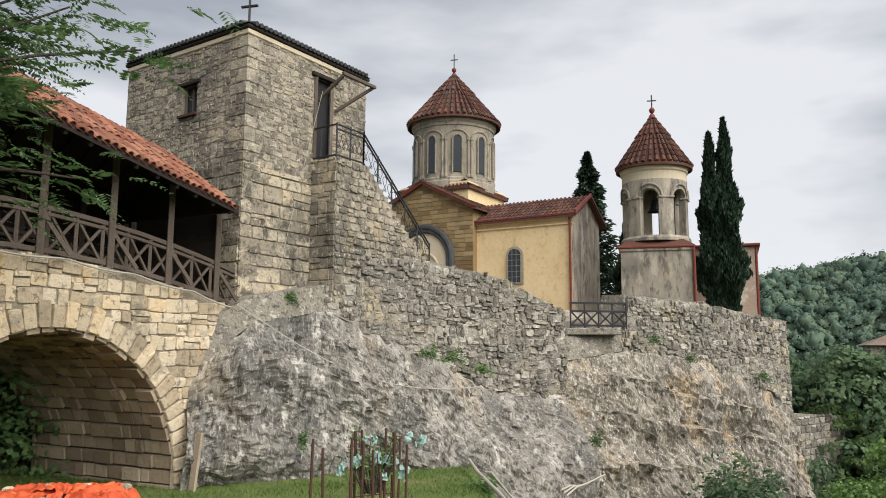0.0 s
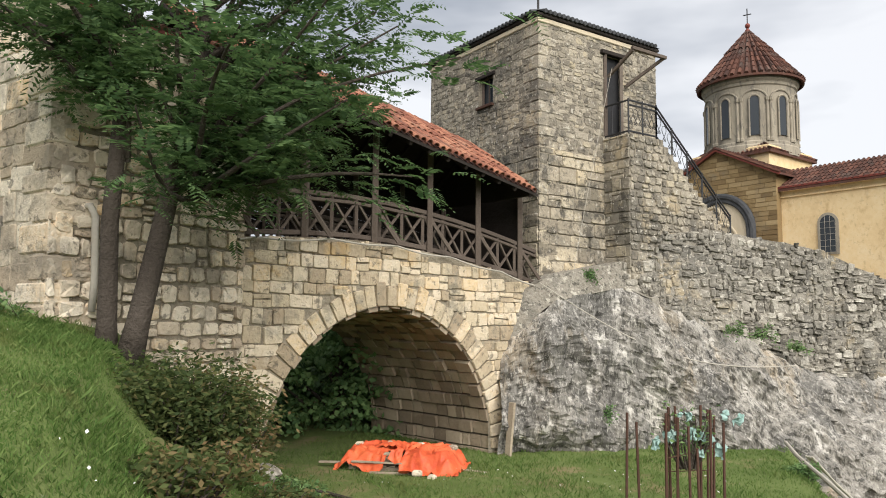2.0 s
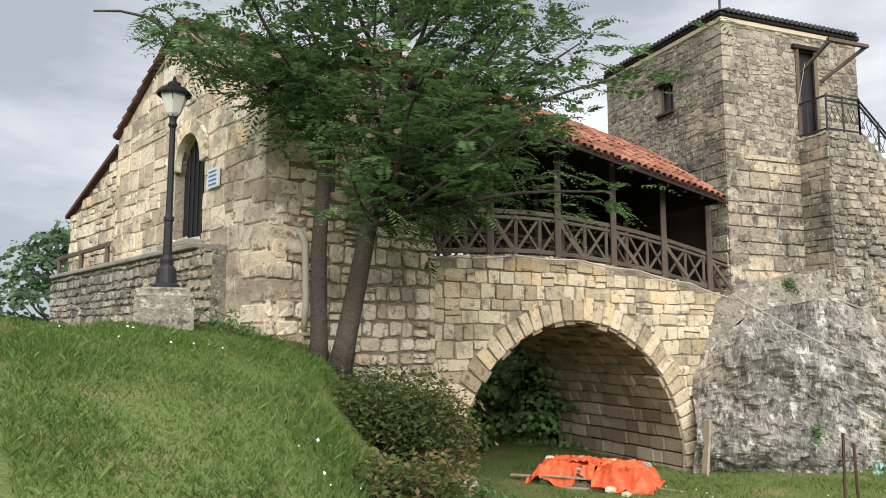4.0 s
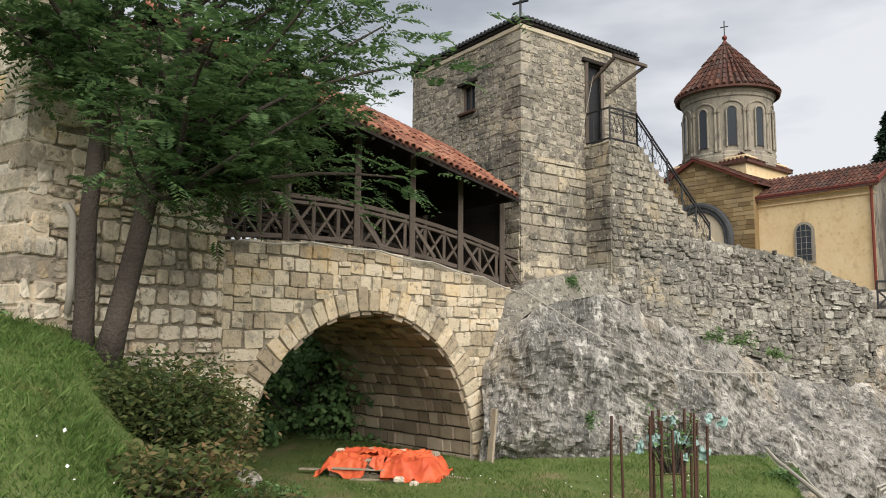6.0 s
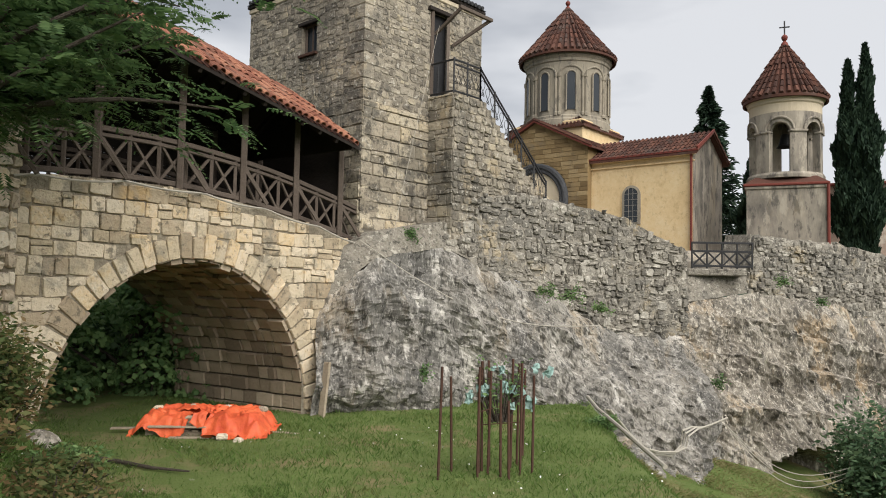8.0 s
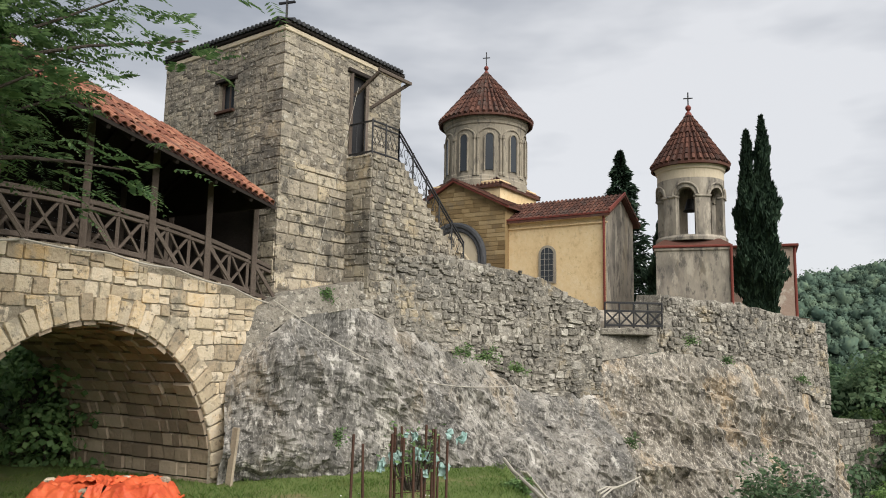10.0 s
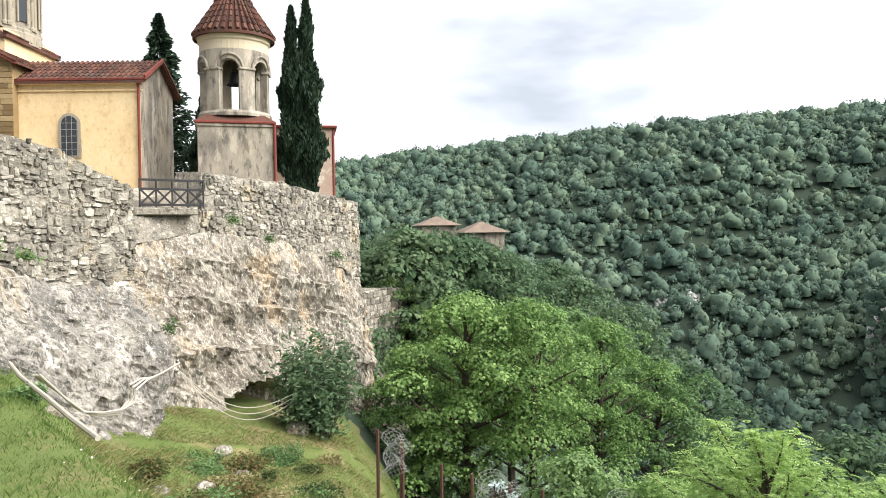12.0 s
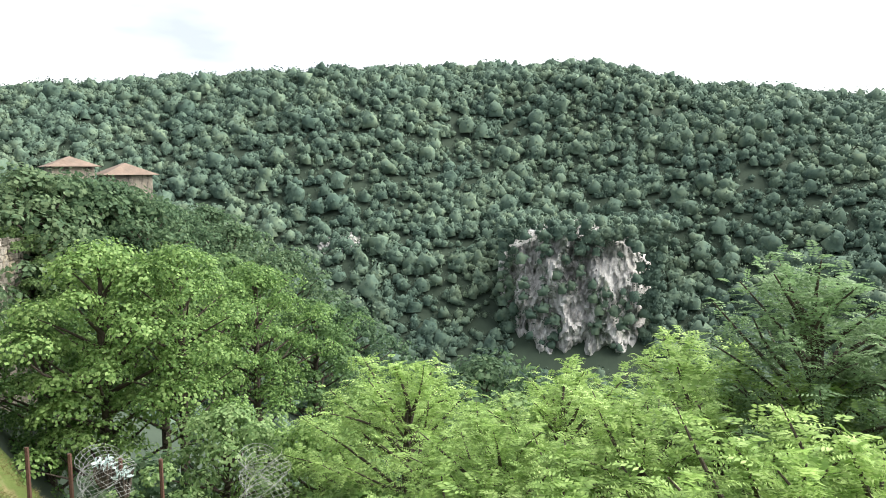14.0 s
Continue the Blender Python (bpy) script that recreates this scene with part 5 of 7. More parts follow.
def build_lamp():
    x, y, z = -7.15, 9.1, 2.72
    lamp = thing("street_lamp", (x, y, z), "black cast iron street lamp on a concrete plinth", "street lamp")
    part("plinth", Geo().box((x, y, z + 0.24), (0.8, 0.8, 0.6), turn=0.6, bevel=0.04).box((x, y, z + 0.56), (0.68, 0.68, 0.12), turn=0.6, bevel=0.03), M_MORTAR, lamp)
    b = z + 0.6
    part("base", Geo().lathe((x, y), [(0.20, b), (0.20, b + 0.06), (0.15, b + 0.1), (0.13, b + 0.3), (0.09, b + 0.36), (0.10, b + 0.44), (0.065, b + 0.5)], 16), M_IRON, lamp)
    part("pole", Geo().lathe((x, y), [(0.065, b + 0.5), (0.06, b + 1.0), (0.075, b + 1.02), (0.075, b + 1.06), (0.05, b + 1.1), (0.042, b + 2.4), (0.07, b + 2.45), (0.05, b + 2.51), (0.06, b + 2.59)], 12), M_IRON, lamp)
    t = b + 2.57
    part("lantern_glass", Geo().lathe((x, y), [(0.05, t), (0.11, t + 0.06), (0.2, t + 0.30), (0.2, t + 0.34)], 6), M_LAMPGLASS, lamp)
    part("lantern_frame", Geo().lathe((x, y), [(0.245, t + 0.33), (0.26, t + 0.36), (0.2, t + 0.43), (0.1, t + 0.48), (0.09, t + 0.53), (0.03, t + 0.56), (0.02, t + 0.63)], 12), M_IRON, lamp)
    for k in range(6):
        a = math.pi * k / 3
        part("lantern_rib", Geo().beam((x + 0.055 * math.cos(a), y + 0.055 * math.sin(a), t), (x + 0.21 * math.cos(a), y + 0.21 * math.sin(a), t + 0.34), 0.015, 0.02), M_IRON, lamp)


build_lamp()

# ---- church ----
CC, CA, CB = (16.0, 28.9), radians(-50), radians(40)
YARD = 4.0


def arch_outline(s, w, z0, z1, n=14):
    """Round-headed opening."""
    r = w / 2
    return [(s - r, z0)] + [(s - r * math.cos(math.pi * k / n), z1 - r + r * math.sin(math.pi * k / n)) for k in range(n + 1)] + [(s + r, z0)]


def tube_tiles(quad, pitch, rad):
    """Rows of barrel tiles over a roof plane: eave left, eave right, top right, top left."""
    g = Geo()
    a, b, c, d = (Vector(v) for v in quad)
    n = max(2, int((b - a).length / pitch))
    for i in range(n + 1):
        f = i / n
        p, q = a.lerp(b, f), d.lerp(c, f)
        m = max(1, int((q - p).length / 0.34))
        if (q - p).length < 0.1:
            continue
        for k in range(m):
            g.tube([p.lerp(q, k / m) + Vector((0, 0, 0.035)), p.lerp(q, (k + 1) / m + 0.02) + Vector((0, 0, 0.01))], [rad, rad * 0.8], 5)
    return g


def slab_of(quad, thick):
    vs = [Vector(v) for v in quad]
    vs += [v - Vector((0, 0, thick)) for v in vs]
    return Geo().add(vs, [(0, 1, 2, 3), (7, 6, 5, 4), (0, 4, 5, 1), (1, 5, 6, 2), (2, 6, 7, 3), (3, 7, 4, 0)])


def build_church():
    church = thing("church", (13.5, 35, YARD), "yellow plastered church with a round drum and conical tile dome", "church")
    # nave, right of the transept
    L, D, EZ, RZ = 5.0, 3.5, 8.5, 9.5
    nave = Geo()
    pr = [(0, YARD), (D, YARD), (D, EZ), (D / 2, RZ), (0, EZ)]
    nave.prism(pr, CC, CB, 0.0, 10.0)
    w = part("nave_wall", nave, M_YELLOW, church)
    part("end_wall_stucco", Geo().prism([(0.02, YARD), (D - 0.02, YARD), (D - 0.02, EZ), (D / 2, RZ - 0.02), (0.02, EZ)], CC, CB, -0.02, 0.05), M_STUCCO, w)
    for (lo, hi) in ((-0.25, D / 2), (D + 0.25, D / 2)):
        zz = lambda s: RZ + 0.06 - abs(s - D / 2) * (RZ - EZ) / (D / 2)
        a, b = on(CC, CA, 0.25, -lo, zz(lo)), on(CC, CA, -9.8, -lo, zz(lo))
        c, d = on(CC, CA, -9.8, -hi, zz(hi)), on(CC, CA, 0.25, -hi, zz(hi))
        part("nave_roof", slab_of((a, b, c, d), 0.1), M_TILE_RED, church)
        tagged(part("nave_tiles", tube_tiles((a, b, c, d), 0.2, 0.075), M_TILE_RED, church), kind="stuff")
    part("cornice", Geo().beam(on(CC, CA, 0.12, 0.06, EZ - 0.1), on(CC, CA, -5.0, 0.06, EZ - 0.1), 0.16, 0.14), M_YELLOW, church)
    part("cornice", Geo().beam(on(CC, CA, 0.1, 0.04, EZ - 0.42), on(CC, CA, -5.0, 0.04, EZ - 0.42), 0.08, 0.05), M_YELLOW, church)
    part("gutter", Geo().beam(on(CC, CA, 0.3, 0.22, EZ - 0.02), on(CC, CA, -5.0, 0.22, EZ - 0.02), 0.09, 0.09), M_RED, church)
    part("downpipe", Geo().tube([on(CC, CA, -0.03, 0.22, EZ), on(CC, CA, -0.03, 0.1, EZ - 0.3), on(CC, CA, -0.03, 0.1, YARD)], 0.055, 8), M_RED, church)
    part("gable_trim", Geo().beam(on(CC, CA, 0.28, 0.25, EZ + 0.05), on(CC, CA, 0.28, -D / 2, RZ + 0.12), 0.06, 0.14), M_RED, church)
    # nave window
    ws, wz0, wz1, ww = -2.7, 5.6, 7.12, 0.62
    part("window_surround", Geo().prism(arch_outline(ws, ww + 0.22, wz0 - 0.08, wz1 + 0.11)[::-1], CC, CA, -0.07, 0.0), M_DRUM, church)
    wi = part("window", Geo().prism(arch_outline(ws, ww, wz0, wz1)[::-1], CC, CA, -0.085, -0.07), M_GLASS, church)
    gr = Geo()
    for k in range(4):
        s = ws - ww / 2 + ww * k / 3
        gr.beam(on(CC, CA, s, 0.11, wz0), on(CC, CA, s, 0.11, wz1 - (0.3 if k in (0, 3) else 0.03)), 0.01, 0.01)
    for k in range(6):
        z = wz0 + k * 0.25
        gr.beam(on(CC, CA, ws - ww / 2, 0.11, z), on(CC, CA, ws + ww / 2, 0.11, z), 0.01, 0.01)
    part("window_grille", gr, M_CABLE, wi)
    # transept with a blind arch
    t0, t1, tz, ta, deep = -10.1, -4.65, 9.2, 10.55, 0.35
    tm = (t0 + t1) / 2
    part("transept_wall", Geo().prism([(t0, YARD), (t1, YARD), (t1, tz), (tm, ta), (t0, tz)], CC, CA, -deep, 5.0), M_OCHRE, church)
    blocks = Geo()
    for s, z, w_, h, l in coursed(71, t0, t1, YARD, ta, (0.19, 0.23), (0.4, 0.8), lambda s, z, w_, h: s - w_ / 2 > t0 - 0.05 and s + w_ / 2 < t1 + 0.05 and z + h / 2 < ta - 0.12 - abs(s - tm) * (ta - tz) / (t1 - tm) and math.hypot(s - tm, max(0, z - 6.9)) > 1.75, 0):
        blocks.box(on(CC, CA, s, deep, z), (w_ - 0.012, 0.05, h - 0.02), turn=CA, bevel=0.008)
    tagged(part("ashlar", blocks, M_OCHRE, church), kind="stuff")
    part("tympanum", Geo().prism(arch_outline(tm, 2.9, YARD, 8.25, 20)[::-1], CC, CA, -deep - 0.02, -deep), M_BEIGE, church)
    for rad, d, th in ((1.62, 0.14, 0.2), (1.42, 0.09, 0.12)):
        ring = [on(CC, CA, tm + rad * math.cos(t), deep + d * 0.5, 6.8 + rad * math.sin(t)) for t in np.linspace(0, math.pi, 25)]
        part("archivolt", Geo().tube([on(CC, CA, tm + rad, deep + d * 0.5, YARD), *ring, on(CC, CA, tm - rad, deep + d * 0.5, YARD)], th / 2 + 0.05, 8), M_SLATE, church)
    for rad, cx, cz in ((0.42, tm - 0.35, 7.55), (0.75, tm + 0.1, 6.4)):
        part("carved_ring", Geo().tube([on(CC, CA, cx + rad * math.cos(t), deep + 0.05, cz + rad * math.sin(t)) for t in np.linspace(0, 2 * math.pi, 25)], 0.06, 6), M_BEIGE, church)
    for sgn, e in ((1, t1), (-1, t0)):
        a, b = on(CC, CA, e + sgn * 0.3, deep + 0.25, tz - 0.1), on(CC, CA, e + sgn * 0.3, -6, tz - 0.1)
        c, d = on(CC, CA, tm, -6, ta + 0.08), on(CC, CA, tm, deep + 0.25, ta + 0.08)
        part("transept_roof", slab_of((a, b, c, d), 0.09), M_TILE_RED, church)
        tagged(part("transept_tiles", tube_tiles((a, b, c, d), 0.2, 0.075), M_TILE_RED, church), kind="stuff")
        part("rake_trim", Geo().beam(a + Vector((0, 0, -0.05)), d + Vector((0, 0, -0.05)), 0.05, 0.13), M_RED, church)
    # square base and drum
    dx, dy = 13.5, 37.07
    part("drum_base", Geo().box((dx, dy, 9.7), (4.0, 4.0, 2.4), turn=CB, bevel=0.03), M_YELLOW, church)
    rot = Matrix.Rotation(CB, 3, "Z")
    low = [rot @ Vector((sx * 2.16, sy * 2.16, 0)) + Vector((dx, dy, 10.62)) for sx, sy in ((-1, -1), (1, -1), (1, 1), (-1, 1))]
    high = [rot @ Vector((sx * 1.5, sy * 1.5, 0)) + Vector((dx, dy, 11.1)) for sx, sy in ((-1, -1), (1, -1), (1, 1), (-1, 1))]
    for i in range(4):
        j = (i + 1) % 4
        part("shoulder_roof", slab_of((low[i], low[j], high[j], high[i]), 0.12), M_TILE_RED, church)
        tagged(part("shoulder_tiles", tube_tiles((low[i], low[j], high[j], high[i]), 0.22, 0.07), M_TILE_RED, church), kind="stuff")
    R = 2.1
    drum = part("drum", Geo().lathe((dx, dy), [(2.2, 10.6), (2.2, 11.02), (2.15, 11.08), (2.15, 11.2), (R, 11.26), (R, 13.9), (R + 0.06, 13.95), (R + 0.06, 14.08), (R + 0.16, 14.2), (R + 0.16, 14.45)], 48), M_DRUM, church)
    view = math.atan2(0.7 - dy, 0.26 - dx)
    for k in range(10):
        a = view + radians(5 + 36 * k)
        p = (dx + R * math.cos(a), dy + R * math.sin(a))
        fa = a + math.pi / 2
        win = part("drum_window", Geo().prism(arch_outline(0, 0.42, 11.5, 13.4)[::-1], p, fa, -0.05, 0.05), M_GLASS, drum)
        ring = [on(p, fa, 0.24 * math.cos(t), 0.06, 13.18 + 0.24 * math.sin(t)) for t in np.linspace(0, math.pi, 11)]
        part("window_moulding", Geo().tube([on(p, fa, 0.24, 0.06, 11.45), *ring, on(p, fa, -0.24, 0.06, 11.45)], 0.045, 6), M_DRUM, win)
        ring = [on(p, fa, 0.58 * math.cos(t), 0.03 - 0.09 * abs(math.cos(t)), 13.22 + 0.46 * math.sin(t)) for t in np.linspace(0, math.pi, 13)]
        part("blind_arch", Geo().tube(ring, 0.05, 6), M_DRUM, drum)
        c = a + radians(18)
        for e in (-0.09, 0.09):
            q = (dx + (R + 0.02) * math.cos(c + e / R), dy + (R + 0.02) * math.sin(c + e / R))
            part("colonnette", Geo().lathe(q, [(0.1, 11.22), (0.1, 11.34), (0.065, 11.4), (0.065, 13.1), (0.1, 13.16), (0.11, 13.3)], 8), M_DRUM, drum)
    cone_roof(church, dx, dy, 2.46, 14.38, 17.4, 48)
    finial(church, dx, dy, 17.35, 1.15)
    # rear body
    part("apse", Geo().box((dx + 3.2, dy + 2.6, 6.8), (9, 7, 5.6), turn=CB, bevel=0.02), M_STUCCO, church)


def cone_roof(parent, x, y, rad, z0, z1, n):
    part("cone_roof", Geo().lathe((x, y), [(rad - 0.05, z0 - 0.12), (rad + 0.03, z0 - 0.1), (rad + 0.03, z0), (rad * 0.97, z0 + 0.05), (0.02, z1)], 48), M_TILE_RED, parent)
    g = Geo()
    rows = 9
    for k in range(rows):
        f0, f1 = k / rows, (k + 1) / rows
        m = max(8, int(n * (1 - f0 * 0.0) * (1 if k < 5 else 0.5)))
        r0, r1 = rad * (1 - f0) + 0.03, rad * (1 - f1) + 0.02
        for i in range(m):
            a = 2 * math.pi * (i + 0.5 * (k >= 5)) / m
            half = math.pi * r0 / m * 0.62
            p = Vector((x + r0 * math.cos(a), y + r0 * math.sin(a), z0 + (z1 - z0) * f0 + 0.05))
            q = Vector((x + r1 * math.cos(a), y + r1 * math.sin(a), z0 + (z1 - z0) * f1 + 0.02))
            g.tube([p, q], [half, max(0.015, half * r1 / r0)], 5)
    tagged(part("cone_tiles", g, M_TILE_RED, parent), kind="stuff")


def finial(parent, x, y, z, h):
    f = part("finial", Geo().lathe((x, y), [(0.16, z - 0.1), (0.12, z + 0.02), (0.05, z + 0.1), (0.11, z + 0.18), (0.13, z + 0.26), (0.1, z + 0.33), (0.03, z + 0.38)], 12), M_RED, parent)
    part("cross", Geo().beam((x, y, z + 0.3), (x, y, z + h), 0.045, 0.045).beam((x - 0.17, y + 0.1, z + h * 0.72), (x + 0.17, y - 0.1, z + h * 0.72), 0.045, 0.045), M_IRON, f)


build_church()


# ---- bell tower ----
def build_bell_tower():
    x, y = 19.34, 27.57
    ta = radians(-35)
    bt = thing("bell_tower", (x, y, YARD), "round open belfry with a conical tile roof on a stucco base", "bell tower")
    part("base", Geo().box((x, y, 5.4), (2.84, 2.84, 2.9), turn=ta, bevel=0.03), M_STUCCO, bt)
    part("base_roof", Geo().box((x, y, 6.86), (3.06, 3.06, 0.1), turn=ta, bevel=0.02), M_RED, bt)
    part("base_cornice", Geo().box((x, y, 6.75), (2.96, 2.96, 0.12), turn=ta, bevel=0.02), M_STUCCO, bt)
    hip = Matrix.Rotation(ta, 3, "Z")
    low = [hip @ Vector((sx * 1.5, sy * 1.5, 0)) + Vector((x, y, 6.91)) for sx, sy in ((-1, -1), (1, -1), (1, 1), (-1, 1))]
    high = [hip @ Vector((sx * 1.1, sy * 1.1, 0)) + Vector((x, y, 7.2)) for sx, sy in ((-1, -1), (1, -1), (1, 1), (-1, 1))]
    part("base_tiles", Geo().add(low + high, [(i, (i + 1) % 4, 4 + (i + 1) % 4, 4 + i) for i in range(4)] + [(4, 5, 6, 7)]), M_TILE_RED, bt)
    R, z0, z1 = 1.36, 7.15, 10.35
    part("floor", Geo().lathe((x, y), [(0.01, z0), (R + 0.1, z0), (R + 0.1, z0 + 0.12), (R + 0.03, z0 + 0.22), (0.01, z0 + 0.22)], 32), M_STUCCO, bt)
    # six openings between piers
    n, op = 6, radians(33)
    view = math.atan2(0.7 - y, 0.26 - x)
    inner = R - 0.3
    head, spring = 9.35, 8.98
    for k in range(n):
        mid = view + radians(-9) + 2 * math.pi * k / n
        g = Geo()
        # pier centred between openings
        c = mid + math.pi / n
        a0, a1 = c - (math.pi / n - op / 2), c + (math.pi / n - op / 2)
        m = 6
        vs = []
        for z in (z0 + 0.2, spring):
            for rr in (R, inner):
                vs += [(x + rr * math.cos(a0 + (a1 - a0) * i / m), y + rr * math.sin(a0 + (a1 - a0) * i / m), z) for i in range(m + 1)]
        q = m + 1
        fs = [(i, i + 1, 2 * q + i + 1, 2 * q + i) for i in range(m)] + [(q + i + 1, q + i, 3 * q + i, 3 * q + i + 1) for i in range(m)]
        fs += [(0, 2 * q, 3 * q, q), (m, q + m, 3 * q + m, 2 * q + m)]
        g.add(vs, fs)
        part("pier", g, M_STUCCO, bt)
        part("pier_cap", Geo().box((x + (R - 0.1) * math.cos(c), y + (R - 0.1) * math.sin(c), spring), (0.3, 2 * (R - 0.05) * math.sin(math.pi / n - op / 2) + 0.06, 0.09), turn=c, bevel=0.02), M_STUCCO, bt)
        # wall above with arched head
        g = Geo()
        m = 20
        vs = []
        for i in range(m + 1):
            a = mid - math.pi / n + 2 * math.pi / n * i / m
            u = (a - mid) / (op / 2)
            zb = spring + (head - spring) * math.sqrt(max(0, 1 - u * u)) if abs(u) < 1 else spring
            for rr in (R, inner):
                for z in (zb, 9.75):
                    vs.append((x + rr * math.cos(a), y + rr * math.sin(a), z))
        fs = []
        for i in range(m):
            b = 4 * i
            fs += [(b, b + 4, b + 5, b + 1), (b + 2, b + 3, b + 7, b + 6), (b, b + 2, b + 6, b + 4)]
        g.add(vs, fs)
        part("arch", g, M_STUCCO, bt)
        hood = [Vector((x + (R + 0.03) * math.cos(mid + op * 0.66 * math.cos(t)), y + (R + 0.03) * math.sin(mid + op * 0.66 * math.cos(t)), spring + 0.05 + (head - spring + 0.14) * math.sin(t))) for t in np.linspace(0, math.pi, 13)]
        part("hood_mould", Geo().tube(hood, 0.045, 6), M_STUCCO, bt)
    part("frieze", Geo().lathe((x, y), [(R, 9.74), (R, 10.1), (R + 0.06, 10.15), (R + 0.06, 10.25), (R + 0.14, 10.38), (0.1, 10.4)], 40), M_BEIGE, bt)
    part("bell", Geo().lathe((x, y), [(0.02, 9.1), (0.14, 9.08), (0.2, 8.9), (0.25, 8.65), (0.34, 8.55)], 16), M_IRON, bt)
    cone_roof(bt, x, y, 1.58, 10.4, 12.9, 36)
    finial(bt, x, y, 12.85, 0.95)
    fo = Vector((x, y, 0)) + hip @ Vector((1.47, -1.47, 0))
    part("downpipe", Geo().tube([(fo.x, fo.y, 6.85), (fo.x, fo.y, 4.2)], 0.06, 8), M_RED, bt)


build_bell_tower()


def build_balcony():
    a, b, z = Vector((13.68, 24.94, 0)), Vector((15.72, 24.46, 0)), 3.42
    mid, ang = (a + b) / 2, math.atan2(b.y - a.y, b.x - a.x)
    ob = thing("balcony", (mid.x, mid.y, z), "concrete balcony slab with a dark crossed metal railing", "balcony")
    part("slab", Geo().box((mid.x - 0.1, mid.y + 0.6, z - 0.12), ((b - a).length, 1.7, 0.24), turn=ang, bevel=0.03), M_MORTAR, ob)
    n = 4
    for zo in (0.1, 0.62, 0.92):
        part("rail", Geo().beam((a.x, a.y - 0.1, z + zo), (b.x, b.y - 0.1, z + zo), 0.06, 0.075), M_IRON, ob)
    for i in range(n + 1):
        p = a.lerp(b, i / n)
        part("post", Geo().beam((p.x, p.y - 0.1, z), (p.x, p.y - 0.1, z + 0.95), 0.05, 0.05), M_IRON, ob)
        if i < n:
            q = a.lerp(b, (i + 1) / n)
            for s, t in ((0.1, 0.62), (0.62, 0.1)):
                part("brace", Geo().beam((p.x, p.y - 0.1, z + s), (q.x, q.y - 0.1, z + t), 0.05, 0.055), M_IRON, ob)
    for p, q in ((b, Vector((16.5, 25.9, 0))),):
        part("rail", Geo().beam((p.x, p.y - 0.1, z + 0.92), (q.x, q.y, z + 0.92), 0.05, 0.05), M_IRON, ob)


build_balcony()


def build_guest_house():
    g = thing("guest_house", (24.6, 30.3, YARD), "small faded pink house with red corner pipes behind the cypress", "house")
    part("wall", Geo().box((25.3, 30.6, 5.6), (2.9, 3.4, 3.8), turn=radians(-40), bevel=0.02), M_PINK, g)
    part("roof", Geo().box((25.3, 30.6, 7.55), (3.3, 3.8, 0.12), turn=radians(-40), bevel=0.02), M_RED, g)
    for x, y in ((25.35, 28.38), (26.6, 29.9)):
        part("downpipe", Geo().tube([(x, y, 7.5), (x, y, 3.7)], 0.07, 8), M_RED, g)


build_guest_house()

# far houses on the shoulder of the gorge
def far_house(name, x, y, z, w, d, h, turn):
    ob = thing(name, (x, y, z), "small far house with a faded brown hipped tile roof", "house", group="far houses")
    part("wall", Geo().box((x, y, z + h / 2 - 1), (w, d, h + 2), turn=turn, bevel=0.02), M_STUCCO, ob)
    rot = Matrix.Rotation(turn, 3, "Z")
    low = [rot @ Vector((sx * (w / 2 + 0.4), sy * (d / 2 + 0.4), 0)) + Vector((x, y, z + h)) for sx, sy in ((-1, -1), (1, -1), (1, 1), (-1, 1))]
    top = [rot @ Vector((sx * w * 0.12, 0, 0)) + Vector((x, y, z + h + w * 0.27)) for sx in (-1, 1)]
    part("roof", Geo().add(low + top, [(0, 1, 5, 4), (1, 2, 5), (2, 3, 4, 5), (3, 0, 4), (3, 2, 1, 0)]), M_TILE_OLD, ob)
    for k in (-0.28, 0.28):
        p = rot @ Vector((k * w, -d / 2 - 0.02, 0)) + Vector((x, y, z + h - 0.9))
        part("window", Geo().box(p, (0.7, 0.08, 0.9), turn=turn, bevel=0.01), M_GLASS, ob)


far_house("far_house", 47.0, 40.3, 0.3, 2.7, 2.7, 2.8, 0.9)
far_house("far_house", 49.3, 37.6, 0.1, 3.2, 3.0, 2.4, 0.9)

# low retaining wall beyond the cliff
low_wall = tagged(part("retaining_wall", Geo().prism([(-1, -9), (16, -9), (16, -1.0), (7, -0.7), (-1, -0.1)], (27.2, 28.0), radians(20), 0.0, 0.6), M_MORTAR), "grey stone retaining wall among the trees", "wall", kind="structure")
lay(low_wall, (27.2, 28.0), radians(20), coursed(88, -1, 16, -4, -0.3, (0.25, 0.4), (0.35, 0.7), lambda s, z, w, h: z + h / 2 < -0.15 - 0.055 * s, 0.6), M_TOWER, M_WALL_I, 0, 0.05, 0.02, 14, rough=True)

# ---- plants ----
def leaf_quads(centres, size, rng, flat=0.5):
    """One bent diamond leaf at each centre."""
    n = len(centres)
    way = rng.normal(size=(n, 3))
    way[:, 2] *= flat
    way /= np.linalg.norm(way, axis=1, keepdims=True)
    other = np.cross(way, rng.normal(size=(n, 3)) * [0.6, 0.6, 1.0])
    other /= np.linalg.norm(other, axis=1, keepdims=True) + 1e-9
    s = size * rng.uniform(0.6, 1.3, (n, 1))
    v = np.stack([centres - way * s, centres + other * s * 0.45, centres + way * s, centres - other * s * 0.45], 1).reshape(-1, 3)
    return v


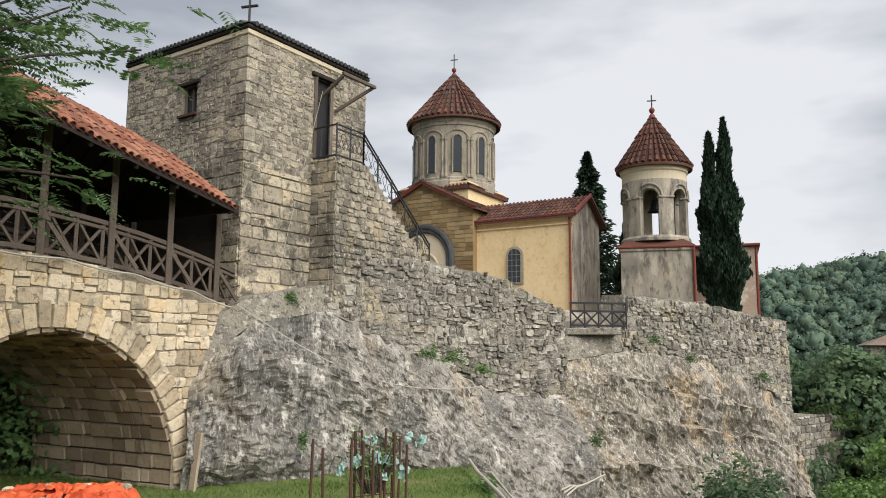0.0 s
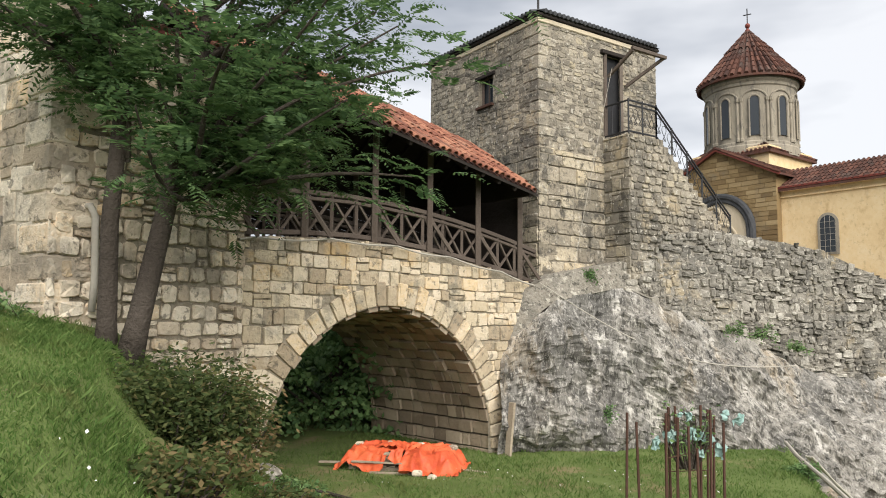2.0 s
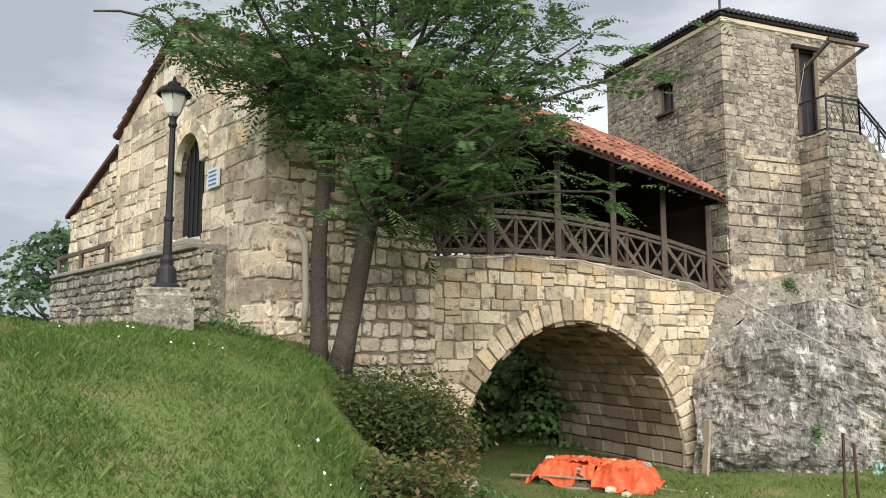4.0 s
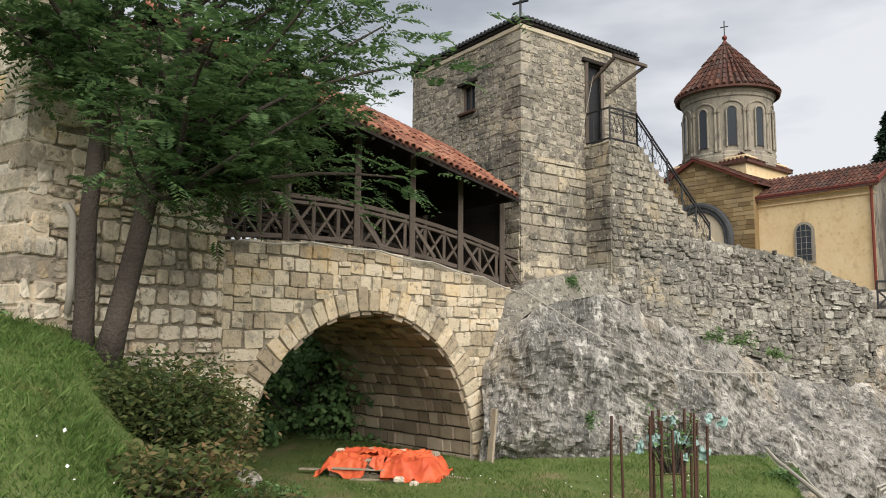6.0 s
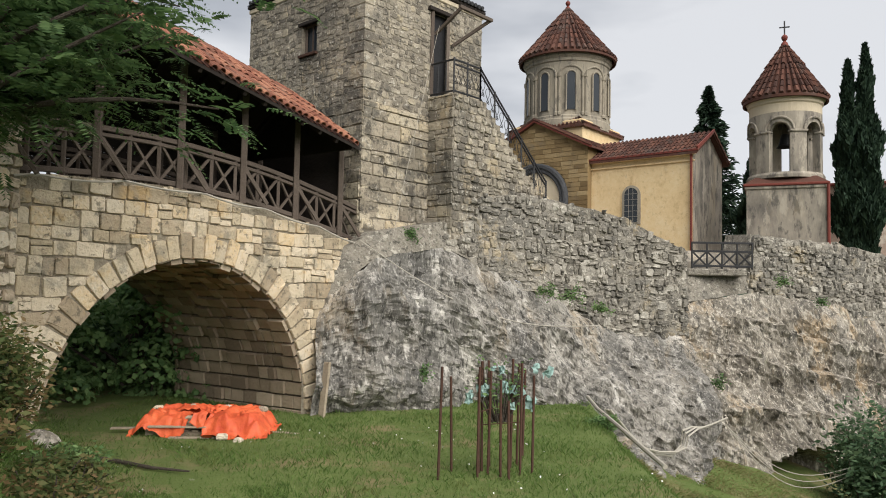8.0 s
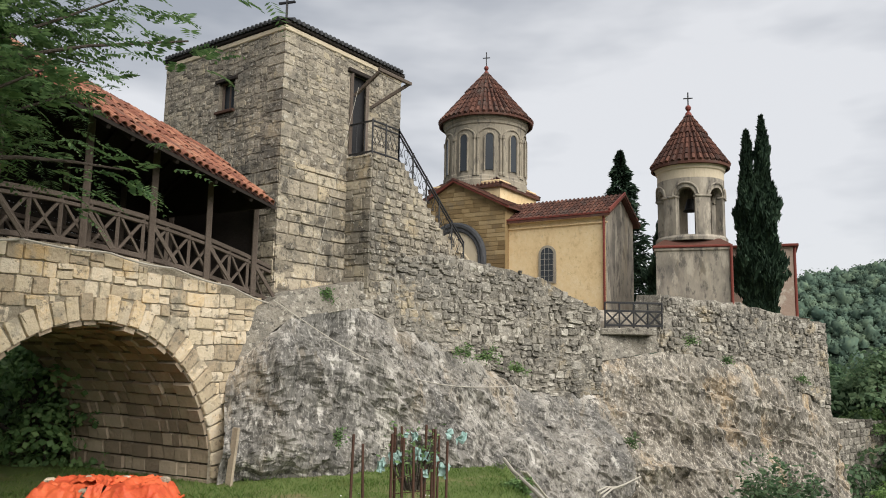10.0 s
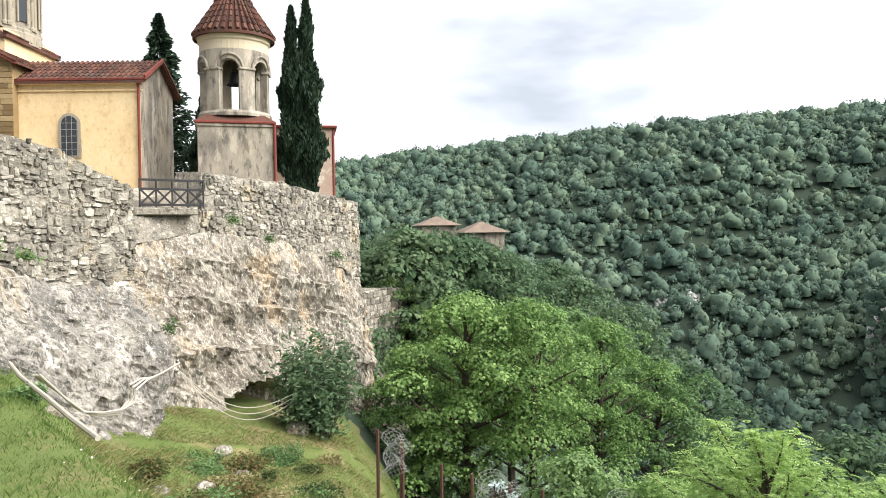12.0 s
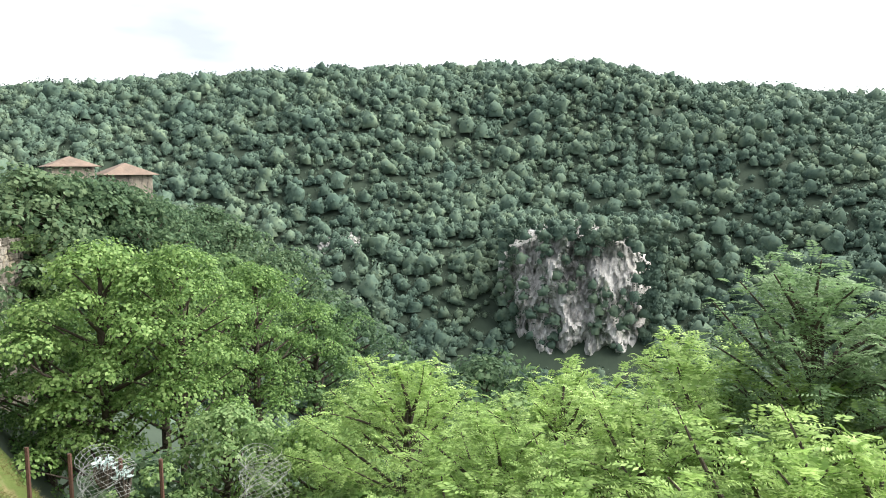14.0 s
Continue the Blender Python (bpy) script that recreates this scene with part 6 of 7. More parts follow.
def leaf_quads_on(c, normal, s, rng):
    """Leaf sprays that lie roughly across their outward way."""
    nrm = normal + rng.normal(size=normal.shape) * 0.35
    nrm /= np.linalg.norm(nrm, axis=1, keepdims=True)
    a = np.cross(nrm, rng.normal(size=nrm.shape))
    a /= np.linalg.norm(a, axis=1, keepdims=True)
    b = np.cross(nrm, a)
    s = s * rng.uniform(0.6, 1.25, (len(c), 1))
    return np.stack([c - a * s, c - b * s * 0.8, c + a * s, c + b * s * 0.8], 1).reshape(-1, 3)


def quads_mesh(name, v, material):
    me = bpy.data.meshes.new(name)
    n = len(v) // 4
    me.vertices.add(len(v))
    me.vertices.foreach_set("co", v.astype(np.float32).ravel())
    me.loops.add(4 * n)
    me.loops.foreach_set("vertex_index", np.arange(4 * n, dtype=np.int32))
    me.polygons.add(n)
    me.polygons.foreach_set("loop_start", np.arange(0, 4 * n, 4, dtype=np.int32))
    me.update(calc_edges=True)
    me.materials.append(material)
    return me


def frond_quads(base, way, length, rng, pairs=7, leaflet=0.11):
    """Pinnate leaves: leaflets along drooping stalks."""
    n = len(base)
    way = way / (np.linalg.norm(way, axis=1, keepdims=True) + 1e-9)
    side = np.cross(way, [0, 0, 1.0])
    side /= np.linalg.norm(side, axis=1, keepdims=True) + 1e-9
    out = []
    for k in range(pairs):
        f = (k + 0.6) / pairs
        c = base + way * (length * f)[:, None] + np.array([0, 0, -1.0]) * (length * 0.45 * f * f)[:, None]
        grow = leaflet * (0.65 + 0.6 * math.sin(math.pi * min(1, f + 0.15)))
        for sg in (-1, 1):
            d = side * sg + way * 0.45 + rng.normal(size=(n, 3)) * 0.12 + np.array([0, 0, -0.3])
            d /= np.linalg.norm(d, axis=1, keepdims=True)
            w = way * grow * 0.27
            tip = c + d * grow * 1.5
            mid = c + d * grow * 0.7
            out.append(np.stack([c, mid + w, tip, mid - w], 1))
    return np.concatenate(out).reshape(-1, 3)


def limb(g, a, b, r0, r1, rng, bend=0.12, n=6):
    a, b = np.array(a, float), np.array(b, float)
    long = np.linalg.norm(b - a)
    off = rng.normal(size=3) * bend * long
    pts = [a + (b - a) * t + off * math.sin(math.pi * t) * 0.5 for t in np.linspace(0, 1, n)]
    g.tube(pts, list(np.linspace(r0, r1, n)), 7)
    return pts


def near_tree():
    """Two-stemmed tree with feathery leaves beside the gatehouse."""
    rng = np.random.default_rng(5)
    tree = thing("feathery_tree", (-5.05, 10.3, 2.2), "two-stemmed tree with feathery dark green leaves beside the gatehouse", "tree")
    wood = Geo()
    wood.tube([(-5.25, 10.25, 2.0), (-5.25, 10.25, 2.6), (-5.28, 10.25, 4.0), (-5.22, 10.3, 5.6), (-5.1, 10.4, 7.2), (-5.0, 10.5, 9.0)], [0.19, 0.14, 0.125, 0.11, 0.085, 0.05], 10)
    part("trunk", wood, M_BARK, tree, smooth=True)
    wood = Geo()
    wood.tube([(-4.95, 10.3, 2.0), (-4.85, 10.35, 2.6), (-4.65, 10.45, 3.8), (-4.42, 10.55, 5.2), (-4.2, 10.6, 6.6), (-4.0, 10.6, 8.6)], [0.21, 0.165, 0.145, 0.12, 0.09, 0.05], 10)
    part("trunk", wood, M_BARK, tree, smooth=True)
    ends = []
    for k in range(50):
        f = k / 49
        z = 5.0 + 4.6 * f ** 0.8
        a = k * 2.39996
        reach = (2.1 + 1.1 * math.sin(3 * f + 0.6)) * rng.uniform(0.75, 1.15)
        x, y = -4.3 + reach * 1.12 * math.cos(a), 10.5 + reach * 0.85 * math.sin(a)
        if (x > -5.4 or k % 4 == 0) and not (x < -4.8 and z < 6.9):
            ends.append((x, y, z - 0.1 * reach))
    ends += [(-5.8, 9.9, 7.2), (-5.5, 9.7, 6.6), (-5.7, 9.8, 7.8), (-5.3, 9.8, 7.2), (-5.1, 9.6, 6.4), (-5.6, 10.0, 8.4), (-4.8, 9.7, 6.9), (-4.5, 9.6, 6.2),
             (-3.2, 10.6, 5.3), (-2.9, 10.7, 5.05), (-3.5, 10.3, 5.6), (-2.5, 10.9, 5.95), (-3.0, 10.4, 5.7), (-2.75, 10.8, 6.3), (-3.6, 10.1, 5.25), (-3.35, 10.6, 4.75), (-3.75, 10.2, 4.95), (-3.0, 10.9, 5.15), (-2.6, 11.0, 5.6), (-2.3, 11.2, 6.3), (-2.0, 11.2, 7.0), (-1.7, 11.3, 7.5),
             (-4.2, 9.9, 5.5), (-4.9, 9.7, 6.0), (-5.6, 9.7, 6.3), (-6.3, 9.6, 7.0), (-7.6, 9.3, 7.8), (-3.2, 10.0, 6.0), (-2.8, 10.4, 6.6)]
    limbs, pts, ways = Geo(), [], []
    for e in ends:
        e = np.array(e)
        stem = np.array((-5.15, 10.4)) if e[0] < -4.7 else np.array((-4.25, 10.6))
        root = (stem[0], stem[1], max(4.4, e[2] - 0.9 - 0.25 * np.hypot(*(e[:2] - stem))))
        line = limb(limbs, root, e, 0.05, 0.012, rng)
        for p in line[2:]:
            n = 15 if p[2] > 6.4 else 13
            pts.append(p + rng.normal(size=(n, 3)) * [0.28, 0.28, 0.24])
            w = rng.normal(size=(n, 3)) * [1, 1, 0.55] + (e - np.array(root)) * 0.35
            ways.append(w)
    # a long bough that reaches out past the gable
    bough = [(-5.2, 10.3, 6.2), (-5.6, 9.8, 6.5), (-6.0, 9.38, 6.55), (-6.29, 9.2, 6.54), (-6.55, 9.03, 6.61), (-6.74, 8.9, 6.8), (-6.95, 8.74, 7.0), (-7.22, 8.54, 7.22), (-7.52, 8.3, 7.25), (-7.8, 8.1, 7.2)]
    limbs.tube([Vector(p) for p in bough], list(np.linspace(0.05, 0.015, len(bough))), 7)
    for k in (1, 4, 5, 6, 7):
        pts.append(np.array(bough[k]) + rng.normal(size=(6, 3)) * [0.15, 0.15, 0.06])
        ways.append(rng.normal(size=(6, 3)) * [1, 1, 0.3] + np.array((0, -0.3, -0.5)))
    pts, ways = np.concatenate(pts), np.concatenate(ways)
    tagged(part("branchwork", limbs, M_BARK, tree), kind="stuff")
    v = frond_quads(pts, ways, rng.uniform(0.3, 0.6, len(pts)), rng, 9, 0.078)
    tagged(part("crown", quads_mesh("crown", v, M_LEAF), M_LEAF, tree), kind="stuff")


near_tree()


def broad_tree(name, seed, height, spread, material, leaves, size, feathery=False):
    """A broad-leaved tree at the origin: trunk, limbs and a crown of separate leafy clumps or of fronds along the limbs."""
    rng = np.random.default_rng(seed)
    tree = thing(name, (0, 0, 0), "", "tree")
    wood = Geo()
    wood.tube([(0, 0, -1.5), (0.05, 0, height * 0.3), (0.1, 0.1, height * 0.62), (0.0, 0.1, height * 0.9)], [0.022 * height, 0.018 * height, 0.011 * height, 0.004 * height], 8)
    part("trunk", wood, M_BARK, tree)
    limbs, clumps, pts, ways = Geo(), [], [], []
    n = 46 if feathery else 40
    for k in range(n):
        f = (k + 0.5) / n
        z = height * ((0.5 + 0.46 * f) if feathery else (0.2 + 0.68 * f))
        a = k * 2.39996 + rng.uniform(-0.3, 0.3)
        prof = math.sqrt(max(0.05, 1 - f * f)) if feathery else math.sin(math.pi * min(1.0, 0.16 + 0.84 * f)) ** 0.7
        reach = spread * prof * rng.uniform(0.5, 1.1)
        e = np.array((reach * math.cos(a), reach * math.sin(a), z + (rng.uniform(-0.02, 0.1) * height if feathery else 0)))
        root = np.array((0, 0, z - 0.22 * reach - 0.1 * height))
        line = limb(limbs, root, e, 0.008 * height, 0.0015 * height, rng)
        if feathery:
            m = leaves // n
            t = rng.uniform(0.25, 1.0, m) ** 0.8
            idx = np.minimum((t * 5).astype(int), 4)
            line = np.array(line)
            at = line[idx] + (line[idx + 1] - line[idx]) * (t * 5 - idx)[:, None]
            pts.append(at + rng.normal(size=(m, 3)) * [0.12, 0.12, 0.1])
            ways.append((e - root) / np.linalg.norm(e - root) * 0.7 + rng.normal(size=(m, 3)) * [0.9, 0.9, 0.35])
        else:
            clumps.append((*e, rng.uniform(0.7, 1.3)))
            if k % 2:
                clumps.append((e[0] * 0.55, e[1] * 0.55, z + 0.12 * reach, rng.uniform(0.7, 1.0)))
    tagged(part("branchwork", limbs, M_BARK, tree), kind="stuff")
    if feathery:
        pts, ways = np.concatenate(pts), np.concatenate(ways)
        v = frond_quads(pts, ways, rng.uniform(0.26, 0.48, len(pts)), rng, 7, size)
    else:
        per = leaves // len(clumps)
        for x, y, z, r in clumps:
            d = rng.normal(size=(per, 3))
            d /= np.linalg.norm(d, axis=1, keepdims=True)
            d[:, 2] = np.where(d[:, 2] < -0.15, -d[:, 2], d[:, 2])
            tuft = 1 + 0.28 * np.sin(5 * d[:, :1] + x) * np.sin(5 * d[:, 1:2] + y)
            rad = spread * 0.245 * r * rng.uniform(0.55, 1.0, (per, 1)) ** 0.35 * tuft
            pts.append(np.array((x, y, z)) + d * rad * [1, 1, 0.62])
            ways.append(d + np.array((0, 0, 0.25)) + rng.normal(size=(per, 3)) * 0.25)
        v = leaf_quads_on(np.concatenate(pts), np.concatenate(ways), np.full((per * len(clumps), 1), size), rng)
    tagged(part("crown", quads_mesh("crown", v, material), material, tree), kind="stuff")
    return tree


KINDS = [broad_tree("ash_tree", 11, 9.0, 3.4, M_LEAF_B, 20000, 0.064),
         broad_tree("hornbeam_tree", 12, 8.0, 3.2, M_LEAF_M, 14000, 0.078),
         broad_tree("oak_tree", 13, 9.5, 3.8, M_LEAF_F, 7000, 0.12),
         broad_tree("acacia_tree", 14, 6.5, 3.2, M_LEAF_A, 3000, 0.06, feathery=True),
         broad_tree("acacia_tree", 15, 7.0, 2.5, M_LEAF_W, 2600, 0.058, feathery=True)]
LABELS = ["bright green ash tree on the slope below the cliff", "bushy mid-green hornbeam tree on the gorge slope", "dark green oak tree in the gorge wood",
          "light green feathery acacia tree on the near slope", "feathery green acacia tree with thin twigs"]
for ob, label in zip(KINDS, LABELS):
    tagged(ob, label, "tree", "valley trees")


def plant(kind, x, y, top, size=1.0, turn=0.0):
    """Sets a tree so that its top reaches the height top."""
    h = (9.0, 8.0, 9.5, 6.5, 7.0)[kind] * size
    m = Matrix.Translation((x, y, top - h)) @ Matrix.Rotation(turn, 4, "Z")
    ob = copy_thing(KINDS[kind], m)
    ob.scale = (size, size, size)
    return ob


def polar(az, d):
    return d * math.sin(radians(az)), d * math.cos(radians(az))


r_ = random.Random(77)
# kind, azimuth, distance, height of the top
VALLEY = [(0, 51.0, 31, 0.8), (0, 55.5, 30, 0.5), (0, 60.5, 33, -0.6), (0, 47.5, 34, -1.8), (1, 64.5, 36, -2.6), (2, 44.0, 40, -1.5), (1, 58.0, 24, -3.6), (0, 64.0, 23, -3.8),
          (2, 52.5, 25, -5.0), (0, 68.0, 28, -4.2), (2, 47.8, 25.5, -6.4), (3, 70.0, 20, -2.2), (3, 75.0, 15, -2.0), (3, 79.5, 17, -1.7), (3, 72.0, 13.5, -2.6), (3, 83.0, 13, -1.2),
          (3, 88.5, 13.5, -0.8), (3, 95.5, 13.5, -0.9), (4, 93.5, 14.0, 1.0), (4, 100.5, 13.5, 0.7), (3, 95.0, 11, -0.7), (3, 101.0, 11.5, -1.9), (3, 89.0, 10.8, -0.75), (3, 80.0, 11.5, -1.7),
          (0, 66.0, 19, -4.0), (1, 77.0, 22, -2.9), (1, 84.0, 19, -2.0), (3, 89.0, 22, -2.1), (2, 72.0, 34, -5.0), (2, 77.0, 38, -5.6), (2, 83.0, 30, -4.6), (2, 90.0, 28, -3.6), (2, 98.0, 24, -2.4),
          (2, 106.0, 22, -1.5), (1, 46.0, 17, -4.6), (1, 51.0, 16, -4.4), (0, 56.0, 15.5, -4.0), (1, 61.0, 14.5, -3.5), (0, 66.0, 13.5, -3.2), (3, 71.0, 12, -2.9), (1, 47.2, 53, 3.1), (2, 50.3, 54, 2.9), (2, 51.8, 57, 2.7), (2, 44.5, 46, 2.2), (2, 47.0, 44, 3.6), (2, 49.0, 45, 3.5), (2, 50.9, 46, 3.0), (2, 53.0, 46, 2.4), (2, 56.0, 52, 0.8), (2, 59.5, 54, 0.0),
          (2, 63.0, 56, -2.0), (2, 41.0, 52, 2.6), (2, 43.0, 60, 3.2), (2, 46.5, 62, 3.0), (2, 54.5, 60, 1.6), (2, 57.8, 62, 0.9), (2, 67.0, 50, -5.0), (1, 45.8, 43, 0.6), (1, 49.0, 44, 0.4), (1, 54.5, 45, -0.3), (1, 58.5, 44, -1.0)]
for kind, az, d, top in VALLEY:
    x, y = polar(az, d)
    plant(kind, x, y, top, r_.uniform(0.82, 1.22) * (1.0 if d < 44 else 1.15), r_.uniform(0, 6.28))
# trees behind the bridge and left of the gatehouse
for kind, x, y, top in ((2, -6.5, 25.0, 5.2), (2, -3.0, 27.0, 6.0), (2, -10.0, 24.0, 5.2), (2, -1.0, 30.0, 6.5), (2, -6.0, 31.0, 5.8), (2, -13.0, 28.0, 5.6), (1, -4.2, 22.5, 3.4), (1, -7.8, 22.0, 4.0), (1, -2.2, 24.0, 3.6),
                        (2, -24.0, 26.0, 8.0), (2, -29.0, 22.0, 8.0), (2, -20.0, 30.0, 8.5), (2, -9.0, 35.0, 6.0), (2, -17.0, 34.0, 6.5)):
    plant(kind, x, y, top, r_.uniform(0.95, 1.2), r_.uniform(0, 6.28))
for ob in KINDS:
    ob.matrix_basis = Matrix.Translation(((-30 + 6 * KINDS.index(ob)), -24, 0.8))


def column_tree(name, x, y, z0, z1, rad, label, tiers=False, seed=1):
    """Cypress or fir: upright sprays round a stem."""
    rng = np.random.default_rng(seed)
    ob = thing(name, (x, y, z0), label, "tree")
    part("trunk", Geo().tube([(x, y, z0 - 0.3), (x, y, z1 - 0.5)], [0.14, 0.02], 8), M_BARK, ob)
    n = 16000
    f = rng.uniform(0, 1, n) ** 1.15
    if tiers:
        prof = (1 - f) ** 0.75 * (0.55 + 0.45 * np.abs(np.sin(f * 34)))
    else:
        prof = np.clip(f / 0.12, 0.6, 1) * (1 - f ** 1.6) ** 0.85 * (0.82 + 0.2 * np.sin(f * 19 + seed))
    a = rng.uniform(0, 2 * math.pi, n)
    ragged = 0.8 + 0.26 * np.sin(a * 3 + f * 21 + seed) + 0.2 * np.sin(a * 7 - f * 47)
    rr = rad * prof * ragged * rng.uniform(0.35, 1.0, n) ** 0.5
    c = np.stack([x + rr * np.cos(a), y + rr * np.sin(a), z0 + 0.25 + (z1 - z0 - 0.25) * f - (0.25 * rr if tiers else 0)], -1)
    out = np.stack([np.cos(a) * (0.9 if tiers else 0.35), np.sin(a) * (0.9 if tiers else 0.35), np.full(n, -0.15 if tiers else 1.0)], -1) + rng.normal(size=(n, 3)) * 0.3
    out /= np.linalg.norm(out, axis=1, keepdims=True)
    side = np.cross(out, rng.normal(size=(n, 3)))
    side /= np.linalg.norm(side, axis=1, keepdims=True)
    s = rng.uniform(0.10, 0.22, (n, 1))
    v = np.stack([c - out * s, c + side * s * 0.35, c + out * s, c - side * s * 0.35], 1).reshape(-1, 3)
    tagged(part("foliage", quads_mesh("foliage", v, M_CYPRESS), M_CYPRESS, ob), kind="stuff")


column_tree("cypress", 22.42, 27.75, 4.1, 12.4, 0.9, "dark slender cypress beside the bell tower", seed=3)
column_tree("cypress", 22.92, 27.35, 4.1, 13.0, 0.92, "tall dark cypress beside the bell tower", seed=4)
column_tree("fir_tree", 22.5, 38.7, 3.8, 14.3, 3.0, "dark pointed fir tree behind the church", tiers=True, seed=5)
column_tree("cypress", 22.4, 34.0, 4.0, 10.2, 1.5, "dark bushy conifer behind the church", seed=6)


# ---- far woods ----
def far_woods():
    rng = np.random.default_rng(9)
    n = 18000
    az = rng.uniform(36, 112, n)
    d = np.sqrt(rng.uniform(120 ** 2, 450 ** 2, n))
    keep = (rng.uniform(0, 1, n) < 0.55 + 0.45 * (d > 170))
    az, d = az[keep], d[keep]
    x, y = d * np.sin(np.radians(az)), d * np.cos(np.radians(az))
    z = ground_z(x, y)
    cliff = (az > 80.5) & (az < 91) & (d > 238) & (d < 262)
    low = (d < 130) & (z > -14)
    ok = ~cliff & ~low
    x, y, z, d = x[ok], y[ok], z[ok], d[ok]
    n = len(x)
    size = np.clip(2.25 * np.exp(0.4 * rng.normal(size=n)), 1.0, 5.8) * (0.8 + 0.2 * (d > 200))
    per = 34
    u = rng.normal(size=(n, per, 3))
    u /= np.linalg.norm(u, axis=2, keepdims=True)
    u[:, :, 2] = np.abs(u[:, :, 2]) * 1.1 - 0.25
    rough = rng.uniform(0.6, 1.2, (n, per, 1))
    c = np.stack([x, y, z + size * 0.55], -1)[:, None, :] + u * size[:, None, None] * rough * [1.1, 1.1, 0.95]
    # brush clinging to the far cliff
    m = 700
    a2, f2 = rng.uniform(79.6, 91.6, m), rng.uniform(0, 1, m)
    keep2 = (np.abs(a2 - 85.4) > 4.7) | (f2 > 0.93) | (rng.uniform(0, 1, m) < 0.13)
    a2, f2 = a2[keep2], f2[keep2]
    d2 = 247 + 5 * f2 * f2 + (np.abs(a2 - 85.5) > 4.4) * 6
    # and the wood on the shelf above it
    a2, d2, f2 = np.concatenate([a2, rng.uniform(79, 92.5, 170)]), np.concatenate([d2, rng.uniform(251, 292, 170)]), np.concatenate([f2, rng.uniform(0.98, 1.08, 170)])
    m = len(a2)
    s2 = rng.uniform(1.2, 3.2, m)
    k2 = np.stack([d2 * np.sin(np.radians(a2)), d2 * np.cos(np.radians(a2)), -54 + 38 * f2], -1)
    u2 = rng.normal(size=(m, per, 3))
    u2 /= np.linalg.norm(u2, axis=2, keepdims=True)
    c2 = k2[:, None, :] + u2 * s2[:, None, None]
    u, c, size = np.concatenate([u, u2]), np.concatenate([c, c2]), np.concatenate([size, s2])
    flat = c.reshape(-1, 3)
    v = leaf_quads_on(flat, u.reshape(-1, 3) * 1.5, np.repeat(0.11 * size + 0.1, per)[:, None], rng)
    # a lumpy dome under the sprays of each crown
    hub = np.concatenate([np.stack([x, y, z + size[:len(x)] * 0.45], -1), k2])
    rings, segs = (0.25, 0.9, 1.5, 2.1), 5
    ta = np.array([(t, a) for t in rings for a in np.arange(segs) * 2 * math.pi / segs])
    shape = np.stack([np.sin(ta[:, 0]) * np.cos(ta[:, 1]), np.sin(ta[:, 0]) * np.sin(ta[:, 1]), np.cos(ta[:, 0])], -1)
    wob = rng.uniform(0.42, 0.98, (len(hub), len(ta), 1))
    dome = (hub[:, None, :] + shape * size[:, None, None] * wob).reshape(-1, 3)
    one = np.array([(i * segs + k, (i + 1) * segs + k, (i + 1) * segs + (k + 1) % segs, i * segs + (k + 1) % segs) for i in range(len(rings) - 1) for k in range(segs)] + [(0, 1, 2, 3)])
    idx = (np.arange(len(hub))[:, None, None] * len(ta) + one[None]).reshape(-1, 4)
    nv = len(v)
    me = bpy.data.meshes.new("far_woods")
    allv = np.concatenate([v, dome])
    loops = np.concatenate([np.arange(nv, dtype=np.int32), (idx + nv).astype(np.int32).ravel()])
    me.vertices.add(len(allv))
    me.vertices.foreach_set("co", allv.astype(np.float32).ravel())
    me.loops.add(len(loops))
    me.loops.foreach_set("vertex_index", loops)
    me.polygons.add(len(loops) // 4)
    me.polygons.foreach_set("loop_start", np.arange(0, len(loops), 4, dtype=np.int32))
    me.update(calc_edges=True)
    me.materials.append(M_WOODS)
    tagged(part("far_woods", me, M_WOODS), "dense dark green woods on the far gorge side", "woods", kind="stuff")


far_woods()


def gorge_cliff(name, az0, az1, d, top, low, shelf, seed, label):
    """A bare rock face on the far side of the gorge, with the shelf behind it."""
    vs, n, m = [], 90, 40
    for i in range(n + 1):
        f = i / n
        fade = math.sin(math.pi * f) ** 0.35
        az = az0 + (az1 - az0) * f
        for k in range(m + 3):
            g = min(1.0, k / m)
            z = low + (top - low) * g * (0.55 + 0.45 * fade) + g * (5 * noise.noise(Vector((f * 4, seed, 0))) * 0.4 + 0.7 * noise.noise(Vector((f * 19, seed, 3))))
            q = Vector((az * 0.9, z * 0.11, seed))
            out = 5.5 * noise.noise(q * 0.9) + 4.0 * abs(noise.noise(q * 2.1)) + 1.6 * noise.noise(q * 5.0) + 0.8 * noise.noise(q * 11.0) + 7 * g * g
            rr = d + out + (1 - fade) * 22 + (shelf * (k - m) / 2 if k > m else 0)
            x, y = polar(az, rr)
            vs.append((x, y, z if k <= m else z + 1.5 * (k - m)))
    w = m + 3
    fs = [(i * w + k, (i + 1) * w + k, (i + 1) * w + k + 1, i * w + k + 1) for i in range(n) for k in range(w - 1)]
    tagged(part(name, Geo().add(vs, fs), M_FAR_ROCK), label, "cliff", kind="structure")


gorge_cliff("gorge_cliff", 79.4, 90.8, 246, -17.5, -56, 44, 2.0, "bare white and grey cliff on the far gorge side")
gorge_cliff("gorge_cliff", 64.5, 73.0, 276, -20, -29, 16, 5.0, "low pale rock band in the far woods")


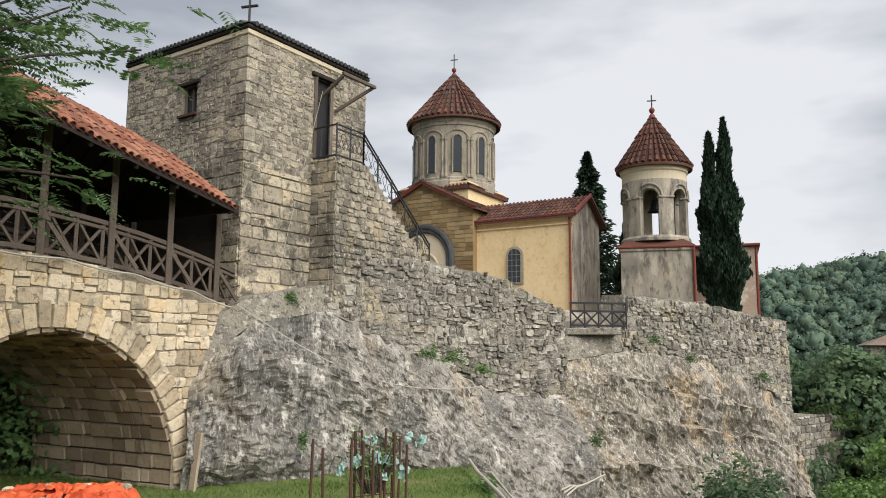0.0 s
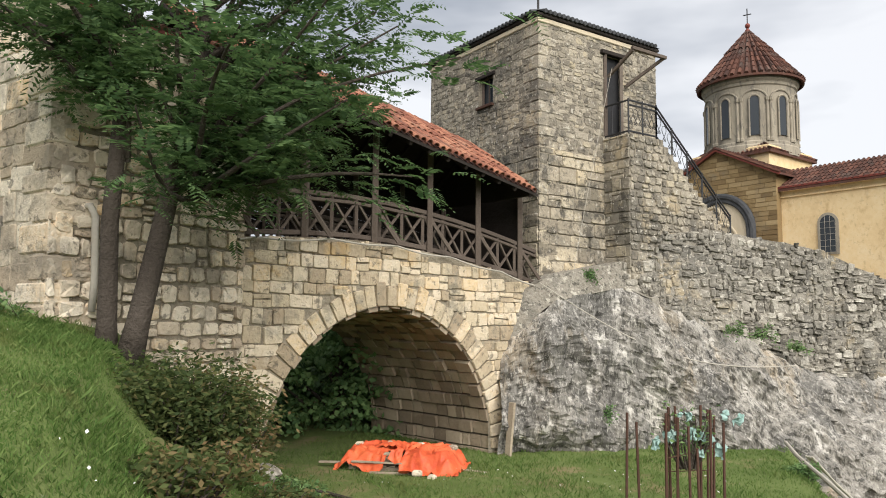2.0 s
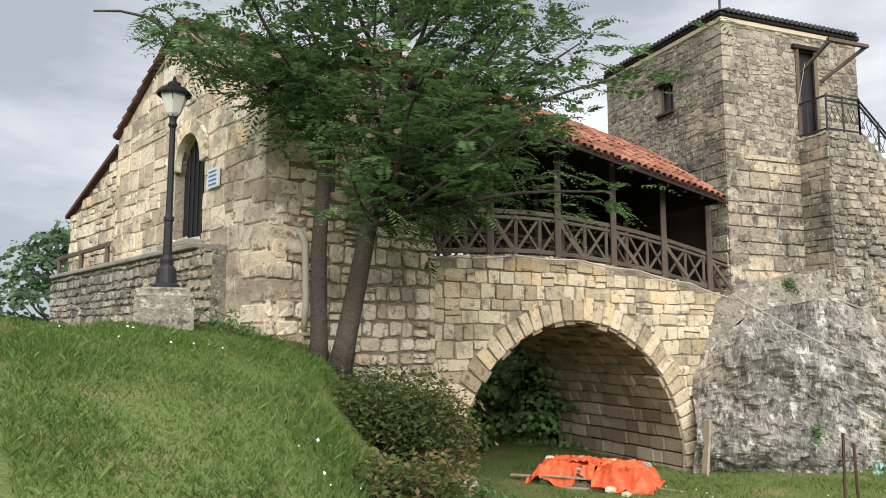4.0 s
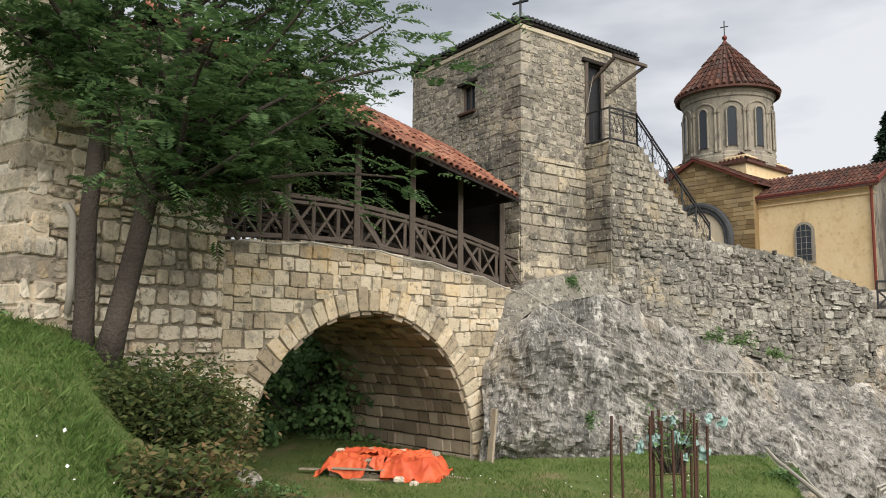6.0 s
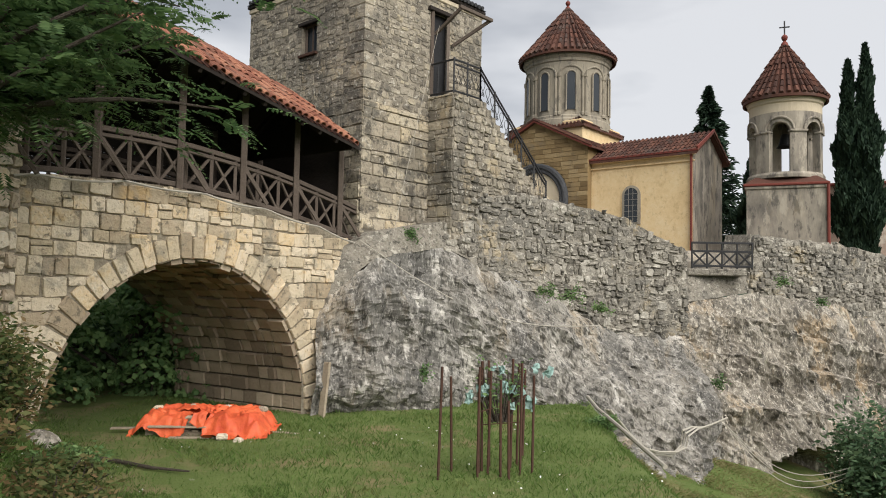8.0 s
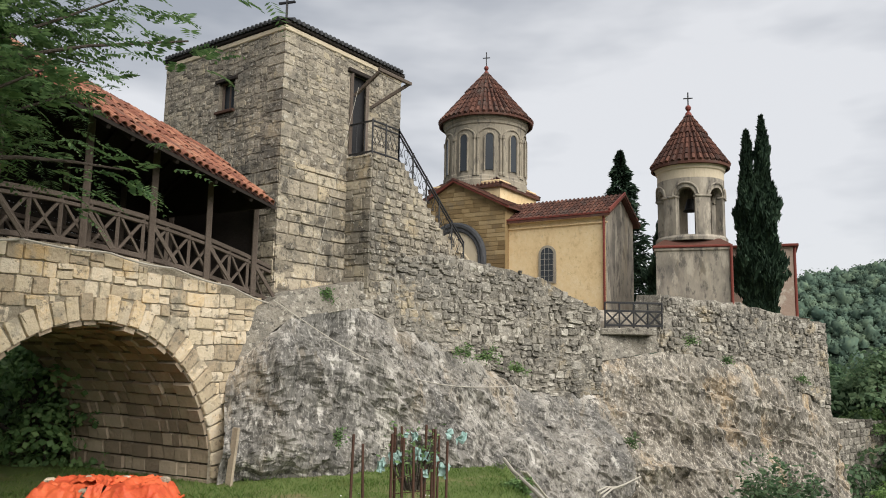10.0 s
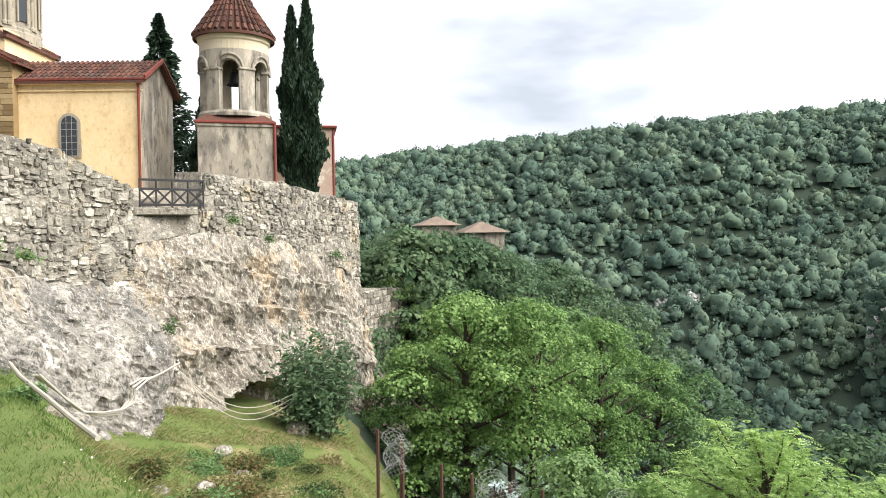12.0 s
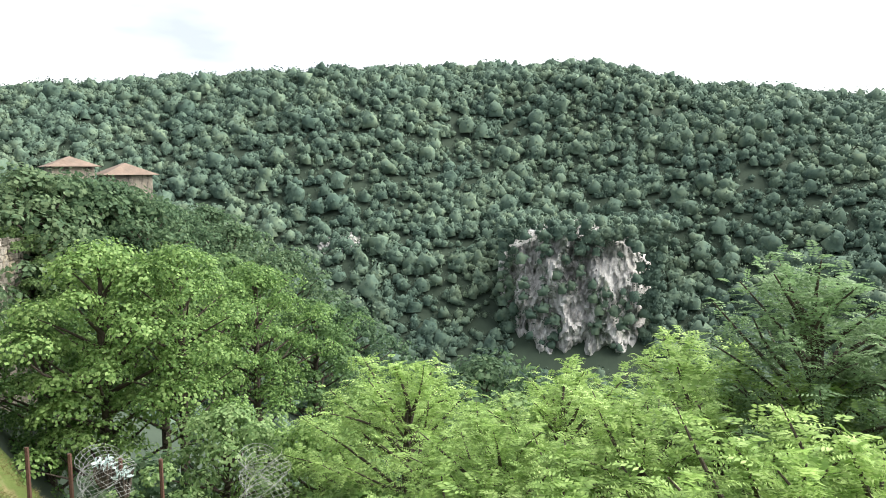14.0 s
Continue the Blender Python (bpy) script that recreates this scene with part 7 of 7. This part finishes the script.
def shrub(name, x, y, z, rx, ry, rz, n, size, material, label, seed):
    rng = np.random.default_rng(seed)
    ob = thing(name, (x, y, z), label, "shrub")
    stems = Geo()
    pts = []
    for k in range(26):
        a, f = rng.uniform(0, 6.28), rng.uniform(0.2, 1) ** 0.5
        e = np.array((x + rx * f * math.cos(a) * 0.8, y + ry * f * math.sin(a) * 0.8, z + rz * math.sqrt(max(0.05, 1 - f * f * 0.8)) * rng.uniform(0.65, 1.0)))
        limb(stems, (x + 0.3 * (e[0] - x), y + 0.3 * (e[1] - y), z - 0.2), e, 0.02, 0.006, rng)
        m = n // 26
        d = rng.normal(size=(m, 3))
        d /= np.linalg.norm(d, axis=1, keepdims=True)
        at = np.array((x, y, z)) + (e - np.array((x, y, z))) * rng.uniform(0.1, 1, (m, 1)) ** 0.6
        pts.append(at + d * rng.uniform(0.2, 1, (m, 1)) * [rx * 0.4, ry * 0.4, rz * 0.36])
    tagged(part("branchwork", stems, M_BARK, ob), kind="stuff")
    v = leaf_quads(np.concatenate(pts), size, rng)
    tagged(part("foliage", quads_mesh("foliage", v, material), material, ob), kind="stuff")


shrub("hedge_bush", -3.7, 8.85, 1.0, 1.2, 0.9, 1.35, 15000, 0.042, M_BUSH, "dense low bush with bronze-green small leaves", 21)
shrub("hedge_bush", -3.45, 9.9, 0.6, 1.1, 1.0, 1.55, 13000, 0.042, M_BUSH, "dense low bush with bronze-green small leaves", 22)
for x, y, rx, h, k in ((-2.6, 9.3, 0.9, 0.5, 70), (-3.0, 7.5, 1.0, 0.5, 73), (-2.3, 8.3, 0.9, 0.4, 74), (-2.9, 6.6, 0.8, 0.4, 86), (-2.9, 11.0, 0.7, 0.45, 75), (7.4, 12.2, 0.7, 0.4, 76), (7.9, 14.5, 0.8, 0.4, 77), (6.9, 16.6, 0.5, 0.35, 78), (9.6, 14.2, 0.9, 0.35, 79), (11.5, 16.5, 1.0, 0.45, 80), (14.0, 18.2, 1.0, 0.5, 81), (6.6, 10.6, 0.5, 0.3, 82), (9.6, 11.8, 0.8, 0.35, 83)):
    shrub("weed_patch", x, y, float(ground_z(x, y)) - 0.05, rx, rx * 0.8, h, 2600, 0.045, M_BUSH if k % 3 else M_LEAF_M, "low tangled patch of bronze and green weeds", k)
wr = random.Random(44)
for k in range(26):
    x = wr.uniform(7.5, 17.5)
    y = 11.5 + 0.72 * (x - 6) + wr.uniform(-1.5, 3.2)
    if y < 18.2 + 0.35 * max(0, x - 11):
        h = wr.uniform(0.12, 0.32)
        shrub("weed_patch", x, y, float(ground_z(x, y)) - 0.08, wr.uniform(0.5, 1.4), wr.uniform(0.4, 1.0), h, 1500, 0.05, (M_BUSH, M_LEAF_M, M_STRAW)[k % 3], "tangled weeds and dry stalks below the cliff", 300 + k)
def wall_plant(x, y, z, s, seed):
    """Leafy sprigs that fan out and hang from a crack."""
    rng = np.random.default_rng(seed)
    ob = thing("wall_plant", (x, y, z), "small green plant rooted in the rock wall", "shrub")
    stems, pts = Geo(), []
    for k in range(int(7 + 14 * s)):
        out = np.array((rng.normal() * 0.8, -0.5 - 0.4 * rng.uniform(), rng.uniform(-0.7, 0.9)))
        tip = np.array((x, y, z)) + out / np.linalg.norm(out) * s * rng.uniform(0.5, 1.3)
        for p in limb(stems, (x + rng.normal() * 0.3 * s, y + 0.1, z), tip, 0.008, 0.003, rng)[1:]:
            pts.append(p + rng.normal(size=(5, 3)) * 0.05)
    tagged(part("branchwork", stems, M_BARK, ob), kind="stuff")
    v = leaf_quads(np.concatenate(pts), 0.045, rng)
    tagged(part("foliage", quads_mesh("foliage", v, M_LEAF_M), M_LEAF_M, ob), kind="stuff")


shrub("fig_bush", 17.2, 20.3, -4.0, 1.7, 1.5, 3.5, 6500, 0.10, M_LEAF_F, "dark green fig bush before the cave in the cliff", 23)
for x, y, z, s, k in ((7.7, 21.0, 2.35, 0.45, 31), (6.9, 20.9, 2.5, 0.35, 32), (8.7, 21.2, 2.0, 0.35, 33), (3.2, 19.1, 0.4, 0.3, 34), (16.8, 24.3, 3.0, 0.35, 35), (18.4, 24.3, 2.3, 0.3, 36), (23.2, 25.9, 1.6, 0.35, 37), (11.8, 21.6, -0.6, 0.3, 38), (13.2, 22.3, -0.3, 0.35, 39), (2.9, 19.75, 3.9, 0.22, 40), (-7.0, 10.2, 2.8, 0.45, 41), (-6.6, 10.0, 2.6, 0.5, 42)):
    wall_plant(x, y, z, s, k)


# ---- grass ----
def build_grass(name, seed, n, az0, az1, d1, dry, material, label):
    rng = np.random.default_rng(seed)
    az, d = rng.uniform(az0, az1, n), np.sqrt(rng.uniform(4.0 ** 2, d1 ** 2, n))
    x, y = d * np.sin(np.radians(az)), d * np.cos(np.radians(az))
    keep = (y - x < np.where(x < 0.2, 24.0, 17.6)) & (y < np.where(x < 0.2, 22.5, 19.5 + 0.3 * np.clip(x, 0, 8))) & (lump(x, y, 1.3, 4) > -0.9)
    path = np.abs((x + 1.9) + 0.5 * (y - 13.2)) < 0.5
    keep &= ~(path & (rng.uniform(0, 1, n) < 0.75) & (y > 10))
    slope = smooth(0.0, 0.8, x - 5.6 - 0.22 * (y - 11)) * (0.55 + 0.45 * lump(x, y, 1.1, 8))
    keep &= (rng.uniform(0, 1, n) < slope) if dry else (rng.uniform(0, 1, n) > slope * 0.8)
    x, y = x[keep], y[keep]
    z = ground_z(x, y)
    n = len(x)
    h = rng.uniform(0.035, 0.10, n) * (0.6 if d1 < 15 else 1.0) * (1 + 0.5 * lump(x, y, 0.9))
    a = rng.uniform(0, 2 * math.pi, n)
    lean = rng.normal(size=(n, 2)) * (1.3 if dry else 0.5)
    w = 0.0065
    base = np.stack([x, y, z - 0.01], -1)
    side = np.stack([np.cos(a) * w, np.sin(a) * w, np.zeros(n)], -1)
    mid = base + np.stack([lean[:, 0] * h * 0.4, lean[:, 1] * h * 0.4, h * 0.6], -1)
    tip = base + np.stack([lean[:, 0] * h, lean[:, 1] * h, h], -1)
    v = np.stack([base - side, base + side, mid + side * 0.8, tip], 1).reshape(-1, 3)
    tagged(part(name, quads_mesh(name, v, material), material), label, "grass", kind="stuff")


build_grass("grass", 31, 200000, -50, 80, 25, False, M_BLADE, "short green meadow grass on the slope and lawn")
build_grass("grass", 32, 110000, -50, 0, 12, False, M_BLADE, "short thick green grass on the bank")
build_grass("dry_grass", 33, 130000, 25, 62, 29, True, M_STRAW, "dry cut grass and straw below the cliff")


def build_flowers():
    """Small white daisies scattered through the meadow."""
    rng = np.random.default_rng(41)
    n = 420
    az, d = rng.uniform(-48, 30, n), np.sqrt(rng.uniform(5.0 ** 2, 17.0 ** 2, n))
    x, y = d * np.sin(np.radians(az)), d * np.cos(np.radians(az))
    keep = (lump(x, y, 1.6, 6) > -0.05) & (y - x < 16.5)
    x, y = x[keep], y[keep]
    c = np.stack([x, y, ground_z(x, y) + rng.uniform(0.05, 0.11, len(x))], -1)
    flat = rng.normal(size=(len(x), 3)) * 0.3 + [0, -0.5, 0.8]
    v = leaf_quads_on(c, flat, np.full((len(x), 1), 0.017), rng)
    tagged(part("daisies", quads_mesh("daisies", v, M_WHITE), M_WHITE), "tiny white daisies scattered in the meadow", "flowers", kind="stuff")


build_flowers()


# ---- loose things on the lawn ----
def build_tarp():
    ox, oy, turn = -1.62, 16.45, -0.2
    base = float(ground_z(ox, oy)) - 0.02
    ob = thing("timber_stack", (ox, oy, base), "stack of pallets and planks under a crumpled orange tarpaulin", "timber stack")
    r = random.Random(6)
    rot = Matrix.Rotation(turn, 3, "Z")

    def at(u, v, z):
        return rot @ Vector((u, v, 0)) + Vector((ox, oy, base + z))
    for level in (0.0, 0.17):
        for v in (-0.48, 0.0, 0.48):
            part("bearer", Geo().box(at(0, v, level + 0.055), (2.15, 0.11, 0.10), turn=turn, bevel=0.008), M_PLANK, ob)
        for k in range(12):
            u = -1.03 + 0.187 * k
            part("slat", Geo().box(at(u + r.uniform(-0.02, 0.02), 0, level + 0.13), (0.12, 1.16, 0.03), turn=turn + r.uniform(-0.03, 0.03), bevel=0.005), M_PLANK, ob)
    for u, v, z, a, long in ((-1.35, -0.35, 0.12, 0.15, 0.9), (0.3, -0.75, 0.04, 0.1, 1.6), (1.2, -0.1, 0.06, -0.3, 1.4), (-0.4, -0.66, 0.22, 0.05, 1.1)):
        part("plank", Geo().box(at(u, v, z), (long, 0.13, 0.035), turn=turn + a, bevel=0.006), M_PLANK, ob)
    # sheets (from u, to u, front v, back v): they lie on the top and hang over the edges
    for u0, u1, v0, v1, seed in ((-1.34, -0.26, -0.8, 0.74, 1.0), (0.16, 1.36, -0.98, 0.72, 4.0), (-0.55, 0.4, -0.12, 0.76, 7.0), (-0.12, 0.14, -0.72, 0.1, 9.0)):
        n, m = 46, 52
        g, vs = Geo(), []
        for i in range(n):
            for j in range(m):
                q = Vector((u0 + (u1 - u0) * i / (n - 1), v0 + (v1 - v0) * j / (m - 1), seed))
                fray = 0.10 * noise.noise(q * 2.2) + 0.05 * noise.noise(q * 6.0)
                u, v = q.x + fray, q.y + 0.16 * noise.noise(q * 1.7 + Vector((4, 0, 0)))
                over = max(abs(u) - 1.06, abs(v) - 0.58, 0.0)
                hang = max(0.0, 1 - over / 0.2)
                crease = 0.17 * (0.45 - abs(noise.noise(q * 2.3))) + 0.13 * (0.35 - abs(noise.noise(q * 4.7))) + 0.05 * (0.3 - abs(noise.noise(q * 10)))
                vs.append(at(u, v, max(0.035, 0.35 * hang ** 0.8 + 0.03 + crease)))
        g.add(vs, [(i * m + j, (i + 1) * m + j, (i + 1) * m + j + 1, i * m + j + 1) for i in range(n - 1) for j in range(m - 1)])
        part("tarpaulin", g, M_TARP, ob, smooth=True)
    for k, (u, v, z) in enumerate(((-0.45, 0.35, 0.44), (0.25, 0.4, 0.44), (-0.2, -0.5, 0.36), (0.55, -0.95, 0.10), (1.0, 0.25, 0.44), (-1.1, 0.2, 0.44), (0.9, -1.1, 0.06))):
        s = Geo().box(at(u, v, z), (r.uniform(0.14, 0.24), r.uniform(0.12, 0.18), r.uniform(0.09, 0.14)), turn=r.uniform(0, 3), bevel=0.035)
        tagged(part("loose_stone", s, M_GATE), "pale stone weighing down the tarpaulin", "stone", "weights on the tarpaulin")
    # a dark branch lying beside the stack
    tagged(part("fallen_branch", Geo().tube([(x, y, float(ground_z(x, y)) + 0.05) for x, y in ((-3.3, 13.9), (-2.7, 13.5), (-2.1, 13.0), (-1.5, 12.7))], [0.04, 0.035, 0.028, 0.015], 7), M_BARK), "dark fallen branch lying in the grass", "branch")


build_tarp()


def build_stakes():
    r = random.Random(15)
    spots = [(2.23, 12.0, 1.72), (2.54, 12.45, 1.5), (2.86, 12.05, 1.7), (2.95, 12.3, 1.55), (3.05, 12.15, 1.62), (3.2, 12.6, 1.75), (3.46, 12.3, 1.8), (3.55, 12.05, 1.75), (3.72, 12.8, 1.7), (4.0, 13.4, 1.55), (3.3, 11.8, 1.2), (3.22, 12.0, 1.5), (3.78, 12.15, 1.55), (3.02, 12.4, 1.75)]
    for x, y, h in spots:
        z = float(ground_z(x, y))
        ob = part("garden_stake", Geo().tube([(x, y, z - 0.2), (x + r.uniform(-0.04, 0.04), y, z + h)], 0.022, 6), M_RUST)
        tagged(ob, "rusty steel stake standing in the lawn", "stake", "stakes round the young vine")
    for k, (a, b, zz) in enumerate(((2, 6, 1.0), (5, 8, 1.25), (3, 7, 0.75))):
        p, q = spots[a], spots[b]
        ob = part("tie_wire", Geo().tube([(p[0], p[1], float(ground_z(p[0], p[1])) + zz), (q[0], q[1], float(ground_z(q[0], q[1])) + zz + 0.08)], 0.008, 5), M_RUST)
        tagged(ob, "thin wire tied between the stakes", "wire", "wires between stakes")
    shrub("young_vine", 3.3, 12.35, 0.55, 0.6, 0.35, 0.95, 260, 0.05, M_LEAF_M, "young vine climbing the stakes", 51)
    for k in range(16):
        x, y, z = 2.72 + 0.085 * k, 12.2 + r.uniform(-0.2, 0.25), 0.82 + r.uniform(-0.2, 0.42)
        n, w, a = 6, r.uniform(0.07, 0.15), r.uniform(0, 3)
        vs = []
        for i in range(n):
            for j in range(n):
                u, v = i / (n - 1) - 0.5, j / (n - 1) - 0.5
                q = Vector((u * 3 + k, v * 3, k * 1.7))
                b = 0.8 * noise.noise(q)
                vs.append((x + w * (u * math.cos(a) - b * math.sin(a)), y + w * (u * math.sin(a) + b * math.cos(a)), z + w * (1.2 * v + 0.5 * noise.noise(q * 1.3 + Vector((0, 0, 5))))))
        ob = part("net_scrap", Geo().add(vs, [(i * n + j, (i + 1) * n + j, (i + 1) * n + j + 1, i * n + j + 1) for i in range(n - 1) for j in range(n - 1)]), M_NET)
        tagged(ob, "scrap of teal netting tied to the vine", "netting", "net scraps on the vine")


build_stakes()


def build_fence():
    """Stakes, poles and netting at the edge of the drop."""
    r = random.Random(19)
    spots = [(7.72, 8.25, 0.0), (7.95, 8.05, -0.25), (8.2, 8.3, -0.2), (8.28, 7.68, -0.46), (8.55, 7.4, -0.6), (8.85, 7.05, -0.75), (9.1, 6.7, -0.8)]
    for x, y, top in spots:
        z = float(ground_z(x, y))
        ob = part("fence_stake", Geo().tube([(x, y, z - 0.2), (x + r.uniform(-0.03, 0.03), y, top)], 0.022, 6), M_RUST)
        tagged(ob, "rusty stake at the edge of the drop", "stake", "stakes at the edge")
    for a, b in ((3, 6),):
        p, q = spots[a], spots[b]
        ob = part("fence_pole", Geo().tube([(p[0] - 0.6, p[1] + 0.5, float(ground_z(p[0], p[1])) + 0.25), (q[0] + 0.5, q[1] - 0.5, float(ground_z(q[0], q[1])) + 0.35)], [0.045, 0.03], 8), M_WOOD)
        tagged(ob, "long crooked wooden pole lying along the edge", "pole")
    for i, (x, y, top, w, h) in enumerate(((7.9, 8.1, -0.1, 0.4, 0.45), (8.75, 7.15, -0.7, 0.7, 0.4), (9.9, 5.9, -1.0, 0.7, 0.5))):
        g = Geo()
        n, m = 18, 12
        pts = [[Vector((x + w * 0.36 * math.cos(5.2 * u / n), y + w * 0.36 * math.sin(5.2 * u / n), top - h * v / m)) + Vector((0.04 * math.sin(u * 0.7 + v * 0.5), 0.06 * math.sin(v * 0.9 + u * 0.4), 0.06 * math.sin(u * 0.5))) for v in range(m + 1)] for u in range(n + 1)]
        for u in range(n + 1):
            g.tube(pts[u], 0.0016, 4)
        for v in range(m + 1):
            g.tube([pts[u][v] for u in range(n + 1)], 0.0016, 4)
        ob = part("garden_net", g, M_WIRE)
        tagged(ob, "pale wire netting bent round the stakes", "netting", "nets at the edge")

    for k, (x, y, z) in enumerate(((8.75, 7.15, -0.72), (8.85, 7.0, -0.85))):
        shrub("silver_vine", x, y, z - 0.1, 0.16, 0.16, 0.14, 150, 0.03, M_SILVER, "silvery pale-leaved vine on the wire netting", 90 + k)


build_fence()


def build_cables():
    def sag(a, b, drop, n=14):
        a, b = Vector(a), Vector(b)
        return [a.lerp(b, k / n) - Vector((0, 0, drop * math.sin(math.pi * k / n))) for k in range(n + 1)]
    hose = [on(TC, BA, s, 0.16, deck_z(s) - 0.02 - 0.07 * abs(math.sin(1.9 * s))) for s in np.linspace(-8.6, -0.1, 40)]
    tagged(part("bridge_hose", Geo().tube(hose, 0.022, 6), M_CABLE), "pale hose looped along the edge of the bridge", "hose")
    tagged(part("wall_cable", Geo().tube(sag((1.5, 18.9, 3.65), (8.6, 20.9, 1.55), 0.75), 0.014, 5), M_CABLE), "thin pale cable sagging across the rock", "cable")
    tagged(part("tower_cable", Geo().tube(sag((2.3, 19.0, 3.6), (3.75, 20.95, 9.9), -0.1), 0.006, 5), M_CABLE), "thin cable running up the tower wall", "cable")
    tagged(part("edge_pipe", Geo().tube([(7.6, 19.3, -0.25), (7.2, 17.7, -0.3), (6.68, 15.2, -0.32), (6.35, 13.6, -0.36), (6.2, 12.4, -0.45)], 0.045, 8), M_CABLE), "pale pipe along the lawn edge below the rock", "pipe")
    loop = [(7.9, 18.9, -0.5), (8.5, 19.05, -1.0), (8.9, 19.0, -1.45), (9.3, 18.95, -1.7), (9.9, 19.2, -1.8), (10.35, 19.5, -1.6), (10.4, 19.5, -1.2), (11.0, 20.05, -1.2), (11.5, 20.2, -1.27), (12.8, 21.5, -1.3)]
    for k in range(3):
        pts = [Vector(p) + Vector((0.05 * k, -0.06 * k, -0.07 * k * math.sin(1.3 * i))) for i, p in enumerate(loop)]
        fine = [pts[i].lerp(pts[i + 1], f) for i in range(len(pts) - 1) for f in (0, 0.5)] + [pts[-1]]
        tagged(part("rock_hose", Geo().tube(fine, 0.026, 6), M_CABLE), "pale hose looped on the rock", "hose", "hoses on the rock")
    for k in range(3):
        tagged(part("rock_cable", Geo().tube(sag((12.9, 21.5, -1.4), (16.1, 20.2, -2.5 - 0.12 * k), 0.75 + 0.12 * k), 0.013, 5), M_CABLE), "thin pale cable sagging below the cliff", "cable", "cables below the cliff")
    tagged(part("leaning_board", Geo().box((0.72, 17.95, 0.15), (0.07, 0.16, 1.25), tilt=Matrix.Rotation(0.75, 3, "Z") @ Matrix.Rotation(0.12, 3, "Y"), bevel=0.01), M_PLANK), "weathered board leaning against the bridge pier", "board")
    for x, y, s in ((-3.55, 12.4, 0.55), (-3.1, 11.6, 0.4), (8.2, 14.3, 0.4), (9.3, 14.6, 0.5), (9.9, 13.6, 0.35), (11.2, 16.0, 0.4), (12.4, 18.6, 0.6), (16.4, 20.4, 0.9), (17.3, 20.9, 1.1), (7.6, 17.2, 0.5), (8.0, 12.9, 0.3)):
        g = Geo()
        vs, fs = [], []
        for i in range(7):
            for k in range(10):
                t, a = math.pi * i / 6, 2 * math.pi * k / 10
                p = Vector((math.sin(t) * math.cos(a), math.sin(t) * math.sin(a) * 0.8, math.cos(t) * 0.6))
                vs.append(Vector((x, y, float(ground_z(x, y)) + 0.08 * s)) + p * s * 0.5 * (1 + 0.3 * noise.noise(p * 2 + Vector((x, y, 0)))))
        fs = [(i * 10 + k, i * 10 + (k + 1) % 10, (i + 1) * 10 + (k + 1) % 10, (i + 1) * 10 + k) for i in range(6) for k in range(10)]
        g.add(vs, fs)
        tagged(part("boulder", g, M_ROCK_TAN), "pale weathered boulder lying in the grass", "boulder", "boulders in the grass")


build_cables()
